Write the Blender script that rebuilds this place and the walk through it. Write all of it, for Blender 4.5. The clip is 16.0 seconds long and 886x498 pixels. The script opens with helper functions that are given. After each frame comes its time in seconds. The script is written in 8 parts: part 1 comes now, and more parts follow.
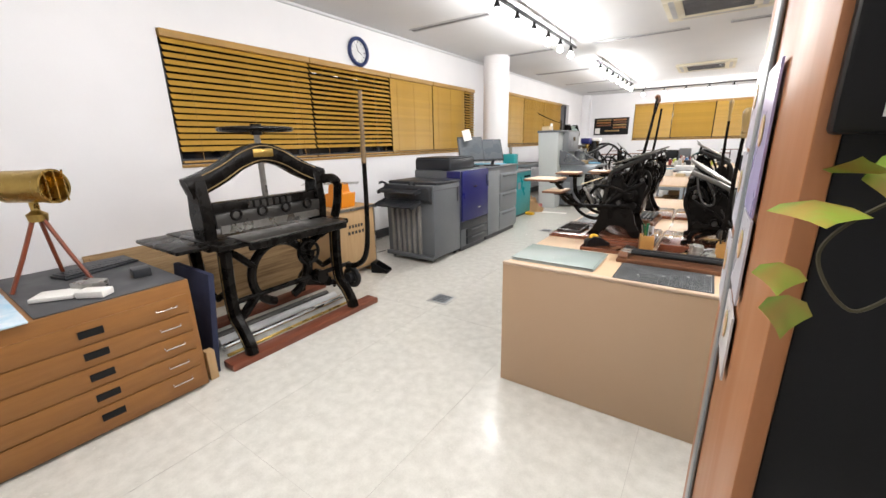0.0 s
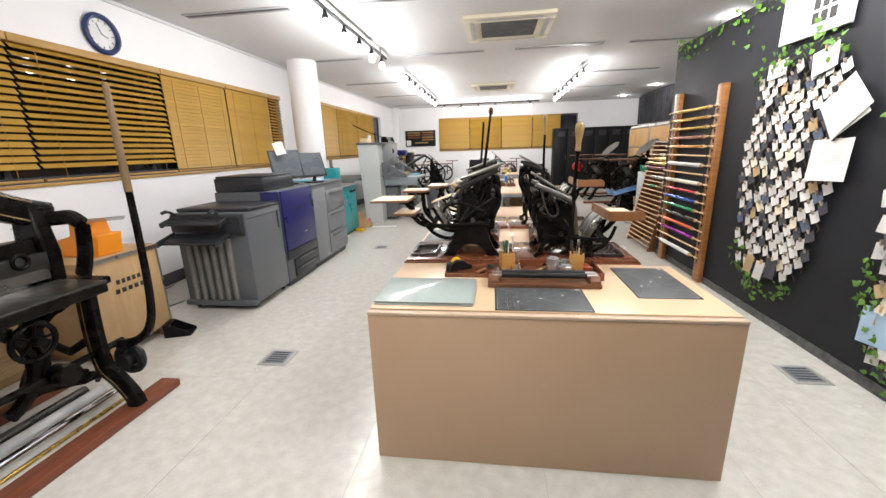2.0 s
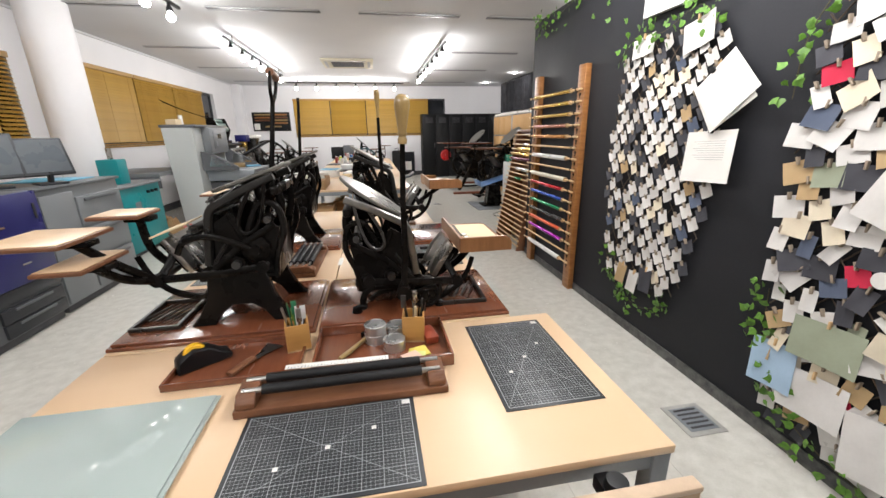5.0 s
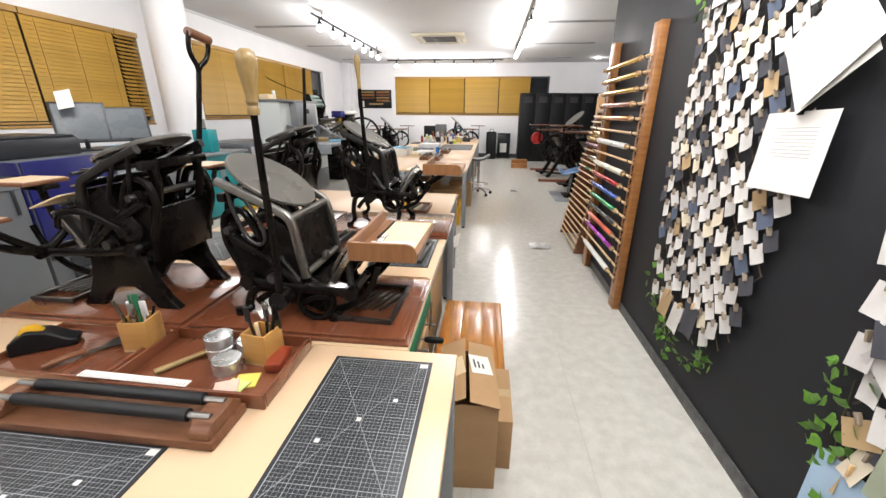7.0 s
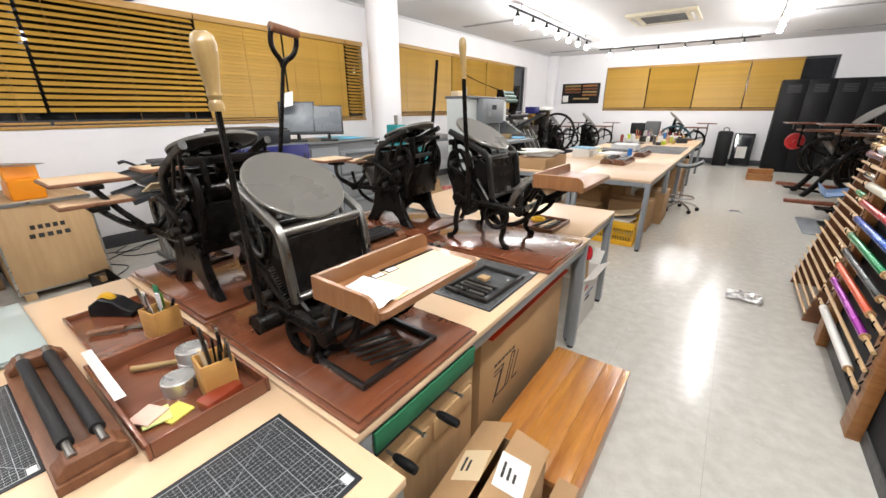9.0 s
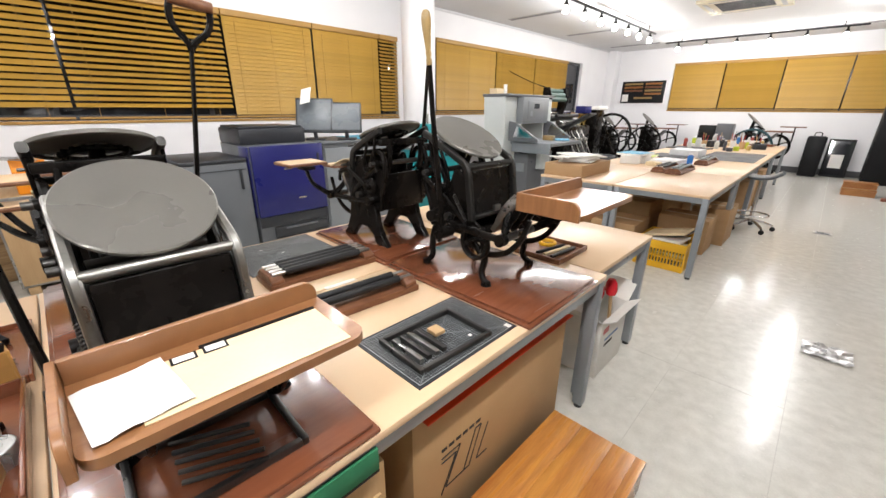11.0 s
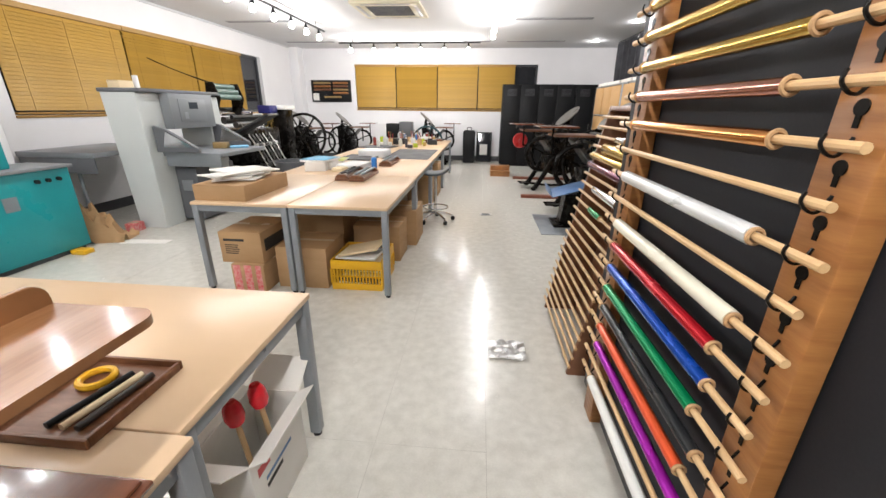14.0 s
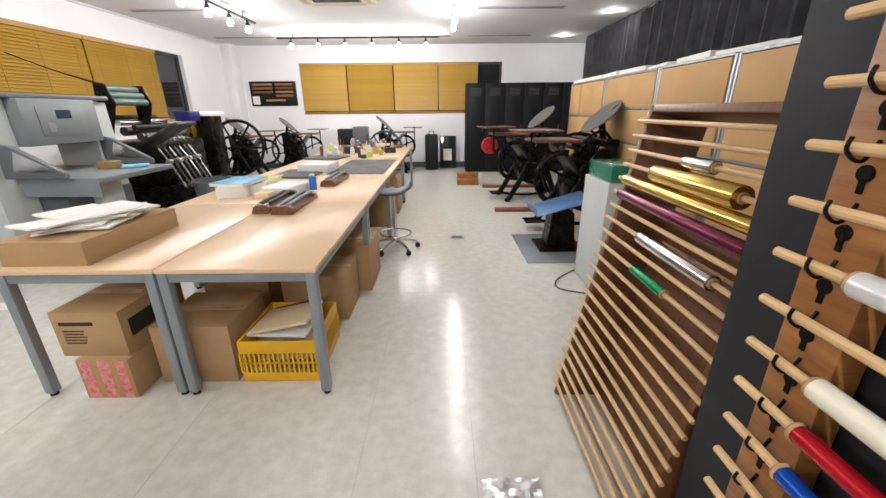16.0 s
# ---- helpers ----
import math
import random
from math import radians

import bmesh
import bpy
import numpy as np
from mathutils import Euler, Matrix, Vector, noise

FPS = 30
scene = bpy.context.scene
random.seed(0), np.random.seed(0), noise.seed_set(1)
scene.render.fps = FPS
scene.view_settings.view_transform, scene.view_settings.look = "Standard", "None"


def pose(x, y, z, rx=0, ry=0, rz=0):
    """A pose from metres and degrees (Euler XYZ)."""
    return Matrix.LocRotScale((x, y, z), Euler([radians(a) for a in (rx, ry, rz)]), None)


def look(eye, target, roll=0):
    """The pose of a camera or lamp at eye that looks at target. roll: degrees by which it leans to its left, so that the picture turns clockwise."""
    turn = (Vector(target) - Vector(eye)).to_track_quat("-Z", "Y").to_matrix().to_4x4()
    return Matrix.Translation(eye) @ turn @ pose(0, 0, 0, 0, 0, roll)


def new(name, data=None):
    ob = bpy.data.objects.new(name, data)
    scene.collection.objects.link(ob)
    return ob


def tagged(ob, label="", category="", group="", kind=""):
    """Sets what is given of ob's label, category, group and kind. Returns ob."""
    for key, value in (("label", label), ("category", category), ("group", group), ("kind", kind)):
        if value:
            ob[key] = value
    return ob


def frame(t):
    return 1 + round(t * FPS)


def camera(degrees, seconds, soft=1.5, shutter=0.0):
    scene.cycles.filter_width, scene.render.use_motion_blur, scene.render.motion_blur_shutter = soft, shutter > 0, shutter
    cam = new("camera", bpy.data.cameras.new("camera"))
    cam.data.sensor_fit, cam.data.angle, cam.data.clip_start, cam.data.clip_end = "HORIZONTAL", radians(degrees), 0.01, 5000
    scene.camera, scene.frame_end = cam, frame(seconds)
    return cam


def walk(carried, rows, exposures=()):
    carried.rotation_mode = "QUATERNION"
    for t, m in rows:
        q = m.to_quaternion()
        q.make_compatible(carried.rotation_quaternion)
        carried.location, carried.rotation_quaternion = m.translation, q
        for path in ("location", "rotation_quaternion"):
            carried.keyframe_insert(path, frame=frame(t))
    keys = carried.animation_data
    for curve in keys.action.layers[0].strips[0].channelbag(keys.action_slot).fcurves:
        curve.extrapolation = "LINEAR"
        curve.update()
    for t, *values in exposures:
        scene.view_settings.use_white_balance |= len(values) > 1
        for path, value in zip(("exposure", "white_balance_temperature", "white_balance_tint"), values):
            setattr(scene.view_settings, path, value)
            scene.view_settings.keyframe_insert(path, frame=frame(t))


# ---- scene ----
cam = camera(98.3, 16.0)
PATH = [
    (0, (0.121, 0.158, 1.455), (-0.971, 1.746, 0.921), -1.2),
    (0.5, (-0.067, 0.274, 1.464), (-0.876, 2.031, 0.953), -2.1),
    (1, (-0.2, 0.312, 1.484), (-0.74, 2.173, 0.988), -2.7),
    (1.5, (-0.239, 0.432, 1.482), (-0.603, 2.335, 0.984), -2.6),
    (2, (-0.24, 0.578, 1.48), (-0.501, 2.497, 0.977), -1.8),
    (2.5, (-0.232, 0.675, 1.477), (-0.39, 2.597, 0.944), -1.3),
    (3, (-0.265, 0.819, 1.47), (-0.301, 2.745, 0.932), -1.0),
    (3.5, (-0.28, 1.046, 1.485), (-0.18, 2.968, 0.939), -1.2),
    (4, (-0.203, 1.236, 1.474), (0.022, 3.144, 0.92), -1.2),
    (4.5, (-0.043, 1.448, 1.487), (0.305, 3.334, 0.92), -1.1),
    (7, (0.906, 1.975, 1.454), (0.698, 3.849, 0.788), 0.4),
    (7.5, (1.011, 2.105, 1.459), (0.519, 3.919, 0.775), 0.1),
    (8, (1.103, 2.259, 1.455), (0.345, 3.972, 0.755), -0.6),
    (8.5, (1.244, 2.426, 1.454), (0.281, 4.036, 0.761), -0.4),
    (10.8, (1.24, 3.085, 1.437), (-0.078, 4.425, 0.748), 0.2),
    (11, (1.254, 3.149, 1.441), (-0.056, 4.494, 0.75), 0.4),
    (11.5, (1.296, 3.297, 1.455), (0.08, 4.728, 0.767), 1.1),
    (12, (1.273, 3.472, 1.448), (0.305, 5.08, 0.759), 1.5),
    (12.5, (1.238, 3.654, 1.462), (0.656, 5.439, 0.771), 1.6),
    (13, (1.243, 3.774, 1.457), (0.978, 5.632, 0.764), 1.3),
    (13.5, (1.255, 3.914, 1.446), (1.091, 5.782, 0.751), 0.8),
    (14, (1.333, 4.159, 1.48), (1.164, 6.029, 0.79), 0.6),
    (14.5, (1.358, 4.373, 1.481), (1.221, 6.248, 0.798), 0.6),
    (15, (1.3, 4.677, 1.496), (1.238, 6.561, 0.827), 0.6),
    (15.5, (1.271, 4.917, 1.51), (1.246, 6.796, 0.824), 0.3),
    (16, (1.283, 5.202, 1.49), (1.285, 7.082, 0.807), -0.5),
]
EXPOSURES = [(0.0, 0.0), (2.5, -0.12), (4.5, -0.32), (7.0, -0.06), (8.5, 0.02), (11.5, 0.09), (14.5, 0.05), (16.0, -0.01)]
walk(cam, [(t, look(eye, target, roll)) for t, eye, target, roll in PATH], EXPOSURES)

# ---- world and light ----
world = bpy.data.worlds.new("world")
scene.world = world
world.use_nodes = True
wbg = world.node_tree.nodes["Background"]
sky = world.node_tree.nodes.new("ShaderNodeTexSky")
sky.sky_type, sky.sun_disc, sky.sun_elevation, sky.sun_rotation = "NISHITA", False, radians(2), radians(200)
world.node_tree.links.new(sky.outputs[0], wbg.inputs[0])
wbg.inputs[1].default_value = 0.02          # dusk outside: the panes look dark
scene.view_settings.exposure = 0.0

CEIL = 3.05                                  # ceiling height
LX, FY, RX, BY = -4.12, 16.05, 5.0, -2.2     # left, far, right and back wall faces
BULB_W, NEAR_W, DOWN_W = 18.5, 31.0, 9.0     # watts of a track bulb, of one over the card wall, and of a downlight


def point_lamp(x, y, z, watts, radius, colour=(0.985, 0.975, 0.97)):
    la = bpy.data.lights.new("bulb_light", "POINT")
    la.energy, la.shadow_soft_size, la.color = watts, radius, colour
    ob = new("bulb_light", la)
    ob.location = (x, y, z)
    return ob


# ---- mesh helpers ----
def V(*a):
    return Vector(a)


def box(bm, x0, x1, y0, y1, z0, z1, bevel=0.0, m=None):
    """A box between two corners, with bevelled edges."""
    r = bmesh.ops.create_cube(bm, size=1.0)
    vs = r["verts"]
    mat = Matrix.Translation(((x0 + x1) / 2, (y0 + y1) / 2, (z0 + z1) / 2)) @ Matrix.Diagonal((x1 - x0, y1 - y0, z1 - z0, 1))
    bmesh.ops.transform(bm, matrix=mat, verts=vs)
    if bevel > 0:
        es = list({e for v in vs for e in v.link_edges})
        rb = bmesh.ops.bevel(bm, geom=vs + es, offset=bevel, segments=2, affect="EDGES", profile=0.5)
        vs = list({v for v in rb["verts"]} | {v for v in vs if v.is_valid})
    if m is not None:
        bmesh.ops.transform(bm, matrix=m, verts=vs)
    return vs


def rod(bm, p, q, r, r2=None, seg=12, caps=True):
    """A round bar from p to q."""
    p, q = Vector(p), Vector(q)
    d = q - p
    m = Matrix.Translation((p + q) / 2) @ d.to_track_quat("Z", "Y").to_matrix().to_4x4()
    bmesh.ops.create_cone(bm, cap_ends=caps, segments=seg, radius1=r, radius2=r if r2 is None else r2, depth=d.length, matrix=m)


def smooth_line(pts, n=6):
    """Points along a soft curve through pts."""
    pts = [Vector(p) for p in pts]
    out = []
    for i in range(len(pts) - 1):
        a, b, c, d = pts[max(i - 1, 0)], pts[i], pts[i + 1], pts[min(i + 2, len(pts) - 1)]
        for k in range(n):
            t = k / n
            out.append(0.5 * ((2 * b) + (c - a) * t + (2 * a - 5 * b + 4 * c - d) * t * t + (3 * b - a - 3 * c + d) * t ** 3))
    out.append(pts[-1])
    return out


def bar(bm, pts, w, h, n=5, up=None, taper=1.0, soft=True, seg=8):
    """A bent bar with an oval section w x h along pts; up gives the direction of h."""
    line = smooth_line(pts, n) if soft else [Vector(p) for p in pts]
    rings = []
    for i, p in enumerate(line):
        d = (line[min(i + 1, len(line) - 1)] - line[max(i - 1, 0)]).normalized()
        u = Vector(up) if up is not None else (Vector((0, 1, 0)) if abs(d.y) < 0.9 else Vector((1, 0, 0)))
        s = d.cross(u).normalized()
        u2 = s.cross(d).normalized()
        k = 1 + (taper - 1) * i / (len(line) - 1)
        ring = []
        for j in range(seg):
            a = 2 * math.pi * (j + 0.5) / seg
            ca, sa = math.cos(a), math.sin(a)
            ca = math.copysign(abs(ca) ** 0.7, ca)
            sa = math.copysign(abs(sa) ** 0.7, sa)
            ring.append(bm.verts.new(p + s * (ca * w / 2 * k) + u2 * (sa * h / 2 * k)))
        rings.append(ring)
    for a, b in zip(rings, rings[1:]):
        for j in range(seg):
            bm.faces.new((a[j], a[(j + 1) % seg], b[(j + 1) % seg], b[j]))
    bm.faces.new(rings[0][::-1])
    bm.faces.new(rings[-1])


def lathe(bm, prof, m=None, seg=20):
    """A turned body about z from (radius, height) pairs."""
    m = m or Matrix()
    rings = []
    for r, z in prof:
        if r < 1e-5:
            rings.append([bm.verts.new(m @ V(0, 0, z))])
        else:
            rings.append([bm.verts.new(m @ V(r * math.cos(2 * math.pi * j / seg), r * math.sin(2 * math.pi * j / seg), z)) for j in range(seg)])
    for a, b in zip(rings, rings[1:]):
        if len(a) == 1 and len(b) == 1:
            continue
        for j in range(seg):
            k = (j + 1) % seg
            if len(a) == 1:
                bm.faces.new((a[0], b[k], b[j]))
            elif len(b) == 1:
                bm.faces.new((a[j], a[k], b[0]))
            else:
                bm.faces.new((a[j], a[k], b[k], b[j]))


def ring(bm, m, R, r, a0=0.0, a1=360.0, seg=32, sub=8, flat=1.0):
    """A ring or an arc of radius R and thickness r about the z axis of m."""
    n = max(3, int(seg * (a1 - a0) / 360))
    full = a1 - a0 >= 359.9
    rows = []
    for i in range(n if full else n + 1):
        a = radians(a0 + (a1 - a0) * i / n)
        rows.append([bm.verts.new(m @ V((R + r * math.cos(b)) * math.cos(a), (R + r * math.cos(b)) * math.sin(a), flat * r * math.sin(b)))
                     for b in [2 * math.pi * j / sub for j in range(sub)]])
    for i in range(n if full else n):
        a, b = rows[i], rows[(i + 1) % len(rows)]
        for j in range(sub):
            bm.faces.new((a[j], b[j], b[(j + 1) % sub], a[(j + 1) % sub]))
    if not full:
        bm.faces.new(rows[0])
        bm.faces.new(rows[-1][::-1])


def slab(bm, outline, y0, y1, bevel=0.0):
    """A plate: an outline in x and z, thick from y0 to y1."""
    vs = [bm.verts.new((x, y0, z)) for x, z in outline]
    fa = bm.faces.new(vs)
    ex = bmesh.ops.extrude_face_region(bm, geom=[fa])
    top = [g for g in ex["geom"] if isinstance(g, bmesh.types.BMVert)]
    bmesh.ops.translate(bm, verts=top, vec=(0, y1 - y0, 0))
    if bevel > 0:
        es = list({e for v in vs + top for e in v.link_edges})
        bmesh.ops.bevel(bm, geom=es, offset=bevel, segments=1, affect="EDGES")


def finish(name, bm, material, smooth=True):
    bmesh.ops.recalc_face_normals(bm, faces=bm.faces)
    me = bpy.data.meshes.new(name)
    bm.to_mesh(me)
    bm.free()
    me.materials.append(material)
    if smooth:
        me.polygons.foreach_set("use_smooth", [True] * len(me.polygons))
        me.set_sharp_from_angle(angle=radians(35))
    me.update()
    return me


def part(name, bm, material, parent, label="", m=None):
    """One mesh object under a thing or a part."""
    ob = new(name, finish(name, bm, material))
    ob.parent = parent
    if m is not None:
        ob.matrix_basis = m
    return tagged(ob, label) if label else ob


def piece(name, mesh, parent, m):
    ob = new(name, mesh)
    ob.parent = parent
    ob.matrix_basis = m
    return ob


def thing(name, label, category, m=None, group=""):
    ob = new(name)
    ob.empty_display_size = 0.1
    if m is not None:
        ob.matrix_basis = m
    return tagged(ob, label, category, group)


def solid(name, bm, material, label, category="", kind="", group="", m=None):
    """A thing or a piece of the setting that is one mesh."""
    ob = new(name, finish(name, bm, material))
    if m is not None:
        ob.matrix_basis = m
    return tagged(ob, label, category, group, kind)


def B():
    return bmesh.new()


def boxed(*a, **k):
    bm = B()
    box(bm, *a, **k)
    return bm


def rodded(*a, **k):
    bm = B()
    rod(bm, *a, **k)
    return bm


# ---- materials ----
def mat(name, colour, rough=0.5, metal=0.0, second=None, scale=6.0, mix=0.35, fine=60.0, bump=0.0, stretch=(1, 1, 1),
        coat=0.0, spread=0.08, spec=0.5, emit=0.0, trans=0.0, ior=1.45, detail=5.0, pieces=0.0):
    """A surface: base colour with broad stains and fine grain, uneven gloss and fine relief."""
    m = bpy.data.materials.new(name)
    m.use_nodes = True
    nt = m.node_tree
    b = nt.nodes["Principled BSDF"]
    b.inputs["Metallic"].default_value = metal
    b.inputs["IOR"].default_value = ior
    b.inputs["Coat Weight"].default_value = coat
    b.inputs["Specular IOR Level"].default_value = spec
    b.inputs["Coat Roughness"].default_value = 0.12
    b.inputs["Transmission Weight"].default_value = trans
    if emit:
        b.inputs["Emission Color"].default_value = (*colour, 1)
        b.inputs["Emission Strength"].default_value = emit
    tc = nt.nodes.new("ShaderNodeTexCoord")
    mp = nt.nodes.new("ShaderNodeMapping")
    mp.inputs["Scale"].default_value = stretch
    nt.links.new(tc.outputs["Object"], mp.inputs["Vector"])
    n1 = nt.nodes.new("ShaderNodeTexNoise")
    n1.inputs["Scale"].default_value, n1.inputs["Detail"].default_value = scale, detail
    n2 = nt.nodes.new("ShaderNodeTexNoise")
    n2.inputs["Scale"].default_value, n2.inputs["Detail"].default_value = fine, 3.0
    nt.links.new(mp.outputs[0], n1.inputs["Vector"])
    nt.links.new(mp.outputs[0], n2.inputs["Vector"])
    c2 = second or tuple(c * 0.7 for c in colour)
    add = nt.nodes.new("ShaderNodeMath")
    add.operation = "MULTIPLY_ADD"
    add.inputs[1].default_value = 0.35
    nt.links.new(n2.outputs["Fac"], add.inputs[0])
    nt.links.new(n1.outputs["Fac"], add.inputs[2])
    rp = nt.nodes.new("ShaderNodeMapRange")
    rp.inputs["From Min"].default_value, rp.inputs["From Max"].default_value = 0.45, 0.9
    rp.inputs["To Min"].default_value, rp.inputs["To Max"].default_value = 0.0, min(1.0, mix * 2)
    nt.links.new(add.outputs[0], rp.inputs["Value"])
    mx = nt.nodes.new("ShaderNodeMix")
    mx.data_type = "RGBA"
    mx.inputs["A"].default_value, mx.inputs["B"].default_value = (*colour, 1), (*c2, 1)
    nt.links.new(rp.outputs[0], mx.inputs["Factor"])
    col = mx.outputs["Result"]
    if pieces:
        oi = nt.nodes.new("ShaderNodeObjectInfo")
        hv = nt.nodes.new("ShaderNodeHueSaturation")
        mr = nt.nodes.new("ShaderNodeMapRange")
        mr.inputs["To Min"].default_value, mr.inputs["To Max"].default_value = 1 - pieces, 1 + pieces
        nt.links.new(oi.outputs["Random"], mr.inputs["Value"])
        nt.links.new(mr.outputs[0], hv.inputs["Value"])
        nt.links.new(col, hv.inputs["Color"])
        col = hv.outputs[0]
    nt.links.new(col, b.inputs["Base Color"])
    rr = nt.nodes.new("ShaderNodeMapRange")
    rr.inputs["From Min"].default_value, rr.inputs["From Max"].default_value = 0.3, 0.7
    rr.inputs["To Min"].default_value, rr.inputs["To Max"].default_value = max(0.02, rough - spread), min(1.0, rough + spread)
    nt.links.new(n1.outputs["Fac"], rr.inputs["Value"])
    nt.links.new(rr.outputs[0], b.inputs["Roughness"])
    if bump:
        bp = nt.nodes.new("ShaderNodeBump")
        bp.inputs["Strength"].default_value, bp.inputs["Distance"].default_value = 0.6, bump
        nt.links.new(add.outputs[0], bp.inputs["Height"])
        nt.links.new(bp.outputs[0], b.inputs["Normal"])
    return m


M_WALL = mat("white_wall_paint", (0.8, 0.79, 0.8), 0.7, second=(0.7, 0.69, 0.7), scale=1.2, mix=0.25, fine=180, bump=0.0008)
M_CEIL = mat("ceiling_panel", (0.66, 0.66, 0.67), 0.8, second=(0.57, 0.57, 0.58), scale=0.8, mix=0.3, fine=90, bump=0.0006)
M_DARKWALL = mat("charcoal_paint", (0.018, 0.019, 0.022), 0.65, second=(0.03, 0.03, 0.035), scale=1.6, mix=0.35, fine=120, bump=0.0008, spec=0.2)
M_FLOOR = mat("polished_vinyl", (0.655, 0.64, 0.585), 0.2, second=(0.5, 0.485, 0.435), scale=14.0, mix=0.42, fine=110, bump=0.0003, spread=0.08, detail=12)
M_BASE = mat("dark_skirting", (0.06, 0.06, 0.065), 0.5, fine=80)
M_BLIND = mat("ochre_wood_slat", (0.46, 0.27, 0.045), 0.45, second=(0.38, 0.21, 0.03), scale=2.0, mix=0.3, fine=40, stretch=(1, 1, 12), pieces=0.06)
M_BLINDRAIL = mat("ochre_wood_rail", (0.42, 0.235, 0.06), 0.5, scale=2.0, fine=30, stretch=(1, 1, 10))
M_WINFRAME = mat("dark_window_frame", (0.045, 0.048, 0.055), 0.4, scale=3)
M_PANE = mat("dusk_glass", (0.012, 0.013, 0.016), 0.04, second=(0.025, 0.026, 0.03), ior=1.5, spread=0.01)
M_BIRCH = mat("maple_laminate", (0.67, 0.475, 0.3), 0.3, second=(0.655, 0.462, 0.29), scale=1.6, mix=0.3, fine=18, stretch=(14, 1, 1), spread=0.015, detail=3)
M_BIRCHX = mat("maple_laminate_cross", (0.67, 0.475, 0.3), 0.3, second=(0.655, 0.462, 0.29), scale=1.6, mix=0.3, fine=18, stretch=(1, 14, 1), spread=0.015, detail=3)
M_PANEL = mat("beige_laminate", (0.50, 0.345, 0.222), 0.3, second=(0.47, 0.32, 0.2), scale=1.5, mix=0.25, fine=7, spread=0.01, detail=2)
M_LEG = mat("grey_painted_steel", (0.27, 0.29, 0.31), 0.35, second=(0.22, 0.24, 0.26), metal=0.3, scale=4, fine=100)
M_MAHOG = mat("mahogany", (0.19, 0.062, 0.028), 0.2, second=(0.14, 0.042, 0.019), scale=3, mix=0.4, fine=16, stretch=(12, 1.5, 1), coat=1.0)
M_WALNUT = mat("brown_oiled_wood", (0.2, 0.085, 0.04), 0.4, second=(0.13, 0.05, 0.022), scale=4, mix=0.5, fine=22, stretch=(2, 14, 2))
M_OAK = mat("varnished_oak", (0.36, 0.16, 0.05), 0.38, second=(0.24, 0.095, 0.028), scale=3, mix=0.55, fine=16, stretch=(1.5, 1.5, 14), bump=0.0003)
M_OAKX = mat("varnished_oak_cross", (0.36, 0.16, 0.05), 0.38, second=(0.24, 0.095, 0.028), scale=3, mix=0.55, fine=16, stretch=(1.5, 14, 1.5), bump=0.0003)
M_DOWEL = mat("pale_dowel", (0.62, 0.42, 0.22), 0.45, second=(0.5, 0.31, 0.15), scale=5, fine=30, stretch=(8, 1, 8))
M_IRON = mat("black_japanned_iron", (0.003, 0.0028, 0.0027), 0.27, second=(0.012, 0.0095, 0.008), scale=9, mix=0.4, fine=70, bump=0.0005, spread=0.1, spec=0.14)
M_STEEL = mat("worn_steel", (0.42, 0.41, 0.39), 0.32, metal=1.0, second=(0.26, 0.25, 0.23), scale=12, fine=90, spread=0.12)
M_DARKSTEEL = mat("dark_machined_steel", (0.1, 0.097, 0.094), 0.36, metal=0.9, second=(0.09, 0.085, 0.08), scale=10, fine=80, spread=0.12)
M_DISC = mat("grey_ink_disc", (0.165, 0.157, 0.14), 0.32, metal=0.35, second=(0.14, 0.132, 0.12), scale=3, fine=120, spread=0.08)
M_CHROME = mat("chrome", (0.75, 0.75, 0.76), 0.12, metal=1.0, second=(0.6, 0.6, 0.62), fine=100, spread=0.06)
M_RUBBER = mat("black_rubber", (0.01, 0.01, 0.011), 0.45, second=(0.02, 0.02, 0.021), fine=120, spec=0.35)
M_PRGREY = mat("grey_printer_plastic", (0.115, 0.123, 0.132), 0.42, second=(0.095, 0.102, 0.11), scale=2, mix=0.2, fine=200, bump=0.0003)
M_PRDARK = mat("dark_printer_plastic", (0.026, 0.028, 0.033), 0.4, second=(0.02, 0.022, 0.026), scale=2, fine=200, bump=0.0003)
M_PRBLUE = mat("deep_blue_plastic", (0.013, 0.015, 0.12), 0.35, second=(0.01, 0.012, 0.095), scale=2, fine=160, bump=0.0002)
M_PRLIGHT = mat("mid_grey_plastic", (0.2, 0.213, 0.226), 0.42, second=(0.17, 0.18, 0.192), scale=2, mix=0.2, fine=200)
M_TEAL = mat("teal_enamel", (0.012, 0.27, 0.29), 0.35, second=(0.01, 0.21, 0.23), scale=3, fine=60, bump=0.0003)
M_WHITEENAMEL = mat("pale_grey_enamel", (0.55, 0.58, 0.57), 0.35, second=(0.48, 0.51, 0.5), scale=2, mix=0.25, fine=120)
M_GREYENAMEL = mat("slate_grey_enamel", (0.12, 0.125, 0.135), 0.35, second=(0.1, 0.104, 0.112), scale=3, fine=100)
M_CARD = mat("brown_cardboard", (0.42, 0.26, 0.13), 0.8, second=(0.35, 0.21, 0.1), scale=4, mix=0.35, fine=60, stretch=(1, 1, 3), bump=0.0005)
M_TAPE = mat("beige_tape", (0.5, 0.36, 0.2), 0.3, fine=50)
M_PLY = mat("pale_plywood", (0.5, 0.33, 0.17), 0.6, second=(0.4, 0.25, 0.115), scale=3, fine=18, stretch=(1, 10, 1), bump=0.0003)
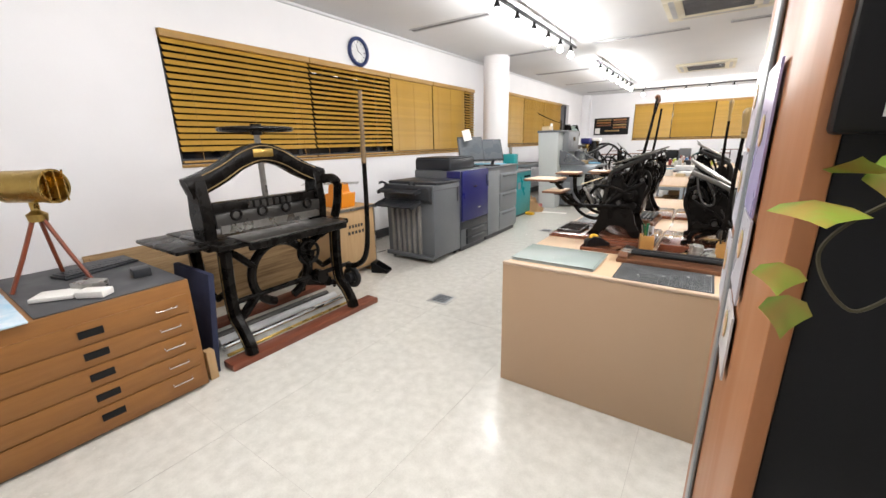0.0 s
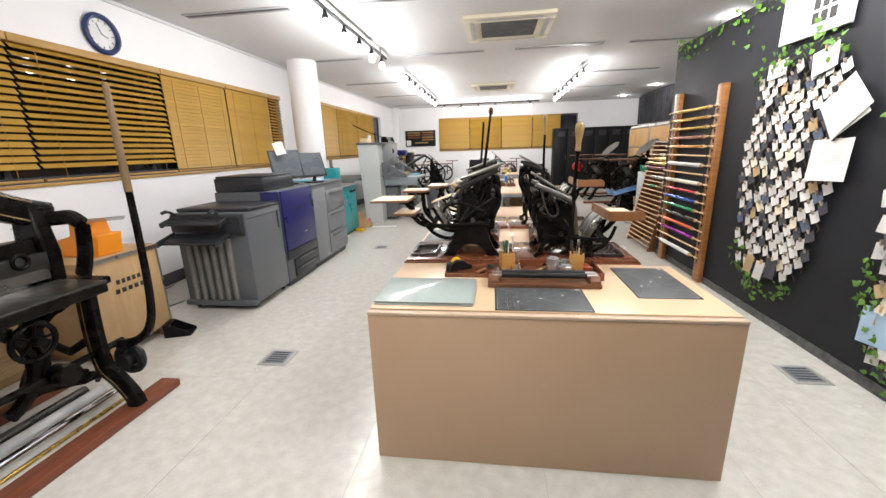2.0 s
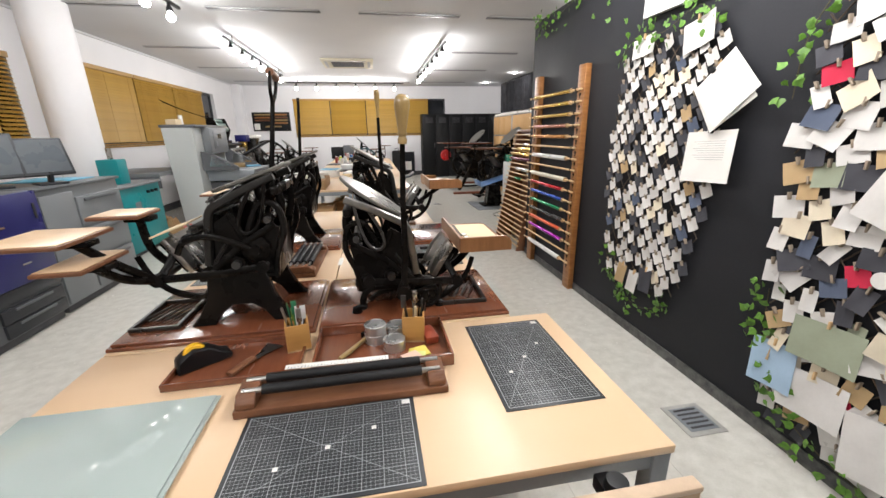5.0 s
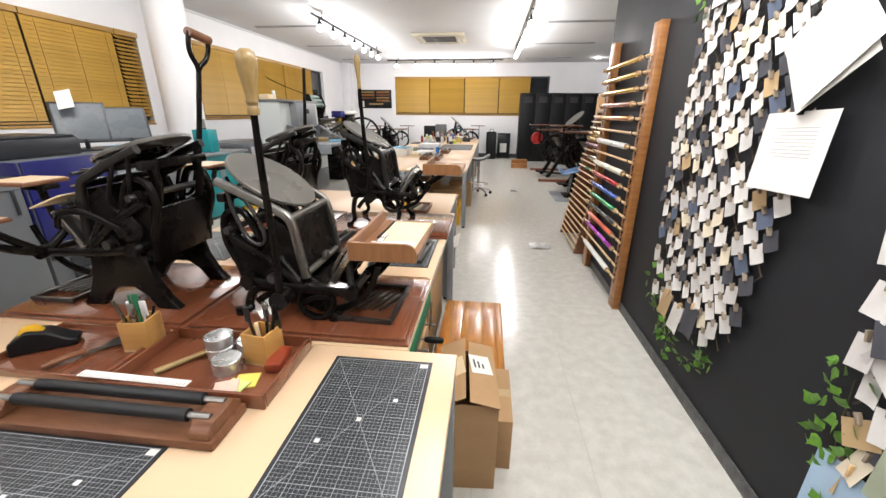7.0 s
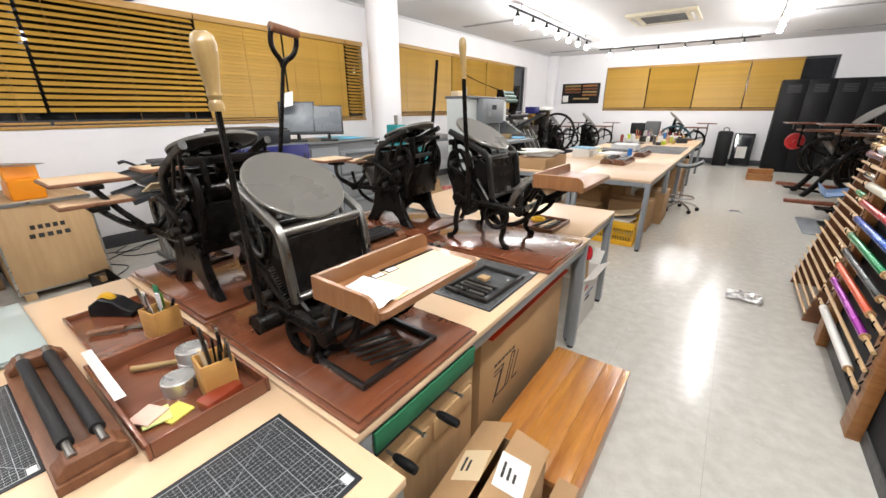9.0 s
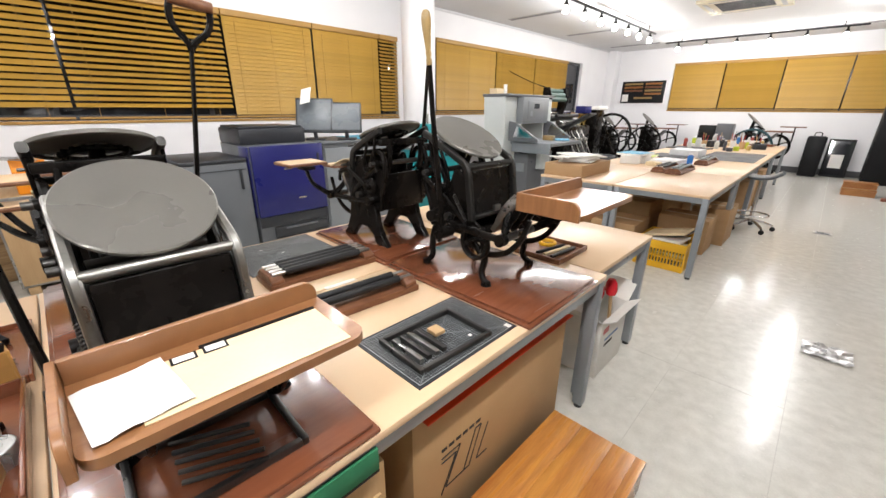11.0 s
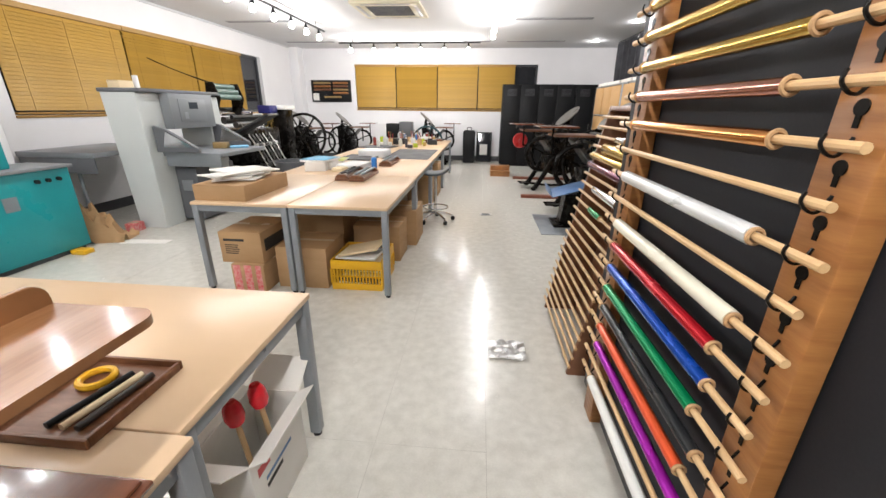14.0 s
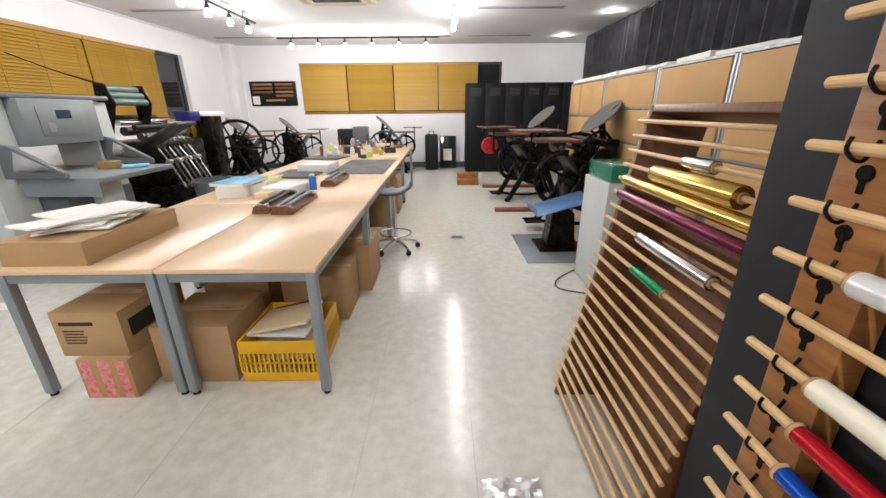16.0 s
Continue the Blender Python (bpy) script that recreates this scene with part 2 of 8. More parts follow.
M_BOARDPILE = mat("tan_board_stack", (0.42, 0.28, 0.14), 0.75, second=(0.2, 0.12, 0.055), scale=3, mix=0.6, fine=12, stretch=(0.5, 0.5, 12), bump=0.001)
M_FLATFILE = mat("teak_veneer", (0.27, 0.118, 0.032), 0.4, second=(0.22, 0.092, 0.024), scale=2.5, mix=0.4, fine=14, stretch=(2, 2, 16))
M_DOORWOOD = mat("russet_laminate", (0.4, 0.165, 0.065), 0.4, second=(0.33, 0.13, 0.05), scale=2, mix=0.35, fine=40, stretch=(6, 6, 1))
M_YELLOW = mat("yellow_plastic", (0.72, 0.4, 0.015), 0.4, second=(0.6, 0.32, 0.01), scale=4, fine=80)
M_REDSHEET = mat("red_orange_sheet", (0.8, 0.06, 0.01), 0.4, second=(0.7, 0.05, 0.01), fine=80)
M_ORANGE = mat("orange_plastic", (0.85, 0.3, 0.01), 0.4, second=(0.75, 0.24, 0.01), scale=4, fine=80)
M_PAPER = mat("white_paper", (0.78, 0.76, 0.72), 0.75, second=(0.68, 0.66, 0.62), scale=6, mix=0.3, fine=140, bump=0.0003)
M_CREAM = mat("cream_paper", (0.7, 0.56, 0.36), 0.7, second=(0.62, 0.48, 0.3), scale=5, fine=120)
M_PLASTICWHITE = mat("white_plastic", (0.75, 0.75, 0.75), 0.4, fine=120)
M_LOCKER = mat("black_locker_steel", (0.005, 0.005, 0.006), 0.5, second=(0.008, 0.008, 0.009), scale=3, fine=160, bump=0.0005, spec=0.25)
M_CURTAIN = mat("charcoal_curtain", (0.05, 0.05, 0.058), 0.85, second=(0.022, 0.022, 0.026), scale=6, fine=160, bump=0.0006)
M_RED = mat("red_enamel", (0.5, 0.02, 0.02), 0.35, second=(0.38, 0.014, 0.014), scale=5, fine=60)
M_BLUEPLASTIC = mat("blue_coated_sheet", (0.1, 0.2, 0.4), 0.4, second=(0.08, 0.16, 0.33), scale=3, fine=60)
M_MATBLACK = mat("black_cutting_mat", (0.015, 0.017, 0.02), 0.42, second=(0.025, 0.028, 0.031), scale=8, fine=160)
M_MATLINE = mat("mat_print", (0.42, 0.44, 0.45), 0.55, fine=160)
M_GLASSPLATE = mat("green_tinted_glass_sheet", (0.5, 0.56, 0.54), 0.05, second=(0.46, 0.56, 0.52), scale=2, spread=0.02, trans=0.25)
M_BRASS = mat("brass", (0.55, 0.38, 0.12), 0.28, metal=1.0, second=(0.4, 0.26, 0.07), scale=9, fine=70, spread=0.1)
M_LEAF = mat("ivy_leaf", (0.13, 0.27, 0.03), 0.45, second=(0.06, 0.16, 0.015), scale=20, fine=80, mix=0.5, pieces=0.25)
M_PALELEAF = mat("pale_ivy_leaf", (0.25, 0.4, 0.05), 0.4, second=(0.4, 0.27, 0.06), scale=45, fine=120, mix=0.5, pieces=0.2)
M_TINALU = mat("brushed_tin", (0.6, 0.6, 0.59), 0.3, metal=0.8, second=(0.5, 0.5, 0.49), scale=14, fine=120, spread=0.1)
M_VINE = mat("vine_stem", (0.06, 0.05, 0.025), 0.7, fine=90)
M_BULB = mat("lit_bulb", (1.0, 0.97, 0.93), 0.3, emit=35.0)
M_LINKER = mat("ivory_lever_wood", (0.33, 0.22, 0.085), 0.35, second=(0.22, 0.14, 0.05), scale=6, fine=40, stretch=(6, 6, 1), coat=0.4)
M_BLACKSTAND = mat("matte_black_paint", (0.007, 0.007, 0.008), 0.45, fine=100, spec=0.3)
M_AC = mat("ivory_ac_plastic", (0.62, 0.57, 0.44), 0.5, second=(0.55, 0.5, 0.37), scale=2, fine=100)
M_VENT = mat("vent_dark_slot", (0.09, 0.09, 0.095), 0.5, fine=100)
M_VENTRIM = mat("grey_vent_trim", (0.42, 0.42, 0.43), 0.45, fine=100)
M_NAVY = mat("navy_cloth", (0.02, 0.025, 0.06), 0.85, fine=140, bump=0.0005)
M_SILVERFOIL = mat("crumpled_silver_foil", (0.7, 0.7, 0.7), 0.35, metal=0.6, second=(0.55, 0.55, 0.55), scale=60, fine=200, bump=0.001)
M_GREENCLOTH = mat("green_felt", (0.02, 0.16, 0.07), 0.9, fine=120)
M_REDPLASTIC = mat("red_glossy_plastic", (0.65, 0.02, 0.03), 0.25, fine=80)
M_SCREEN = mat("dark_screen", (0.05, 0.06, 0.07), 0.15, fine=60)
M_GREYFELT = mat("dark_grey_top_sheet", (0.07, 0.07, 0.075), 0.6, fine=120)

# ---- setting ----
solid("floor", boxed(LX - 0.3, RX + 0.3, BY - 0.3, FY + 0.3, -0.15, 0.0), M_FLOOR, "pale grey polished vinyl floor with soft scuffs", "floor", "structure")
# seams of the vinyl sheets
bm = B()
for sx in (-3.6, -2.7, -1.8, -0.9, 0.0, 0.9, 1.42, 2.34, 3.3):
    box(bm, sx - 0.0015, sx + 0.0015, BY, FY, 0.0002, 0.0012)
for sy in (0.9, 2.7, 5.5, 8.2, 11.0):
    box(bm, -2.7, 1.42, sy - 0.001, sy + 0.001, 0.0002, 0.0008)
solid("floor_seams", bm, mat("seam_grime", (0.5, 0.48, 0.43), 0.5, fine=60), "thin grey seams between the vinyl sheets", "floor", "structure")
solid("ceiling", boxed(LX - 0.3, RX + 0.3, BY - 0.3, FY + 0.3, CEIL, CEIL + 0.15), M_CEIL, "white painted ceiling", "ceiling", "structure")


def wall_with_openings(name, along, face, depth, lo, hi, openings, label):
    """A wall from blocks round its openings; along is 'x' or 'y', openings are (a0, a1, z0, z1)."""
    bm = B()
    cuts = sorted(openings)
    pos = lo
    def blk(a0, a1, z0, z1):
        f0, f1 = min(face, face + depth), max(face, face + depth)
        if along == "y":
            box(bm, f0, f1, a0, a1, z0, z1)
        else:
            box(bm, a0, a1, f0, f1, z0, z1)
    for a0, a1, z0, z1 in cuts:
        blk(pos, a0, 0, CEIL)
        blk(a0, a1, 0, z0)
        blk(a0, a1, z1, CEIL)
        pos = a1
    blk(pos, hi, 0, CEIL)
    return solid(name, bm, M_WALL, label, "wall", "structure")


W1 = (1.88, 7.57, 1.3, 2.5)
W2 = (8.44, 14.1, 1.35, 2.6)
W3 = (-2.36, 2.86, 1.43, 2.64)
wall_with_openings("wall_west", "y", LX, -0.25, BY, FY, [W1, W2], "white painted wall with two long window openings")
wall_with_openings("wall_north", "x", FY, 0.25, LX - 0.25, RX + 0.25, [W3], "white painted end wall with a long window opening")
solid("wall_east", boxed(RX, RX + 0.25, BY, FY, 0, CEIL), M_WALL, "white painted side wall", "wall", "structure")
solid("wall_south", boxed(LX - 0.25, RX + 0.25, BY - 0.25, BY, 0, CEIL), M_WALL, "white painted back wall", "wall", "structure")
# a shallow pier in the far corner
solid("corner_pier", boxed(LX, LX + 0.25, FY - 0.35, FY, 0, CEIL, 0.004), M_WALL, "white painted corner pier", "wall", "structure")
bm = B()
box(bm, LX, LX + 0.02, BY, FY - 0.36, 0, 0.14, 0.003)
solid("baseboard_west", bm, M_BASE, "dark grey skirting along the window wall", "baseboard", "structure")
solid("baseboard_north", boxed(LX + 0.26, RX, FY - 0.02, FY, 0, 0.14, 0.003), M_BASE, "dark grey skirting along the end wall", "baseboard", "structure")
bm = B()
box(bm, LX, LX + 0.03, BY, FY - 0.36, CEIL - 0.035, CEIL - 0.001, 0.006)
solid("trim_west", bm, M_CEIL, "narrow white ceiling moulding", "trim", "structure")
# round column by the window wall
bm = B()
lathe(bm, [(0.0, 0.0), (0.25, 0.0), (0.25, CEIL), (0.0, CEIL)], Matrix.Translation((-3.6, 7.56, 0)), 48)
solid("column", bm, M_WALL, "round white plastered column by the windows", "column", "structure")
# free-standing charcoal partition, lower than the ceiling
PX, PEND, PTOP = 2.0, 6.06, 2.6
solid("partition_wall", boxed(PX, PX + 0.12, BY, PEND, 0, PTOP, 0.003), M_DARKWALL, "matte charcoal painted partition wall", "wall", "structure")
solid("baseboard_partition", boxed(PX - 0.008, PX - 0.0005, BY, PEND - 0.01, 0, 0.07), mat("scuffed_black_skirting", (0.03, 0.03, 0.033), 0.5, second=(0.3, 0.3, 0.28), scale=14, mix=0.2, fine=60), "scuffed black skirting strip of the partition", "baseboard", "structure")


# windows with wooden blinds
def window(name, along, face, opening, panels, label):
    """panels: (a0, a1, mode) with mode 'open', 'shut', 'half' or 'bare'."""
    a0, a1, z0, z1 = opening
    w = thing(name, label, "window")
    tagged(w, kind="structure")
    sgn = -1 if along == "y" else 1                  # outwards

    def put(x0, x1, d0, d1, zz0, zz1, bev=0.0):
        bm = B()
        f0, f1 = sorted((face + sgn * d0, face + sgn * d1))
        if along == "y":
            box(bm, f0, f1, x0, x1, zz0, zz1, bev)
        else:
            box(bm, x0, x1, f0, f1, zz0, zz1, bev)
        return bm
    t = 0.05
    fr = put(a0, a1, 0.08, 0.14, z0, z0 + t)
    for q in (put(a0, a1, 0.08, 0.14, z1 - t, z1), put(a0, a0 + t, 0.08, 0.14, z0 + t, z1 - t), put(a1 - t, a1, 0.08, 0.14, z0 + t, z1 - t)):
        me = bpy.data.meshes.new("tmp")
        q.to_mesh(me)
        fr.from_mesh(me)
        q.free()
        bpy.data.meshes.remove(me)
    part("window_frame", fr, M_WINFRAME, w, "dark metal frame")
    n = max(2, round((a1 - a0) / 1.3))
    for k in range(1, n):
        c = a0 + (a1 - a0) * k / n
        part("mullion", put(c - 0.025, c + 0.025, 0.085, 0.135, z0 + t, z1 - t), M_WINFRAME, w)
    for k in range(n):
        c0, c1 = a0 + (a1 - a0) * k / n, a0 + (a1 - a0) * (k + 1) / n
        part("pane", put(c0 + 0.026, c1 - 0.026, 0.105, 0.113, z0 + t, z1 - t), M_PANE, w)
    part("window_sill", put(a0, a1, -0.015, 0.075, z0 - 0.03, z0 - 0.001, 0.004), M_BLINDRAIL, w, "ochre wooden sill")
    dep, th = 0.054, 0.003
    slats = {}
    for b0, b1, mode in panels:
        if mode == "bare":
            continue
        part("head_rail", put(b0, b1, -0.035, 0.03, z1 - 0.07, z1 - 0.005, 0.004), M_BLINDRAIL, w, "ochre wooden head rail")
        part("bottom_rail", put(b0 + 0.01, b1 - 0.01, -0.02, 0.025, z0 + 0.012, z0 + 0.035, 0.004), M_BLINDRAIL, w, "ochre wooden bottom rail")
        ang, pitch = {"open": (54, 0.06), "wide": (42, 0.06), "grey": (38, 0.05), "half": (58, 0.043), "shut": (74, 0.043)}[mode]
        L = b1 - b0 - 0.02
        key = round(L, 3)
        if key not in slats:
            bs = B()
            if along == "y":
                box(bs, -dep / 2, dep / 2, -L / 2, L / 2, -th / 2, th / 2)
            else:
                box(bs, -L / 2, L / 2, -dep / 2, dep / 2, -th / 2, th / 2)
            slats[key] = finish("slat", bs, M_BLIND, False)
        n = int((z1 - 0.08 - z0 - 0.045) / pitch)
        for k in range(n):
            z = z1 - 0.095 - pitch * k
            c = (b0 + b1) / 2
            wob = random.uniform(-1.5, 1.5)
            if along == "y":
                m = pose(face + 0.005, c, z, 0, ang + wob, 0)
            else:
                m = pose(c, face - 0.005, z, ang + wob, 0, 0)
            piece("slat", slats[key], w, m)
        for s in (0.12, 0.5, 0.88):
            c = b0 + (b1 - b0) * s
            part("cord", put(c - 0.0015, c + 0.0015, -0.032, -0.029, z0 + 0.03, z1 - 0.06), M_BLINDRAIL, w)
    return w


window("window_1", "y", LX, W1, [(1.89, 3.48, "open"), (3.49, 4.95, "wide"), (4.96, 6.08, "shut"), (6.09, 7.19, "shut"), (7.2, 7.56, "grey")],
       "long window with ochre wooden blinds, part open at dusk")
window("window_2", "y", LX, W2, [(8.45, 10.2, "shut"), (10.21, 11.7, "half"), (11.71, 13.25, "half")], "long window with closed ochre wooden blinds")
window("window_3", "x", FY, W3, [(-2.35, -1.16, "shut"), (-1.15, 0.04, "half"), (0.05, 1.2, "shut"), (1.21, 2.24, "shut")], "end window with closed ochre wooden blinds")


# doorway block passed at the start: russet side with a grey bar, black front
JX, JY0, JY1 = 0.165, 0.455, 0.912
solid("wall_entrance", boxed(JX + 0.012, PX - 0.002, JY0, JY1, 0, CEIL - 0.001, 0.002), M_BLACKSTAND, "black painted entrance wall", "wall", "structure")
solid("door_jamb", boxed(JX, JX + 0.012, JY0 - 0.004, JY1 + 0.004, 0, CEIL - 0.001, 0.002), M_DOORWOOD, "russet wood-grain door jamb panel", "door frame", "structure")
solid("door_track", boxed(JX - 0.006, JX - 0.0005, 0.725, 0.77, 0, CEIL - 0.001, 0.003), M_LEG, "grey brushed metal bar up the jamb", "trim", "structure")


# ceiling fixtures
def track_light(x0, y0, x1, y1, bulbs, watts=BULB_W):
    t = thing("track_light", "black ceiling track with glowing bulb spotlights", "track light", group="ceiling tracks")
    d = V(x1 - x0, y1 - y0, 0)
    ang = math.atan2(d.y, d.x)
    m = Matrix.Translation((x0, y0, 0)) @ Matrix.Rotation(ang, 4, "Z")
    bm = B()
    box(bm, 0, d.length, -0.018, 0.018, CEIL - 0.115, CEIL - 0.085, 0.003, m)
    part("rail", bm, M_BLACKSTAND, t)
    for s in (0.1, 0.9):
        bm = B()
        p = V(x0, y0, 0) + d * s
        rod(bm, (p.x, p.y, CEIL - 0.085), (p.x, p.y, CEIL), 0.008)
        part("hanger", bm, M_BLACKSTAND, t)
    for k in range(bulbs):
        p = V(x0, y0, 0) + d * ((k + 0.5) / bulbs)
        bm = B()
        lathe(bm, [(0.0, CEIL - 0.115), (0.018, CEIL - 0.116), (0.02, CEIL - 0.15), (0.032, CEIL - 0.165), (0.034, CEIL - 0.2), (0.0, CEIL - 0.2)], Matrix.Translation((p.x, p.y, 0)), 14)
        sk = part("lamp_holder", bm, M_BLACKSTAND, t)
        bm = B()
        lathe(bm, [(0.016, CEIL - 0.2005), (0.03, CEIL - 0.22), (0.046, CEIL - 0.25), (0.046, CEIL - 0.275), (0.03, CEIL - 0.3), (0.0, CEIL - 0.306)], Matrix.Translation((p.x, p.y, 0)), 16)
        part("bulb", bm, M_BULB, sk, "glowing white bulb")
        point_lamp(p.x, p.y, CEIL - 0.39, watts, 0.025)
    return t


track_light(-2.0, 4.1, -2.0, 7.3, 6)
track_light(-1.98, 8.7, -1.98, 12.9, 7)
track_light(1.5, 8.7, 1.5, 12.9, 7)
track_light(-2.2, 14.4, 1.25, 14.4, 6)
# assumed tracks over the entrance end, out of view, added to brighten the front
track_light(-1.5, -0.6, -1.5, 3.0, 6)
track_light(1.3, -0.4, 1.3, 4.7, 9, NEAR_W)


def downlight(x, y):
    t = thing("downlight", "round recessed ceiling downlight, lit", "downlight", group="recessed downlights")
    bm = B()
    ring(bm, Matrix.Translation((x, y, CEIL - 0.004)), 0.085, 0.012, flat=0.5)
    part("trim_ring", bm, M_PLASTICWHITE, t)
    bm = B()
    lathe(bm, [(0.0, CEIL - 0.006), (0.075, CEIL - 0.006), (0.075, CEIL - 0.001), (0.0, CEIL - 0.001)], Matrix.Translation((x, y, 0)), 24)
    part("diffuser", bm, M_BULB, t)
    point_lamp(x, y, CEIL - 0.05, DOWN_W, 0.03)


for dx, dy in ((2.83, 6.55), (4.22, 12.69), (4.05, 14.95)):
    downlight(dx, dy)


def cassette(x, y):
    t = thing("ceiling_air_conditioner", "ivory four-way ceiling air conditioner cassette", "air conditioner", group="ceiling cassettes")
    h = 0.56
    bm = B()
    for a, b, c, d in ((-h, h, -h, -0.36), (-h, h, 0.36, h), (-h, -0.36, -0.36, 0.36), (0.36, h, -0.36, 0.36)):
        box(bm, x + a, x + b, y + c, y + d, CEIL - 0.045, CEIL - 0.001, 0.006)
    part("fascia", bm, M_AC, t)
    bm = B()
    for k in range(22):
        yy = y - 0.335 + 0.032 * k
        box(bm, x - 0.355, x + 0.355, yy - 0.006, yy + 0.006, CEIL - 0.04, CEIL - 0.012)
    part("grille", bm, M_VENT, t, "dark louvred intake grille")
    bm = B()
    for a, b, c, d in ((-0.4, 0.4, -0.5, -0.44), (-0.4, 0.4, 0.44, 0.5), (-0.5, -0.44, -0.4, 0.4), (0.44, 0.5, -0.4, 0.4)):
        box(bm, x + a, x + b, y + c, y + d, CEIL - 0.049, CEIL - 0.046)
    part("outlet_flap", bm, M_VENTRIM, t, "pale air outlet flaps")


cassette(-0.05, 6.35)
cassette(-0.25, 11.5)


def slot_vent(x0, x1, y):
    t = thing("ceiling_slot_diffuser", "long narrow grey slot diffuser in the ceiling", "ceiling vent", group="slot diffusers")
    bm = B()
    box(bm, x0, x1, y - 0.07, y - 0.035, CEIL - 0.012, CEIL - 0.001, 0.002)
    box(bm, x0, x1, y + 0.035, y + 0.07, CEIL - 0.012, CEIL - 0.001, 0.002)
    part("frame", bm, M_VENTRIM, t)
    for s in (-0.017, 0.017):
        part("blade", boxed(x0, x1, y + s - 0.012, y + s + 0.012, CEIL - 0.008, CEIL - 0.001), M_VENT, t)


for vy in (2.6, 5.1, 7.6, 10.1, 12.4, 14.9):
    for vx0, vx1 in ((-3.75, -2.5), (-1.8, -0.4), (0.1, 1.5), (1.9, 3.3)):
        if vy in (5.1, 10.1, 12.4) and vx0 in (-1.8, 0.1) and vy != 5.1:
            continue
        slot_vent(vx0, vx1, vy)

# ---- work tables ----
TT = 0.74                                    # front island
TL = 0.765                                   # long island


def table(name, x0, x1, y0, y1, label, group="", lengthwise=True, th=0.025, z=TT, inset=0.0):
    t = thing(name, label, "table", Matrix.Translation((x0, y0, 0)), group)
    w, d = x1 - x0, y1 - y0
    part("tabletop", boxed(0, w, 0, d, z - th, z, 0.004), M_BIRCH if lengthwise else M_BIRCHX, t, "pale maple laminate top")
    s = 0.05
    for a, b, c, e in ((s, w - s, 0.012, 0.042), (s, w - s, d - 0.042, d - 0.012), (0.012, 0.042, s, d - s), (w - 0.042, w - 0.012, s, d - s)):
        part("apron_rail", boxed(a, b, c, e, z - th - 0.05, z - th - 0.0005, 0.002), M_LEG, t, "grey steel rail")
    for lx in (0.004, w - s - 0.004):
        for ly in (0.004, d - s - 0.004):
            lg = part("leg", boxed(lx, lx + s, ly, ly + s, 0.02, z - th - 0.001, 0.006), M_LEG, t, "square grey steel leg")
            part("foot", rodded((lx + s / 2, ly + s / 2, 0), (lx + s / 2, ly + s / 2, 0.02), 0.02), M_RUBBER, lg)
    return t


# island at the front: one table across, two lengthwise, one across at the back
table("work_table", -0.84, 0.84, 2.26, 3.0, "maple laminate work table behind a beige front panel", "island tables", False)
table("work_table", -0.84, -0.085, 3.005, 4.805, "maple laminate work table under a black hand press", "island tables")
table("work_table", -0.08, 0.68, 3.005, 4.805, "maple laminate work table with boxes under it", "island tables")
table("work_table", -0.84, 0.64, 4.81, 5.56, "bare maple laminate table at the end of the island", "island tables", False)
# panel hung in front of the first table
pn = thing("front_panel", "smooth beige laminate panel standing in front of the table", "panel")
bm = B()
box(bm, -0.805, 0.775, 2.12, 2.145, 0.0, 0.765, 0.004)
part("board", bm, M_PANEL, pn)
bm = B()
box(bm, -0.806, 0.776, 2.116, 2.149, 0.7655, 0.782, 0.005)
part("edge_strip", bm, mat("pale_edge_band", (0.6, 0.45, 0.32), 0.35, fine=80), pn, "pale rounded edge band")
for sx in (-0.7, 0.62):
    part("bracket", boxed(sx, sx + 0.04, 2.1455, 2.259, 0.66, 0.7, 0.004), M_BLACKSTAND, pn, "black clamp bracket")
    bm = B()
    lathe(bm, [(0, -0.02), (0.024, -0.018), (0.028, 0), (0.024, 0.018), (0, 0.02)], Matrix.Translation((sx + 0.02, 2.2, 0.72)), 14)
    part("clamp_knob", bm, M_BLACKSTAND, pn, "black clamp knob")
# long island at the back: three pairs
for i, (ya, yb) in enumerate(((6.935, 8.36), (8.365, 9.79), (9.795, 11.68), (11.685, 13.58))):
    table("work_table", -0.94, -0.146, ya, yb, "pinkish maple laminate work table with grey steel legs", "long island tables", z=TL)
    table("work_table", -0.14, 0.655, ya, yb, "pinkish maple laminate work table with grey steel legs", "long island tables", z=TL)


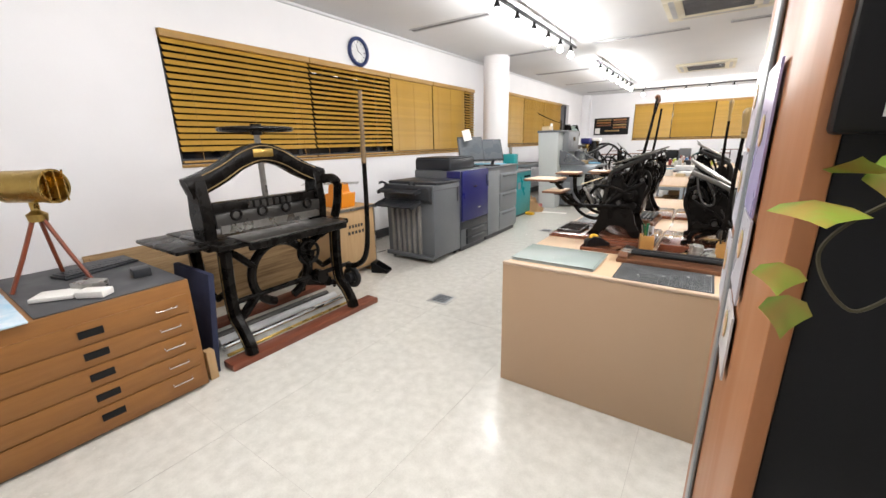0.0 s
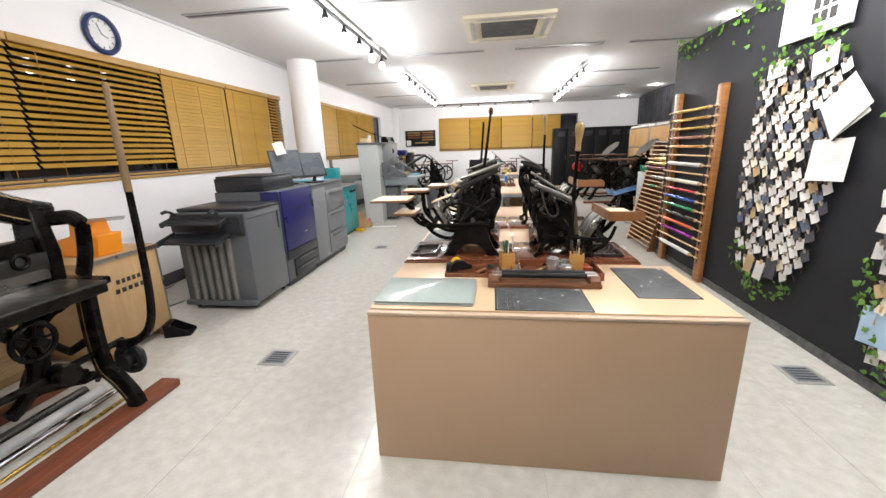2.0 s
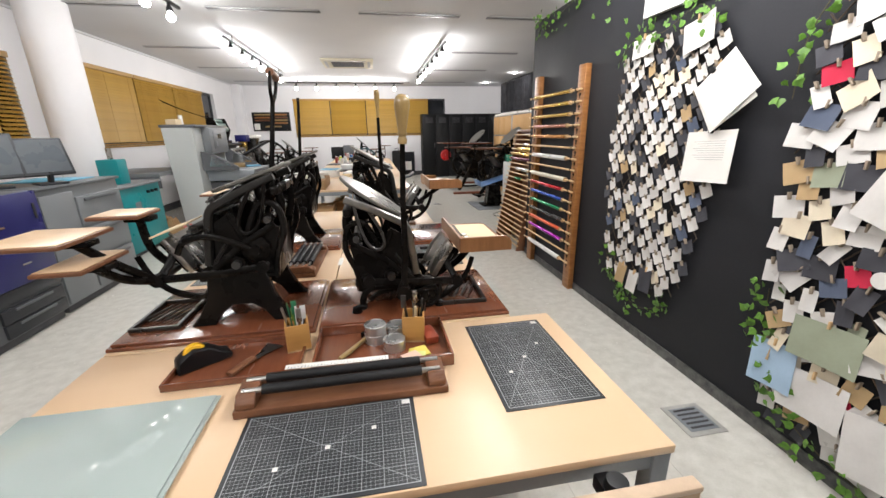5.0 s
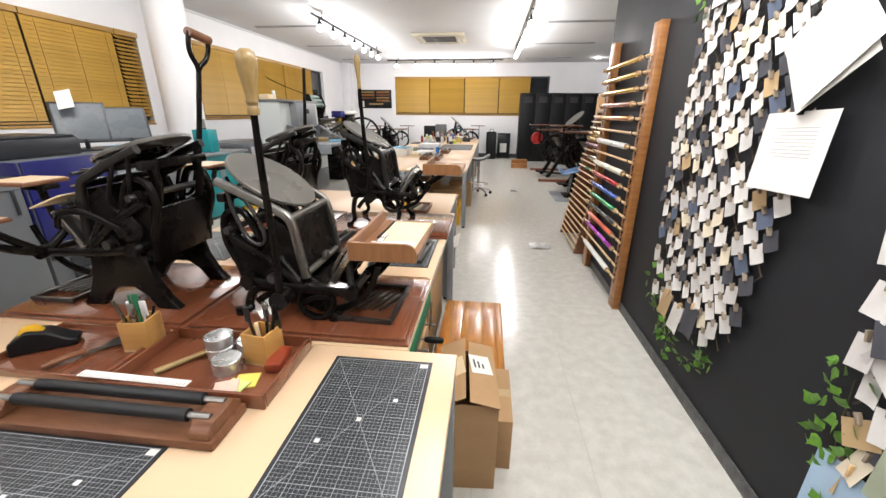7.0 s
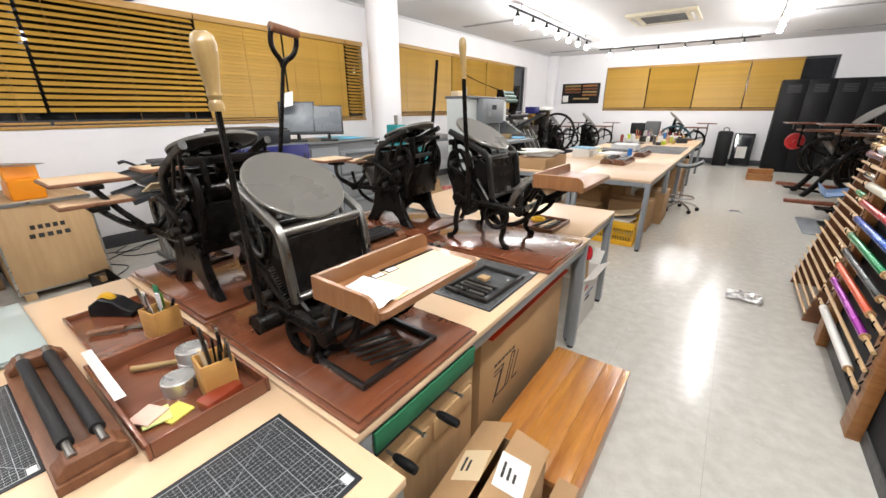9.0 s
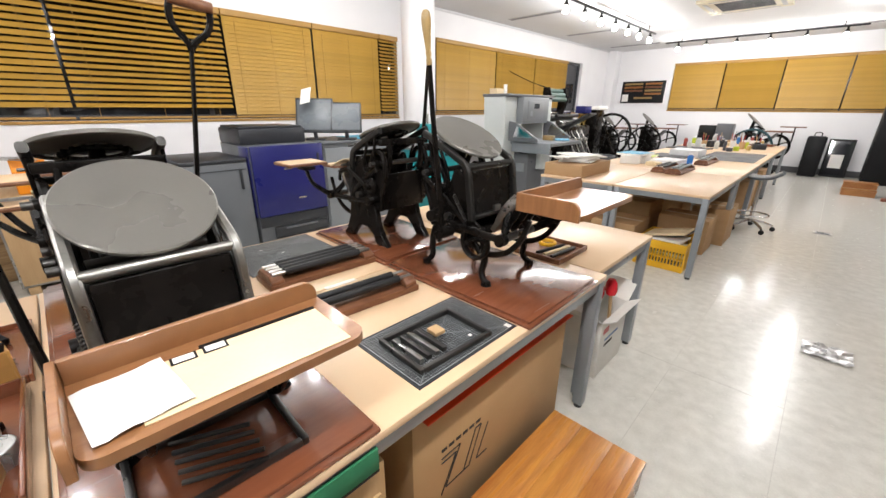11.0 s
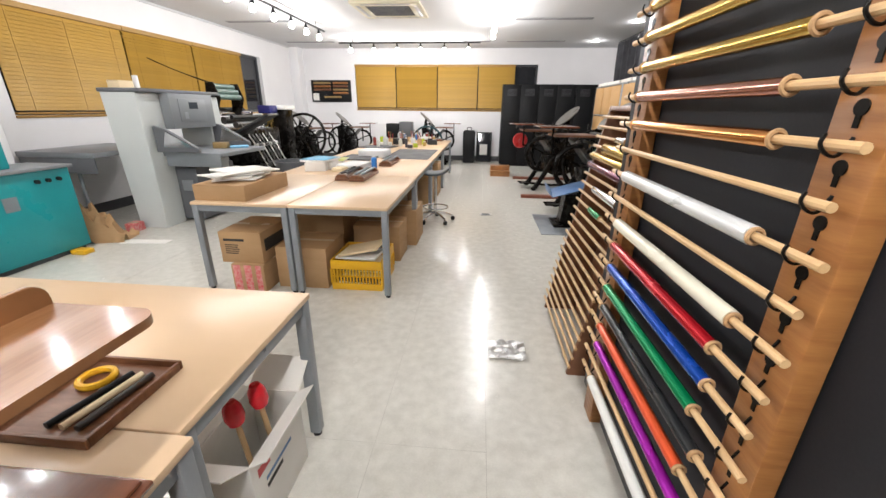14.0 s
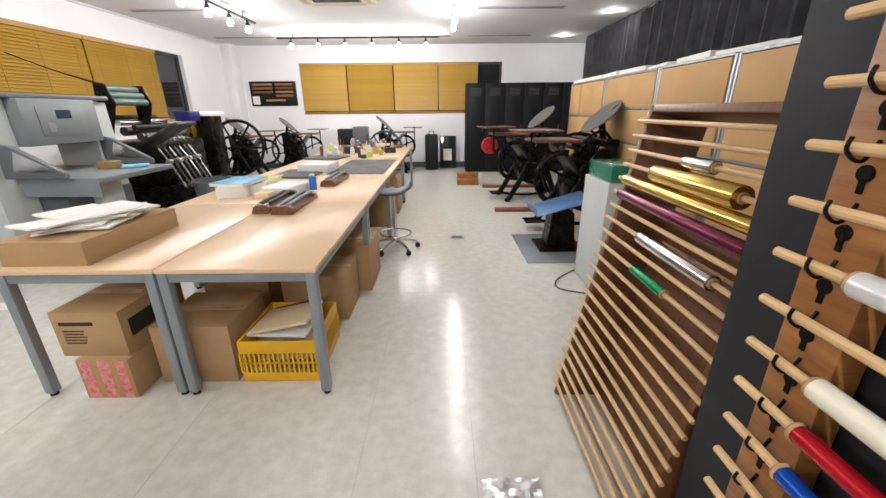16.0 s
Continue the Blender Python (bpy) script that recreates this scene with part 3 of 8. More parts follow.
# ---- cutting mats ----
def cutting_mat(x0, x1, y0, y1, z, label, marks=True):
    t = thing("cutting_mat", label, "cutting mat", Matrix.Translation((x0, y0, z)), "cutting mats")
    w, d = x1 - x0, y1 - y0
    part("sheet", boxed(0, w, 0, d, 0.0, 0.003, 0.0012), M_MATBLACK, t)
    bm = B()
    e = 0.012
    nx, ny = round((w - 2 * e) / 0.01), round((d - 2 * e) / 0.01)
    for k in range(nx + 1):
        x = e + (w - 2 * e) * k / nx
        h = 0.0006 if k % 5 == 0 else 0.00022
        if k in (0, nx):
            h = 0.001
        box(bm, x - h, x + h, e, d - e, 0.003, 0.0033)
    for k in range(ny + 1):
        y = e + (d - 2 * e) * k / ny
        h = 0.0006 if k % 5 == 0 else 0.00022
        if k in (0, ny):
            h = 0.001
        box(bm, e, w - e, y - h, y + h, 0.003, 0.0033)
    rod(bm, (e, e, 0.0032), (w - e, d - e, 0.0032), 0.0006, seg=4)
    rod(bm, (w - e, e, 0.0032), (e, d - e, 0.0032), 0.0006, seg=4)
    tagged(part("printed_grid", bm, M_MATLINE, t, "fine pale grid lines"), kind="stuff")
    bm = B()
    for cx, cy in ((0.5, 0.5), (0.25, 0.35), (0.75, 0.65)):
        box(bm, w * cx - 0.006, w * cx + 0.006, d * cy - 0.006, d * cy + 0.006, 0.003, 0.0036)
    box(bm, w - 0.035, w - 0.012, d - 0.03, d - 0.014, 0.003, 0.0036)
    tagged(part("printed_marks", bm, M_PAPER, t, "small white marks"), "small white marks", kind="stuff")
    return t


cutting_mat(-0.232, 0.222, 2.22 + 0.045, 2.57, TT, "black gridded cutting mat on the front table")
cutting_mat(0.47, 0.77, 2.45, 2.945, TT, "black gridded cutting mat at the table's side")
cutting_mat(0.335, 0.64, 3.695, 4.145, TT, "black gridded cutting mat under a steel chase")
cutting_mat(-0.82, -0.4, 3.66, 4.12, TT, "worn black cutting mat beside the rollers")
solid("desk_mat", boxed(-0.12, 0.58, 9.86, 11.3, TL + 0.0005, TL + 0.004, 0.001), M_GREYFELT, "plain grey rubber desk mat", "desk mat")
# glass sheets
gl = thing("glass_sheets", "stack of green-tinted glass sheets on the table", "glass")
for k, (dx, dy) in enumerate(((0.0, 0.0), (0.006, 0.008), (-0.004, 0.003))):
    part("sheet", boxed(-0.83 + dx, -0.34 + dx, 2.3 + dy, 2.665 + dy, TT + 0.001 + 0.006 * k, TT + 0.006 + 0.006 * k, 0.001), M_GLASSPLATE, gl)


# ---- mahogany machine boards ----
def machine_board(x0, x1, y0, y1):
    t = thing("machine_board", "polished mahogany board under a hand press", "board", Matrix.Translation((x0, y0, TT)), "machine boards")
    w, d = x1 - x0, y1 - y0
    bm = B()
    box(bm, 0, w, 0, d, 0.0005, 0.014, 0.004)
    part("lower_board", bm, M_MAHOG, t)
    part("upper_board", boxed(0.012, w - 0.012, 0.012, d - 0.012, 0.0145, 0.026, 0.004), M_MAHOG, t)


machine_board(-0.84, -0.11, 3.02, 3.56)
machine_board(-0.1, 0.68, 3.015, 3.54)
machine_board(-0.76, -0.1, 4.15, 4.68)
machine_board(-0.09, 0.69, 4.15, 4.68)


# ---- hand presses ----
M_TRAY = mat("stained_tray_wood", (0.27, 0.125, 0.05), 0.35, second=(0.19, 0.08, 0.03), scale=3, mix=0.5, fine=16, stretch=(14, 1.5, 1.5), coat=0.2)
M_STEELDIM = mat("rubbed_steel", (0.33, 0.32, 0.3), 0.36, metal=1.0, second=(0.16, 0.155, 0.145), scale=12, fine=90, spread=0.12)
def hand_press(name, m, label, lever, handle="knob", tray=None, boards=(), disc_tilt=33, bright=False, raise_=0.1, pedestal=False):
    """A table-top platen press; local x points to its feed side, z = 0 is the board that it stands on."""
    t = thing(name, label, "letterpress", m, "table-top hand presses")
    rail = M_STEELDIM if bright else M_RUBBED
    z0 = 0.055 + raise_                                # underside of the body
    top = 0.36 + raise_                                # upper bed bar
    for sg in (-1, 1):
        y = 0.135 * sg
        # cabriole legs with a scrolled toe
        if pedestal:
            # broad flared foot casting in place of legs
            bm = B()
            slab(bm, [(-0.13, z0 + 0.06), (0.08, z0 + 0.06), (0.1, z0 * 0.75), (0.135, z0 * 0.3), (0.175, 0.0), (0.085, 0.0), (0.055, z0 * 0.3), (0.01, z0 * 0.52), (-0.06, z0 * 0.52), (-0.105, z0 * 0.3), (-0.135, 0.0), (-0.225, 0.0), (-0.185, z0 * 0.3), (-0.15, z0 * 0.75)], y - 0.017, y + 0.017, 0.005)
            part("foot_casting", bm, M_IRON, t, "flared cast foot")
            # hub and roller shaft ends on the side
            bm = B()
            lathe(bm, [(0, 0), (0.05, 0), (0.052, 0.01), (0.04, 0.016), (0.02, 0.018), (0.018, 0.034), (0, 0.034)], Matrix.Translation((-0.11, y * 1.12, z0 + 0.15)) @ Matrix.Rotation(radians(-90 * sg), 4, "X"), 22)
            part("hub", bm, M_IRON, t)
            bm = B()
            bar(bm, [(-0.11, y * 1.3, z0 + 0.15), (0.02, y * 1.32, z0 + 0.21), (0.12, y * 1.28, z0 + 0.2), (0.16, y * 1.2, z0 + 0.15)], 0.022, 0.014, up=(0, 1, 0))
            part("roller_arm", bm, M_IRON, t)
        for x, d in () if pedestal else ((-0.13, -1), (0.1, 1)):
            bm = B()
            bar(bm, [(x - 0.02 * d, y, z0 + 0.05), (x + 0.02 * d, y * 1.02, z0 + 0.02), (x + 0.035 * d, y * 1.06, z0 * 0.62), (x + 0.028 * d, y * 1.1, z0 * 0.32), (x + 0.045 * d, y * 1.16, 0.02), (x + 0.075 * d, y * 1.2, 0.012)], 0.032, 0.03, up=(0, 1, 0), taper=0.7)
            rod(bm, (x + 0.06 * d, y * 1.17, 0.0), (x + 0.06 * d, y * 1.17, 0.014), 0.022, 0.018, seg=12)
            part("leg", bm, M_IRON, t, "curved cast leg")
        # arch between the legs
        bm = B()
        bar(bm, [(-0.135, y, z0 * 0.75), (-0.09, y, z0 + 0.015), (-0.015, y, z0 + 0.035), (0.06, y, z0 + 0.015), (0.105, y, z0 * 0.75)], 0.026, 0.02, up=(0, 1, 0))
        part("base_arch", bm, M_IRON, t)
        # body side: cast plate with a raised rim
        bm = B()
        slab(bm, [(-0.165, z0 + 0.03), (0.115, z0 + 0.03), (0.1, z0 + 0.075), (0.045, z0 + 0.11), (0.03, top - 0.05), (-0.03, top - 0.01), (-0.06, z0 + 0.2), (-0.1, z0 + 0.17), (-0.17, top - 0.06), (-0.2, top - 0.08), (-0.175, z0 + 0.12)], y - 0.007, y + 0.007, 0.002)
        part("side_casting", bm, M_IRON, t)
        bm = B()
        bar(bm, [(-0.165, y, z0 + 0.03), (-0.18, y, z0 + 0.12), (-0.215, y, top - 0.09), (-0.2, y, top), (-0.14, y, top + 0.015), (-0.1, y, top - 0.05), (-0.07, y, z0 + 0.19), (-0.03, y, top - 0.02)], 0.024, 0.024, up=(0, 1, 0))
        bar(bm, [(-0.16, y, z0 + 0.04), (0.11, y, z0 + 0.04)], 0.026, 0.028, up=(0, 1, 0), soft=False)
        part("casting_rim", bm, M_IRON, t)
        for x, z, r in ((-0.14, z0 + 0.09, 0.022), (-0.04, z0 + 0.1, 0.03), (-0.17, top - 0.04, 0.02)):
            bm = B()
            rod(bm, (x, y + 0.007 * sg, z), (x, y + 0.03 * sg, z), r, r * 0.9, seg=16)
            rod(bm, (x, y + 0.03 * sg, z), (x, y + 0.042 * sg, z), r * 0.5, seg=6)
            part("bearing_boss", bm, M_IRON, t)
        # rail that slopes down under the disc and turns down round the bed
        bm = B()
        yr = 0.148 * sg
        bar(bm, [(-0.205, yr, top + 0.115), (-0.1, yr, top + 0.07), (-0.015, yr, top + 0.028), (0.022, yr, top + 0.006), (0.04, yr, top - 0.03), (0.05, yr, top - 0.1), (0.066, yr, top - 0.21)], 0.03, 0.026, n=6, up=(0, 1, 0), seg=10)
        part("bed_rail", bm, rail, t, "worn bright steel rail" if bright else "rubbed dark steel rail")
        # long teardrop loop hanging under the rail
        bm = B()
        bar(bm, [(-0.17, yr * 1.03, top + 0.09), (-0.155, yr * 1.03, top + 0.01), (-0.125, yr * 1.03, top - 0.07), (-0.085, yr * 1.03, top - 0.095), (-0.06, yr * 1.03, top - 0.07), (-0.075, yr * 1.03, top - 0.01), (-0.12, yr * 1.03, top + 0.075)], 0.014, 0.012, up=(0, 1, 0), n=6, seg=8)
        part("roller_hook", bm, M_DARKSTEEL if bright else M_IRON, t, "long looped roller hook")
        # flat draw arm along the side, with its pins
        bm = B()
        ya = 0.178 * sg
        bar(bm, [(-0.13, ya, z0 + 0.085), (0.0, ya, z0 + 0.07), (0.235, ya, z0 + 0.06)], 0.03, 0.014, up=(0, 1, 0), soft=False)
        for x, z in ((-0.13, z0 + 0.085), (0.235, z0 + 0.06)):
            rod(bm, (x, ya - 0.016, z), (x, ya + 0.016, z), 0.024, seg=14)
        part("side_arm", bm, M_IRON, t)
        # diagonal brace from the side arm to the top of the casting
        bm = B()
        bar(bm, [(-0.19, ya * 0.93, top - 0.06), (-0.06, ya * 0.95, z0 + 0.17), (0.05, ya * 0.93, z0 + 0.075)], 0.024, 0.012, up=(0, 1, 0), soft=False)
        part("brace", bm, M_IRON, t)
        # rocker of the platen: a deep curved arm
        bm = B()
        bar(bm, [(0.0, y * 0.9, z0 + 0.04), (0.06, y * 0.9, z0 - 0.02), (0.14, y * 0.9, z0 - 0.035), (0.225, y * 0.9, z0 - 0.005), (0.285, y * 0.9, z0 + 0.06), (0.315, y * 0.9, z0 + 0.14)], 0.028, 0.02, up=(0, 1, 0), taper=0.75, seg=10)
        part("rocker", bm, M_IRON, t)
        bm = B()
        bar(bm, [(0.235, y * 1.2, z0 + 0.06), (0.21, y * 0.85, z0 + 0.11), (0.2, y * 0.7, z0 + 0.15)], 0.03, 0.02, up=(0, 1, 0))
        part("platen_arm", bm, M_IRON, t)
        # coil spring behind the arm
        bm = B()
        coil = [(-0.02 + 0.07 * k / 83 + 0.008 * math.sin(k * math.pi / 3) * 0.6, 0.163 * sg + 0.008 * math.cos(k * math.pi / 3), z0 + 0.19 - 0.1 * k / 83 + 0.005 * math.sin(k * math.pi / 3)) for k in range(84)]
        bar(bm, coil, 0.0035, 0.0035, soft=False, seg=5)
        part("spring", bm, M_DARKSTEEL, t, "steel coil spring")
    # closed back, ribbed bottom pan and cross shafts
    bm = B()
    box(bm, -0.18, -0.155, -0.128, 0.128, z0 + 0.03, z0 + 0.21, 0.004)
    box(bm, -0.155, 0.1, -0.128, 0.128, z0 + 0.03, z0 + 0.045, 0.003)
    for k in range(3):
        box(bm, -0.155, -0.06, -0.09 + 0.084 * k, -0.078 + 0.084 * k, z0 + 0.045, z0 + 0.17, 0.002)
    part("body_pan", bm, M_IRON, t)
    for x, z, r in ((-0.14, z0 + 0.09, 0.014), (-0.04, z0 + 0.1, 0.016), (0.235, z0 + 0.06, 0.015), (-0.17, top - 0.04, 0.012)):
        part("shaft", rodded((x, -0.19, z), (x, 0.19, z), r, seg=12), M_DARKSTEEL, t)
    bm = B()
    slab(bm, [(-0.01, -0.02), (0.012, -0.02), (0.034, -0.2), (0.012, -0.2)], -0.132, 0.132, 0.003)
    bmesh.ops.translate(bm, verts=bm.verts, vec=(0.024, 0, top))
    part("type_bed", bm, M_IRON, t, "black flat type bed")
    for x, z, r in ((0.03, top - 0.004, 0.0135), (0.064, top - 0.2, 0.012)):
        part("bed_crossbar", rodded((x, -0.146, z), (x, 0.146, z), r, seg=14), rail, t, "worn bright steel crossbar" if bright else "rubbed dark steel crossbar")
    part("bed_hook", boxed(0.07, 0.084, -0.02, 0.02, top - 0.19, top - 0.165, 0.002), M_STEEL, t, "small bright chase hook")
    # platen with ribs and grippers
    bm = B()
    pm = pose(0.185, 0, z0 + 0.13, 0, 32, 0)
    box(bm, -0.012, 0.012, -0.115, 0.115, -0.08, 0.075, 0.004, pm)
    part("platen", bm, M_STEEL, t, "bare steel platen")
    bm = B()
    for yy in (-0.07, 0.0, 0.07):
        box(bm, 0.0125, 0.04, yy - 0.008, yy + 0.008, -0.07, 0.07, 0.003, pm)
    part("platen_rib", bm, M_IRON, t)
    for yy in (-0.075, 0.075):
        bm = B()
        bar(bm, [pm @ V(-0.02, yy, -0.1), pm @ V(-0.03, yy, 0.0), pm @ V(-0.018, yy, 0.085)], 0.012, 0.005, up=(0, 1, 0))
        part("gripper", bm, M_STEEL, t, "thin bright gripper")
    # ink disc, its bearing and ratchet
    md = Matrix.Translation((-0.09, 0.0, top + 0.108)) @ Matrix.Rotation(radians(disc_tilt), 4, "Y")
    bm = B()
    lathe(bm, [(0.0, 0.0), (0.153, 0.0), (0.157, -0.003), (0.156, -0.012), (0.149, -0.015), (0.143, -0.009), (0.06, -0.011), (0.05, -0.022), (0.0, -0.022)], md, 56)
    part("ink_disc", bm, M_DISC, t, "round grey ink disc, tilted")
    bm = B()
    rod(bm, md @ V(0, 0, -0.022), md @ V(0.0, 0, -0.12), 0.02, 0.028, seg=16)
    ring(bm, md @ Matrix.Translation((0, 0, -0.03)), 0.072, 0.008, seg=32)
    for k in range(18):
        a = radians(20 * k)
        box(bm, 0.074, 0.088, -0.005, 0.005, -0.034, -0.024, 0, md @ Matrix.Rotation(a, 4, "Z"))
    part("disc_ratchet", bm, M_IRON, t, "toothed ratchet under the disc")
    bm = B()
    box(bm, -0.215, -0.185, -0.15, 0.15, top + 0.045, top + 0.075, 0.006)
    bar(bm, [(-0.2, -0.04, top + 0.06), (-0.15, -0.02, top + 0.03), (-0.12, 0.0, top + 0.02)], 0.04, 0.03)
    bar(bm, [(-0.2, 0.04, top + 0.06), (-0.15, 0.02, top + 0.03), (-0.12, 0.0, top + 0.02)], 0.04, 0.03)
    bar(bm, [(-0.2, 0.1, top + 0.06), (-0.21, 0.1, top), (-0.19, 0.1, top - 0.08)], 0.03, 0.02, up=(0, 1, 0))
    bar(bm, [(-0.2, -0.1, top + 0.06), (-0.21, -0.1, top), (-0.19, -0.1, top - 0.08)], 0.03, 0.02, up=(0, 1, 0))
    part("top_bridge", bm, M_IRON, t)
    if pedestal:
        for x, z, r, mm in ((0.1, z0 + 0.235, 0.016, M_DARKSTEEL), (0.135, z0 + 0.2, 0.014, M_RUBBER), (0.02, top + 0.035, 0.012, M_DARKSTEEL)):
            bm = B()
            rod(bm, (x, -0.14, z), (x, 0.14, z), r, seg=14)
            rod(bm, (x, -0.18, z), (x, 0.18, z), r * 0.45, seg=8)
            part("ink_roller", bm, mm, t, "dark ink roller")
        part("card_plate", boxed(-0.07, 0.07, -0.003, 0.003, -0.07, 0.07, 0.001, pose(0.17, 0.1, z0 + 0.24, 90, 20, 0)), M_CREAM, t, "tan card in the grippers")
    # cam wheel on the lever side
    bm = B()
    ring(bm, Matrix.Translation((0.1, -0.165, z0 + 0.015)) @ Matrix.Rotation(radians(90), 4, "X"), 0.062, 0.011, seg=36, flat=1.4)
    bar(bm, [(0.045, -0.165, z0 + 0.0), (0.1, -0.165, z0 + 0.03), (0.155, -0.165, z0 + 0.03)], 0.02, 0.012, up=(0, 1, 0))
    part("cam_wheel", bm, M_IRON, t, "open cast cam wheel")
    # lever
    (bx, by), (lx, ly, lz) = lever
    gl = {"knob": 0.16, "slim": 0.15}.get(handle, 0.0)
    bm = B()
    rod(bm, (bx, by - 0.022, z0 + 0.045), (bx, by + 0.05, z0 + 0.045), 0.03, seg=18)
    lean = V(lx - bx, ly - by, lz - z0 - 0.045).normalized()
    foot, tip = V(bx, by, z0 + 0.045), V(lx, ly, lz) - lean * gl
    bar(bm, [foot, foot.lerp(tip, 0.3) + V(0.006, 0, 0), foot.lerp(tip, 0.65), tip], 0.027, 0.017, up=(0, 1, 0), taper=0.72)
    lv = part("lever", bm, M_IRON, t, "long black iron lever")
    side = V(0, 1, 0) - lean * lean.y
    side.normalize()
    ml = Matrix.Translation(tip) @ Matrix((side, lean.cross(side), lean)).transposed().to_4x4()
    if handle == "loop":
        for s in (-1, 1):
            bm = B()
            bar(bm, [(0, 0, -0.012), (0.012 * s, 0, 0.012), (0.045 * s, 0, 0.045), (0.056 * s, 0, 0.085), (0.05 * s, 0, 0.125)], 0.02, 0.015, up=(0, 1, 0))
            bmesh.ops.transform(bm, matrix=ml, verts=bm.verts)
            part("fork", bm, M_IRON, lv)
        part("grip", rodded(ml @ V(-0.06, 0, 0.12), ml @ V(0.06, 0, 0.12), 0.017, seg=16), M_WALNUT, lv, "brown wooden grip")
    elif gl:
        bm = B()
        k = 1.0 if handle == "knob" else 0.62
        prof = [(0.0, -0.004), (0.016 * k, -0.004), (0.017 * k, 0.012), (0.013 * k, 0.02), (0.017 * k, 0.03), (0.0145 * k, 0.04), (0.02 * k, 0.075), (0.0265 * k, 0.115), (0.027 * k, 0.135), (0.022 * k, 0.152), (0.012 * k, 0.16), (0.0, 0.161)]
        lathe(bm, prof, ml, 22)
        part("grip", bm, M_LINKER, lv, "turned pale wooden grip")
    # feed tray: a board with a lip along the press side and one short end
    if tray:
        x0, x1, y0, y1, tz, lip = tray
        bm = B()
        c = 0.04
        arc = [(x1 - c + c * math.cos(radians(a)), y1 - c + c * math.sin(radians(a))) for a in range(0, 91, 15)]
        arc0 = [(x1 - 0.03 + 0.03 * math.cos(radians(a)), y0 + 0.03 + 0.03 * math.sin(radians(a))) for a in range(-90, 1, 18)]
        vs = [bm.verts.new((px, py, tz - 0.018)) for px, py in [(x0, y0)] + arc0 + arc + [(x0, y1)]]
        fc = bm.faces.new(vs)
        ex = bmesh.ops.extrude_face_region(bm, geom=[fc])
        bmesh.ops.translate(bm, verts=[g for g in ex["geom"] if isinstance(g, bmesh.types.BMVert)], vec=(0, 0, 0.018))
        bmesh.ops.recalc_face_normals(bm, faces=bm.faces)
        ft = part("feed_tray", bm, M_TRAY, t, "shallow wooden feed tray")
        bm = B()
        r_ = lip * 0.75
        arcl = [(y1 - r_ + r_ * math.cos(radians(a)), tz + lip - r_ + r_ * math.sin(radians(a))) for a in range(0, 91, 15)]
        pts = [(y0, tz - 0.018)] + [(y1, tz - 0.018)] + arcl + [(y0, tz + lip)]
        slab(bm, [(-p, q) for p, q in pts], 0.0, 0.012, 0.0015)
        bmesh.ops.transform(bm, matrix=Matrix.Translation((x0 - 0.0125, 0, 0)) @ Matrix.Rotation(radians(-90), 4, "Z"), verts=bm.verts)
        part("tray_lip", bm, M_TRAY, ft)
        bm = B()
        arcl = [(x1 - r_ + r_ * math.cos(radians(a)), tz + lip - r_ + r_ * math.sin(radians(a))) for a in range(0, 91, 15)]
        slab(bm, [(x0 - 0.012, tz - 0.018), (x1, tz - 0.018)] + arcl + [(x0 - 0.012, tz + lip)], y0 - 0.0125, y0 - 0.0005, 0.0015)
        part("tray_end", bm, M_TRAY, ft)
        bm = B()
        xm, ym = (x0 + x1) / 2, (y0 + y1) / 2
        bar(bm, [(0.235, ym - 0.02, z0 + 0.06), (0.3, ym, z0 + 0.1), (xm, ym, tz - 0.03)], 0.034, 0.026, up=(0, 1, 0))
        box(bm, xm - 0.06, xm + 0.06, ym - 0.07, ym + 0.07, tz - 0.0265, tz - 0.0185, 0.002)
        part("tray_bracket", bm, M_IRON, t)
    for x0, x1, y0, y1, z in boards:
        fb = part("feed_board", boxed(x0, x1, y0, y1, z - 0.014, z, 0.005), M_WALNUT, t, "flat brown feed board")
        part("board_face", boxed(x0 + 0.008, x1 - 0.008, y0 + 0.008, y1 - 0.008, z + 0.0002, z + 0.003, 0.001), M_BIRCHX, fb, "pale wood-faced top")
        bm = B()
        bar(bm, [(0.235, (y0 + y1) * 0.3, z0 + 0.06), (0.3, (y0 + y1) * 0.4, (z + z0) / 2), (x0 + 0.04, (y0 + y1) / 2, z - 0.03)], 0.03, 0.02, up=(0, 1, 0))
        box(bm, x0 - 0.01, x0 + 0.08, (y0 + y1) / 2 - 0.03, (y0 + y1) / 2 + 0.03, z - 0.034, z - 0.0145, 0.004)
        part("board_bracket", bm, M_IRON, t)
    return t


M_RUBBED = mat("rubbed_dark_iron", (0.035, 0.033, 0.031), 0.38, metal=0.7, second=(0.03, 0.028, 0.026), scale=14, mix=0.6, fine=80, spread=0.12)
BZ = TT + 0.0262
hand_press("hand_press", pose(0.237, 3.28, BZ), "black iron table-top platen press with bright steel bed frame", ((0.005, -0.225), (0.028, -0.255, 0.845)), "knob", (0.255, 0.463, -0.195, 0.235, 0.262, 0.044), bright=True, raise_=0.0)
hand_press("hand_press", pose(-0.415, 3.265, BZ, 0, 0, 180), "black iron table-top platen press with a fork-handled lever", ((-0.06, -0.225), (-0.14, -0.3, 0.855)), "loop", None,
           [(0.34, 0.58, 0.16, 0.42, 0.42), (0.27, 0.44, -0.02, 0.14, 0.45), (0.3, 0.44, 0.18, 0.42, 0.34)], 19, pedestal=True)
hand_press("hand_press", pose(0.235, 4.44, BZ), "black iron table-top platen press with a wooden feed tray", ((-0.03, -0.225), (-0.033, -0.3, 0.966)), "slim", (0.305, 0.525, -0.175, 0.295, 0.36, 0.046), disc_tilt=29)
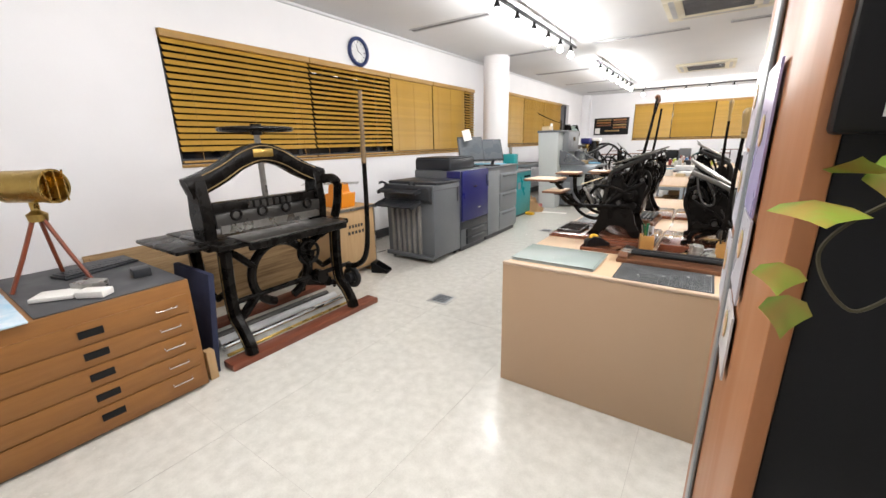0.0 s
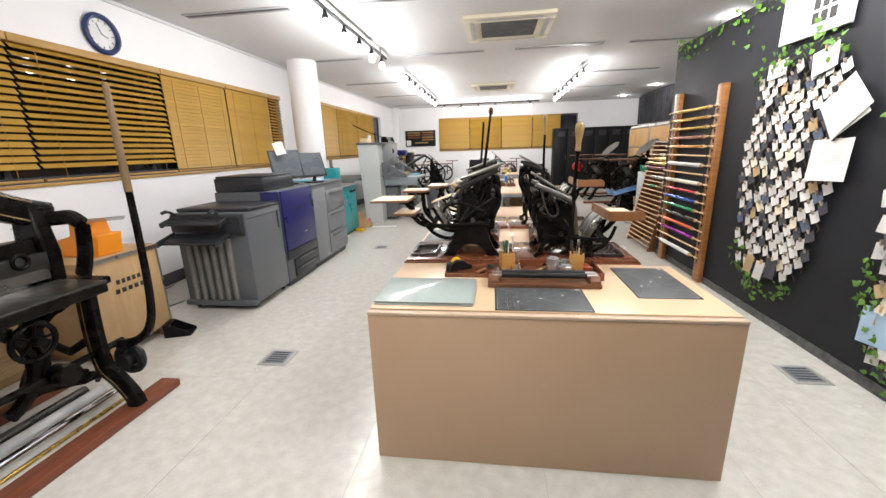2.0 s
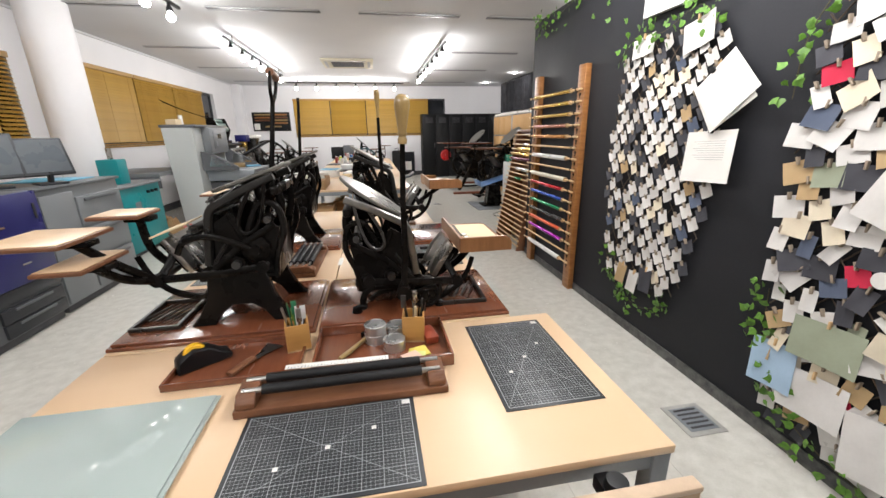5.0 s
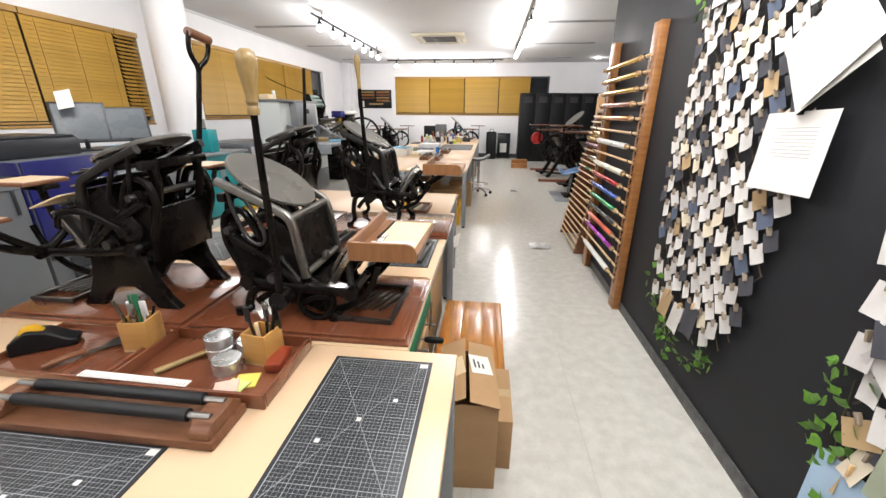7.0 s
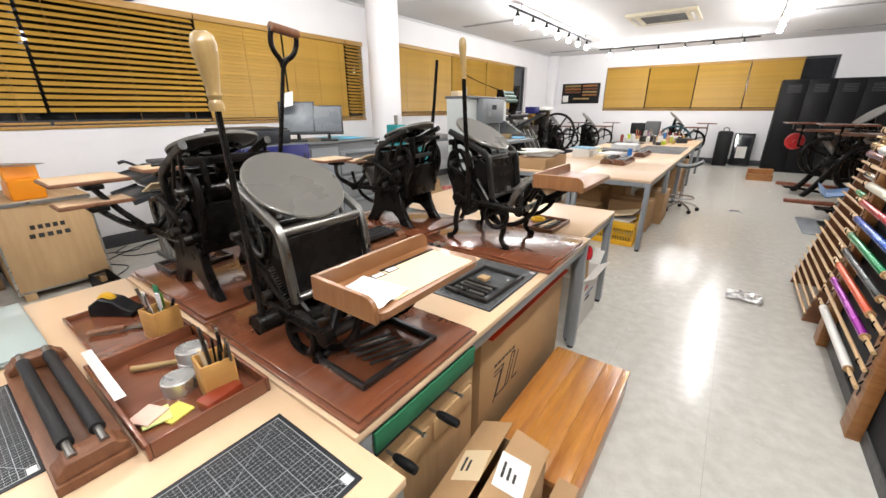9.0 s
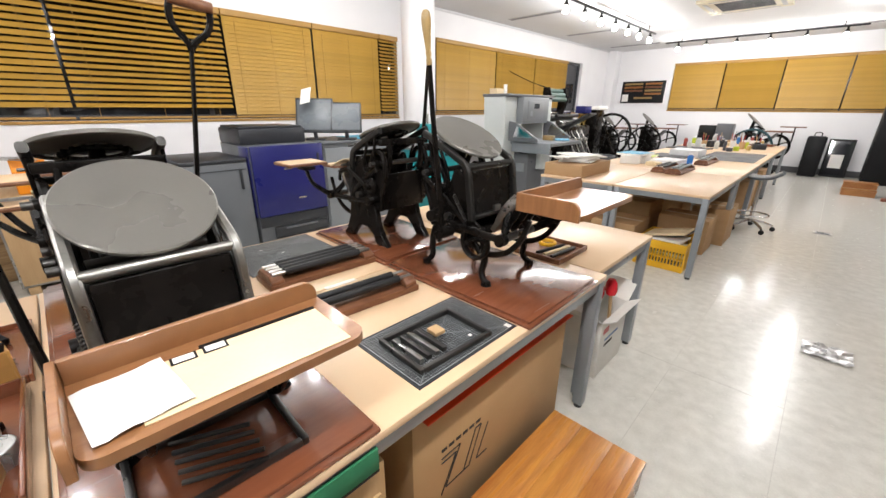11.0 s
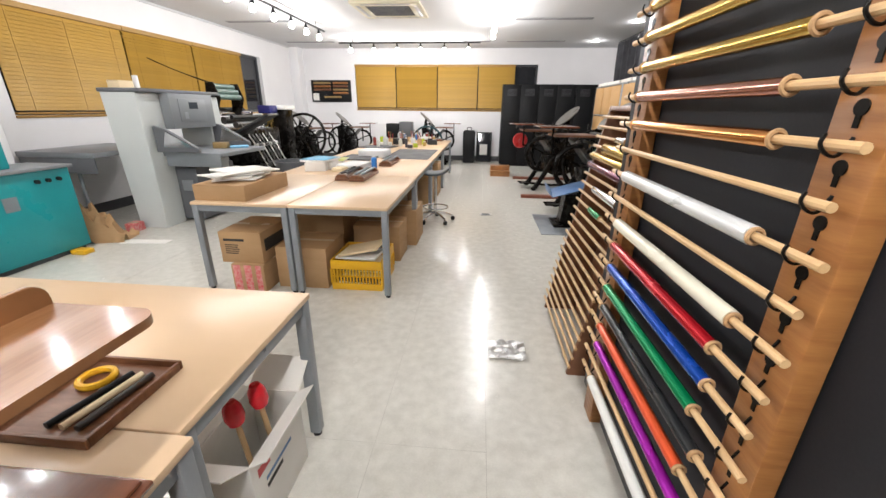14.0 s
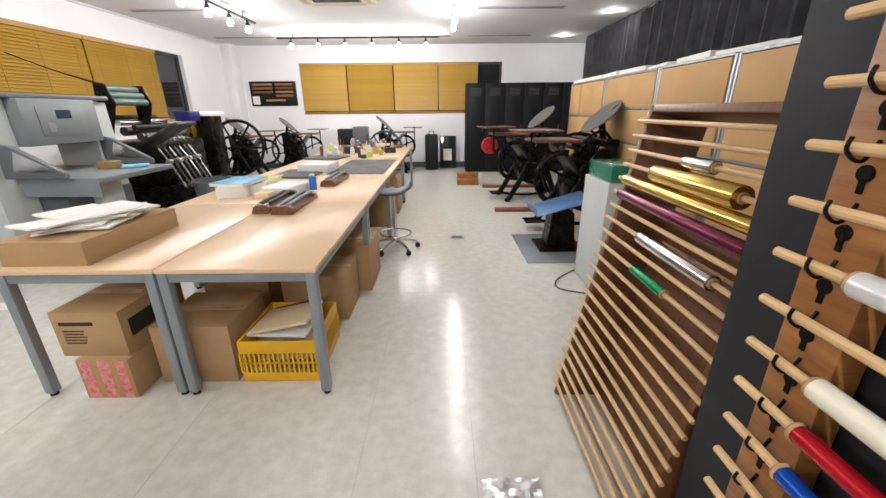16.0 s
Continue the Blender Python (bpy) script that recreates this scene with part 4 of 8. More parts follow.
hand_press("hand_press", pose(-0.452, 4.415, BZ, 0, 0, 180), "black iron table-top platen press with a small feed board", ((-0.06, -0.225), (-0.11, -0.26, 0.97)), "plain", None,
           [(0.2, 0.38, 0.2, 0.42, 0.4), (0.28, 0.42, -0.1, 0.12, 0.36)], 19, pedestal=True)

# ---- foil racks on the partition ----
FOIL = {}
for nm, c, r, me_ in (("gold", (0.72, 0.5, 0.14), 0.22, 1.0), ("copper", (0.75, 0.36, 0.12), 0.2, 1.0), ("rose", (0.6, 0.3, 0.24), 0.22, 1.0), ("silver", (0.7, 0.7, 0.7), 0.16, 1.0),
                      ("white", (0.78, 0.77, 0.74), 0.3, 0.0), ("cream", (0.72, 0.68, 0.55), 0.25, 0.0), ("red", (0.48, 0.008, 0.018), 0.25, 0.5), ("blue", (0.005, 0.07, 0.42), 0.25, 0.5),
                      ("green", (0.0, 0.25, 0.085), 0.25, 0.5), ("black", (0.03, 0.032, 0.035), 0.25, 0.4), ("orange", (0.75, 0.1, 0.03), 0.28, 0.3), ("violet", (0.38, 0.015, 0.4), 0.25, 0.5),
                      ("plum", (0.16, 0.02, 0.06), 0.22, 0.6), ("clear", (0.68, 0.69, 0.69), 0.3, 0.2)):
    FOIL[nm] = mat(nm + "_foil", c, r, metal=me_, second=tuple(v * 0.75 for v in c), scale=8, fine=60, spread=0.06, stretch=(1, 0.3, 1), bump=0.0006)


def foil_roll(x, z, y0, y1, r, key):
    t = thing("foil_roll", key + " hot-stamping foil roll on a rack dowel", "foil roll", group="foil rolls")
    bm = B()
    lathe(bm, [(0.011, 0.0), (r * 0.97, 0.0), (r, 0.003), (r, y1 - y0 - 0.003), (r * 0.97, y1 - y0), (0.011, y1 - y0)], Matrix.Translation((x, y0, z)) @ Matrix.Rotation(radians(-90), 4, "X"), 24)
    part("foil", bm, FOIL[key], t)
    for yy in (y0 - 0.004, y1 + 0.004):
        bm = B()
        ring(bm, Matrix.Translation((x, yy, z)) @ Matrix.Rotation(radians(90), 4, "X"), 0.016, 0.005, seg=16, sub=6)
        part("core", bm, M_CARD, t, "cardboard core")


# upright rack: two broad oak posts with hooks and keyhole plates, seventeen dowels
R1N, R1F, PW = 4.81, 5.735, 0.115
r1 = thing("foil_rack", "oak wall rack with dowels holding coloured foil rolls", "rack")
for y, h in ((R1N, 2.015), (R1F, 2.03)):
    part("post", boxed(1.94, 1.995, y, y + PW, 0, h, 0.005), M_OAK, r1, "varnished oak post")
rows1 = ["gold", "gold", "gold", "rose", "copper", "", "clear", "", "cream", "red", "blue", "green", "black", "orange", "violet", "", "white"]
DX = 1.908
for k, key in enumerate(rows1):
    z = 1.815 - 0.0963 * k
    part("dowel", rodded((DX, R1N - 0.005 + random.uniform(-0.02, 0.02), z), (DX, R1F + PW + 0.02, z), 0.0095, seg=10), M_DOWEL, r1, "pale wooden dowel")
    for y in (R1N + PW * 0.5, R1F + PW * 0.5):
        bm = B()
        bar(bm, [(1.9395, y, z + 0.012), (1.925, y, z - 0.016), (DX, y, z - 0.0165), (DX - 0.016, y, z), (DX - 0.013, y, z + 0.018)], 0.006, 0.006, up=(0, 1, 0), seg=6)
        part("hook", bm, M_IRON, r1, "black iron hook")
        # keyhole plate under the hook
        bm = B()
        mk = Matrix.Translation((1.9395, y + 0.004, z - 0.038)) @ Matrix.Rotation(radians(-90), 4, "Y")
        lathe(bm, [(0, 0), (0.014, 0), (0.0135, 0.0025), (0, 0.0025)], mk, 16)
        box(bm, 1.937, 1.9394, y - 0.001, y + 0.009, z - 0.07, z - 0.038)
        part("key_plate", bm, M_IRON, r1, "black keyhole plate")
    if key:
        foil_roll(DX, z, R1N + PW + 0.02 + random.uniform(0, 0.06), R1F - 0.012, 0.018 if key not in ("clear", "cream", "white") else 0.0215, key)

# leaning rack beyond it
r2 = thing("foil_rack", "dark-brown wooden leaning rack with many dowels and foil rolls", "rack", Matrix.Translation((1.9, 6.1, 0)) @ Matrix.Rotation(radians(10.5), 4, "Y"))
L2, H2 = 0.85, 1.53
for y in (0, L2 - 0.03):
    part("side_board", boxed(0.0, 0.26, y, y + 0.03, 0.0, H2, 0.004), M_WALNUT, r2, "dark-brown side board")
part("top_board", boxed(0.0, 0.26, 0.031, L2 - 0.031, H2 - 0.03, H2, 0.003), M_WALNUT, r2)
part("back_board", boxed(0.225, 0.25, 0.031, L2 - 0.031, 0.05, 0.95, 0.003), M_WALNUT, r2)
part("back_board", boxed(0.2, 0.224, 0.031, L2 - 0.031, 0.98, 1.1, 0.003), M_WALNUT, r2)
for k in range(23):
    z = 1.46 - 0.063 * k
    part("dowel", rodded((-0.012, -0.03, z), (-0.012, L2 + 0.03, z), 0.009, seg=8), M_DOWEL, r2, "pale wooden dowel")
m2 = r2.matrix_basis.copy()
for k, key, ya, yb, r in ((2, "silver", 0.3, 0.45, 0.022), (3, "gold", 0.15, 0.6, 0.036), (4, "gold", 0.05, 0.82, 0.025), (5, "plum", 0.05, 0.82, 0.024), (7, "silver", 0.12, 0.55, 0.026), (9, "green", 0.3, 0.52, 0.018)):
    z = 1.46 - 0.063 * k
    t = thing("foil_roll", key + " hot-stamping foil roll on the leaning rack", "foil roll", m2, "foil rolls")
    bm = B()
    lathe(bm, [(0.0095, 0.0), (r * 0.97, 0.0), (r, 0.003), (r, yb - ya - 0.003), (r * 0.97, yb - ya), (0.0095, yb - ya)], Matrix.Translation((-0.012, ya, z)) @ Matrix.Rotation(radians(-90), 4, "X"), 24)
    part("foil", bm, FOIL[key], t)
    bm = B()
    ring(bm, Matrix.Translation((-0.012, ya - 0.004, z)) @ Matrix.Rotation(radians(90), 4, "X"), 0.014, 0.0045, seg=16, sub=6)
    part("core", bm, M_CARD, t, "cardboard core")

# ---- production printer line ----
fin = thing("printer_finisher", "grey printer finisher with ribbed output bins and top feeder", "printer", Matrix.Translation((-3.29, 3.85, 0)))
part("body", boxed(0, 0.75, 0.0, 0.6, 0.06, 0.965, 0.012), M_PRGREY, fin)
part("top_cover", boxed(-0.01, 0.755, 0.06, 0.6, 0.9655, 1.0, 0.012), M_PRDARK, fin, "dark top cover")
part("cover_seam", boxed(0.7505, 0.753, 0.02, 0.58, 0.9, 0.906), M_PRDARK, fin)
bm = B()
slab(bm, [(-0.07, 0.8), (-0.001, 0.74), (-0.001, 0.955), (-0.05, 0.965), (-0.075, 0.93)], 0.02, 0.73, 0.006)
bmesh.ops.transform(bm, matrix=Matrix(((0, 1, 0, 0), (1, 0, 0, 0), (0, 0, 1, 0), (0, 0, 0, 1))), verts=bm.verts)
bmesh.ops.recalc_face_normals(bm, faces=bm.faces)
part("output_head", bm, M_PRDARK, fin, "dark sloped output head")
for z, ln in ((0.76, 0.2), (0.9, 0.12)):
    bm = B()
    box(bm, 0.04, 0.6, -ln, 0.0, 0.0, 0.018, 0.006, pose(0, -0.06, z, 14, 0, 0))
    box(bm, 0.02, 0.05, -ln * 1.1, 0.0, -0.01, 0.035, 0.005, pose(0, -0.06, z, 14, 0, 0))
    box(bm, 0.59, 0.62, -ln * 1.1, 0.0, -0.01, 0.035, 0.005, pose(0, -0.06, z, 14, 0, 0))
    part("output_tray", bm, M_PRDARK, fin, "dark ribbed output tray")
bm = B()
bar(bm, [(0.08, -0.05, 0.96), (0.06, -0.12, 1.0), (0.05, -0.17, 0.99)], 0.03, 0.02)
bar(bm, [(0.5, -0.04, 0.97), (0.5, -0.1, 1.0), (0.5, -0.14, 0.985)], 0.03, 0.02)
part("paper_stop", bm, M_PRDARK, fin, "dark curved paper stop")
for k in range(6):
    part("rib", boxed(0.1 + 0.085 * k, 0.14 + 0.085 * k, -0.035, -0.0005, 0.1, 0.72, 0.006), mat("warm_grey_rib", (0.26, 0.25, 0.235), 0.45, fine=120), fin, "warm grey vertical rib")
part("lower_lip", boxed(0.0, 0.75, -0.05, -0.0005, 0.05, 0.1, 0.008), M_PRGREY, fin)
part("handle", boxed(0.751, 0.757, 0.52, 0.545, 0.72, 0.9, 0.002), M_PRDARK, fin, "recessed dark handle")
for cx in (0.06, 0.68):
    for cy in (0.05, 0.56):
        part("caster", rodded((cx, cy - 0.015, 0.03), (cx, cy + 0.015, 0.03), 0.03), M_RUBBER, fin)

pr = thing("digital_printer", "blue and grey production printer with a front door", "printer", Matrix.Translation((-3.31, 4.475, 0)))
part("body", boxed(0, 0.76, 0.005, 0.74, 0.06, 1.095, 0.012), M_PRGREY, pr)
part("plinth", boxed(0.03, 0.74, 0.03, 0.71, 0, 0.0595, 0.003), M_BASE, pr)
part("front_door", boxed(0.761, 0.79, 0.01, 0.735, 0.42, 1.095, 0.01), M_PRBLUE, pr, "deep blue front door")
part("side_panel", boxed(0.55, 0.761, -0.012, 0.004, 0.42, 1.09, 0.006), M_PRBLUE, pr, "deep blue side panel")
for z in (0.06, 0.17):
    d = part("paper_drawer", boxed(0.761, 0.785, 0.14, 0.72, z + 0.02, z + 0.125, 0.006), M_PRDARK, pr, "dark paper drawer")
    part("drawer_pull", boxed(0.786, 0.796, 0.25, 0.6, z + 0.095, z + 0.115, 0.004), M_PRGREY, d)
part("lower_housing", boxed(0.761, 0.78, 0.01, 0.735, 0.311, 0.415, 0.006), M_PRDARK, pr)
part("badge", boxed(0.791, 0.793, 0.3, 0.38, 0.86, 0.875), M_CHROME, pr, "small silver badge")
part("badge", boxed(0.791, 0.793, 0.42, 0.5, 0.56, 0.575), M_CHROME, pr, "small silver badge")
part("handle", boxed(0.791, 0.796, 0.66, 0.685, 0.88, 1.0, 0.002), M_PRDARK, pr)
part("scanner", boxed(0.02, 0.6, 0.0, 0.66, 1.0955, 1.245, 0.02), M_PRDARK, pr, "dark flatbed scanner unit")
part("scanner_lid", boxed(0.03, 0.58, 0.02, 0.64, 1.2455, 1.265, 0.01), M_PRDARK, pr)

pu = thing("paper_feed_unit", "mid-grey paper feed cabinet with three drawers", "printer", Matrix.Translation((-3.31, 5.225, 0)))
part("body", boxed(0, 0.75, 0.005, 1.08, 0.06, 1.07, 0.012), M_PRLIGHT, pu)
part("plinth", boxed(0.03, 0.73, 0.03, 1.05, 0, 0.0595, 0.003), M_BASE, pu)
part("worktop", boxed(0.0, 0.78, 0.0, 1.09, 1.071, 1.095, 0.006), M_PRGREY, pu)
for z in (0.1, 0.4, 0.7):
    d = part("drawer", boxed(0.751, 0.775, 0.42, 1.05, z, z + 0.27, 0.008), M_PRLIGHT, pu)
    part("drawer_pull", boxed(0.776, 0.792, 0.5, 0.97, z + 0.22, z + 0.25, 0.006), M_PRGREY, d)
part("door", boxed(0.751, 0.772, 0.02, 0.4, 0.08, 1.03, 0.008), M_PRLIGHT, pu)


def monitor(x, y, z, w, h, turn, tilt, label):
    t = thing("touch_screen", label, "monitor", pose(x, y, z, 0, 0, turn))
    bm = B()
    box(bm, -0.015, 0.02, -w / 2, w / 2, 0, h, 0.006, pose(0.06, 0, 0.08, 0, -tilt, 0))
    part("housing", bm, M_PRDARK, t)
    bm = B()
    box(bm, 0.0205, 0.0225, -w / 2 + 0.02, w / 2 - 0.02, 0.025, h - 0.02, 0, pose(0.06, 0, 0.08, 0, -tilt, 0))
    part("screen", bm, mat("grey_screen_glass", (0.1, 0.115, 0.13), 0.3, fine=20, emit=0.0), t, "grey glass screen")
    bm = B()
    bar(bm, [(0.0, 0, 0.0), (0.03, 0, 0.06), (0.055, 0, 0.12)], 0.06, 0.04)
    box(bm, -0.09, 0.09, -0.1, 0.1, 0.0, 0.02, 0.006)
    part("stand", bm, M_PRDARK, t)


monitor(-2.9, 5.36, 1.0955, 0.4, 0.38, -40, 22, "grey touch screen on the printer")
monitor(-2.68, 5.62, 1.0955, 0.34, 0.34, -38, 24, "grey flat control screen on a foot")
solid("cyan_sheet", boxed(-3.2, -2.7, 5.78, 6.22, 1.0955, 1.103, 0.002), mat("cyan_plastic_sheet", (0.08, 0.42, 0.62), 0.35, fine=40), "cyan plastic sheet lying on the cabinet", "sheet")

solid("paper_note", boxed(-0.1, 0.1, -0.06, 0.06, 0, 0.003), M_PAPER, "white paper note on the touch screen's edge", "paper", m=pose(-2.94, 5.3, 1.555, 20, 50, -40))

# ---- on the island ----
def wood_tray(x0, x1, y0, y1, z, label, h=0.04, rot=0.0, mtl=None):
    cx, cy = (x0 + x1) / 2, (y0 + y1) / 2
    t = thing("wooden_tray", label, "tray", pose(cx, cy, z, 0, 0, rot))
    w, d = (x1 - x0) / 2, (y1 - y0) / 2
    mm = mtl or M_MAHOG
    part("base", boxed(-w + 0.01, w - 0.01, -d + 0.01, d - 0.01, 0.0005, 0.008), mm, t)
    for a, b, c, e in ((-w, w, -d, -d + 0.01), (-w, w, d - 0.01, d), (-w, -w + 0.01, -d + 0.01, d - 0.01), (w - 0.01, w, -d + 0.01, d - 0.01)):
        part("rim", boxed(a, b, c, e, 0.0005, h, 0.003), mm, t)
    return t


wood_tray(-0.53, -0.125, 2.735, 2.99, TT, "mahogany tool tray with a tape dispenser", 0.025)
wood_tray(-0.085, 0.375, 2.7, 2.98, TT, "mahogany tool tray with tins and pencils", 0.045)
Z1 = TT + 0.0085


def pencil_cup(x, y, rot, label, greens):
    t = thing("pencil_cup", label, "pencil cup", pose(x, y, Z1, 0, 0, rot))
    for a, b, c, e in ((-0.04, 0.04, -0.04, -0.034), (-0.04, 0.04, 0.034, 0.04), (-0.04, -0.034, -0.034, 0.034), (0.034, 0.04, -0.034, 0.034)):
        part("side", boxed(a, b, c, e, 0.006, 0.1, 0.001), mat("bamboo", (0.5, 0.27, 0.08), 0.4, second=(0.42, 0.21, 0.06), scale=6, fine=40, stretch=(1, 1, 10)), t)
    part("bottom", boxed(-0.04, 0.04, -0.04, 0.04, 0.0, 0.0059), M_PLY, t)
    cols = [M_GREENCLOTH, M_STEEL, M_PLASTICWHITE, M_BLACKSTAND, M_LEAF] if greens else [M_DARKSTEEL, M_STEEL, M_IRON, M_CREAM, M_DARKSTEEL]
    for k in range(8):
        x0, y0 = random.uniform(-0.025, 0.025), random.uniform(-0.025, 0.025)
        bm = B()
        h = random.uniform(0.12, 0.17)
        rod(bm, (x0 * 0.6, y0 * 0.6, 0.01), (x0 * 1.9, y0 * 1.9, h), random.choice((0.003, 0.004, 0.005)), seg=6)
        if k % 2 == 0:
            box(bm, x0 * 1.9 - 0.009, x0 * 1.9 + 0.009, y0 * 1.9 - 0.003, y0 * 1.9 + 0.003, h - 0.03, h + 0.02, 0.001)
        part("tool" if not greens else "pen", bm, cols[k % 5], t)


pencil_cup(-0.155, 2.92, 12, "square bamboo cup full of pens and green scissors", True)
pencil_cup(0.262, 2.9, -8, "square bamboo cup full of small steel tools", False)


def tin(x, y, z, r, h):
    t = thing("ink_tin", "round aluminium tin with a screw lid", "tin", pose(x, y, z), "aluminium tins")
    bm = B()
    lathe(bm, [(0, 0), (r * 0.96, 0), (r * 0.96, h * 0.5), (0, h * 0.5)], None, 28)
    part("body", bm, M_TINALU, t)
    bm = B()
    lathe(bm, [(0, h * 0.5), (r, h * 0.5), (r, h * 0.96), (r * 0.95, h), (r * 0.88, h), (r * 0.86, h - 0.0015), (r * 0.5, h - 0.0015), (r * 0.48, h - 0.0005), (0, h - 0.0005)], None, 28)
    part("lid", bm, M_TINALU, t, "bright ridged lid")


for a in ((0.12, 2.9, Z1, 0.04, 0.035), (0.12, 2.9, Z1 + 0.0355, 0.04, 0.035), (0.2, 2.93, Z1, 0.04, 0.045), (0.185, 2.835, Z1, 0.04, 0.04)):
    tin(*a)

tp = thing("tape_dispenser", "black desktop tape dispenser with a yellow roll", "tape dispenser", pose(-0.455, 2.87, Z1, 0, 0, 35))
bm = B()
slab(bm, [(-0.08, 0), (0.08, 0), (0.085, 0.02), (0.06, 0.03), (0.02, 0.06), (-0.03, 0.07), (-0.075, 0.04)], -0.03, 0.03, 0.004)
part("body", bm, M_BLACKSTAND, tp)
bm = B()
ring(bm, Matrix.Translation((-0.02, 0, 0.05)) @ Matrix.Rotation(radians(90), 4, "X"), 0.022, 0.012, flat=1.3)
part("tape_roll", bm, M_YELLOW, tp, "yellow tape roll")
sc = thing("putty_knife", "putty knife with a dark wooden handle", "putty knife", pose(-0.29, 2.85, Z1 + 0.008, 0, 0, 60))
bm = B()
bar(bm, [(-0.1, 0, 0.004), (-0.04, 0, 0.006), (0.0, 0, 0.004)], 0.026, 0.014, up=(0, 0, 1))
part("grip", bm, M_WALNUT, sc)
bm = B()
slab(bm, [(0.0, -0.008), (0.04, -0.014), (0.1, -0.035), (0.1, 0.035), (0.04, 0.014), (0.0, 0.008)], 0.0, 0.0015)
bmesh.ops.transform(bm, matrix=Matrix.Rotation(radians(-90), 4, "X"), verts=bm.verts)
part("blade", bm, M_STEEL, sc)
hm = thing("hammer", "small hammer with a yellow handle", "hammer", pose(0.07, 2.83, Z1 + 0.012, 0, 0, -35))
part("handle", rodded((-0.03, -0.08, 0.0), (-0.03, 0.08, 0.0), 0.009, 0.007), M_LINKER, hm)
part("head", boxed(-0.06, 0.0, 0.075, 0.095, -0.01, 0.012, 0.003), M_IRON, hm)
ru = thing("steel_ruler", "white marked steel ruler on the tray's edge", "ruler", pose(0.0, 2.722, TT + 0.0465, 0, 0, -1))
part("strip", boxed(-0.16, 0.16, -0.012, 0.012, 0.0, 0.0015), M_PAPER, ru)
bm = B()
for k in range(31):
    box(bm, -0.15 + 0.01 * k - 0.0006, -0.15 + 0.01 * k + 0.0006, -0.012, -0.002 if k % 5 else 0.003, 0.0015, 0.0019)
part("scale_marks", bm, M_BLACKSTAND, ru)
for k, (dx, dy, r, c) in enumerate(((0.27, 2.79, 15, (0.75, 0.62, 0.12)), (0.255, 2.755, -10, (0.62, 0.68, 0.25)), (0.24, 2.745, 25, (0.75, 0.5, 0.4)))):
    solid("sticky_note", boxed(-0.03, 0.03, -0.03, 0.03, 0, 0.004), mat("sticky_paper", c, 0.7, fine=90), "small coloured sticky note pad", "sticky note", m=pose(dx, dy, Z1 + 0.0005 + 0.0045 * k, 0, 0, r))
rk = thing("brick_eraser", "small red-brown wooden block", "block", pose(0.315, 2.88, Z1, 0, 0, 10))
part("body", boxed(-0.025, 0.025, -0.05, 0.05, 0, 0.03, 0.008), mat("red_stained_wood", (0.25, 0.04, 0.015), 0.4, fine=30), rk)


def roller_stand(x, y, z, L, W, rot, n, label, rollmat=None):
    """A wooden cradle with rubber ink rollers along its length."""
    t = thing("roller_stand", label, "roller stand", pose(x, y, z, 0, 0, rot), "roller stands")
    part("plinth", boxed(-L / 2, L / 2, -W / 2, W / 2, 0.0005, 0.025, 0.004), M_WALNUT, t)
    for s in (-1, 1):
        bm = B()
        pts = [(-W / 2 + 0.005, 0.025), (W / 2 - 0.005, 0.025), (W / 2 - 0.005, 0.042), (W * 0.36, 0.05), (W * 0.3, 0.062), (-W * 0.3, 0.062), (-W * 0.36, 0.05), (-W / 2 + 0.005, 0.042)]
        slab(bm, pts, -0.026, 0.026, 0.003)
        bmesh.ops.transform(bm, matrix=Matrix.Translation((s * (L / 2 - 0.033), 0, 0)) @ Matrix.Rotation(radians(90), 4, "Z"), verts=bm.verts)
        part("end_block", bm, M_WALNUT, t)
    for k in range(n):
        yy = (k - (n - 1) / 2) * (W * 0.8 / n)
        bm = B()
        rod(bm, (-L / 2 + 0.02, yy, 0.062), (L / 2 - 0.02, yy, 0.062), 0.008, seg=10)
        rr = part("spindle", bm, M_STEEL, t)
        part("roller", rodded((-L / 2 + 0.075, yy, 0.062), (L / 2 - 0.075, yy, 0.062), 0.0145, seg=18), rollmat or M_RUBBER, rr, "smooth rubber roller")


roller_stand(0.03, 2.63, TT, 0.6, 0.13, 0, 2, "brown wooden stand with two black rollers")
roller_stand(-0.27, 3.91, TT, 0.5, 0.17, 88, 4, "brown wooden stand with three steel-ended rollers")
roller_stand(0.12, 3.85, TT, 0.5, 0.12, 86, 2, "brown wooden stand with two grey rollers")


# steel chases
def chase(x, y, z, w, d, rot, label, fill):
    t = thing("steel_chase", label, "chase", pose(x, y, z, 0, 0, rot))
    s = 0.014
    for a, b, c, e in ((-w, w, -d, -d + s), (-w, w, d - s, d), (-w, -w + s, -d + s, d - s), (w - s, w, -d + s, d - s)):
        part("frame_bar", boxed(a, b, c, e, 0.0, 0.018, 0.003), M_DARKSTEEL, t, "dark steel bar")
    if fill:
        for k in range(4):
            yy = -d + 0.03 + k * 0.03
            part("furniture", boxed(-w + 0.03, w - 0.04, yy, yy + 0.016, 0.0, 0.016, 0.001), M_DARKSTEEL if k % 2 else M_STEEL, t, "steel spacing bar")
        part("wood_block", boxed(-0.035, 0.01, -0.01, 0.03, 0.017, 0.03, 0.002), M_PLY, t, "small tan wooden block")
    else:
        for k in range(5):
            bm = B()
            a = -0.06 + 0.03 * k
            rod(bm, (a - 0.02, -0.07, 0.012), (a + 0.04, 0.07, 0.016), 0.005, seg=8)
            part("key", bm, M_DARKSTEEL, t, "loose steel rod")


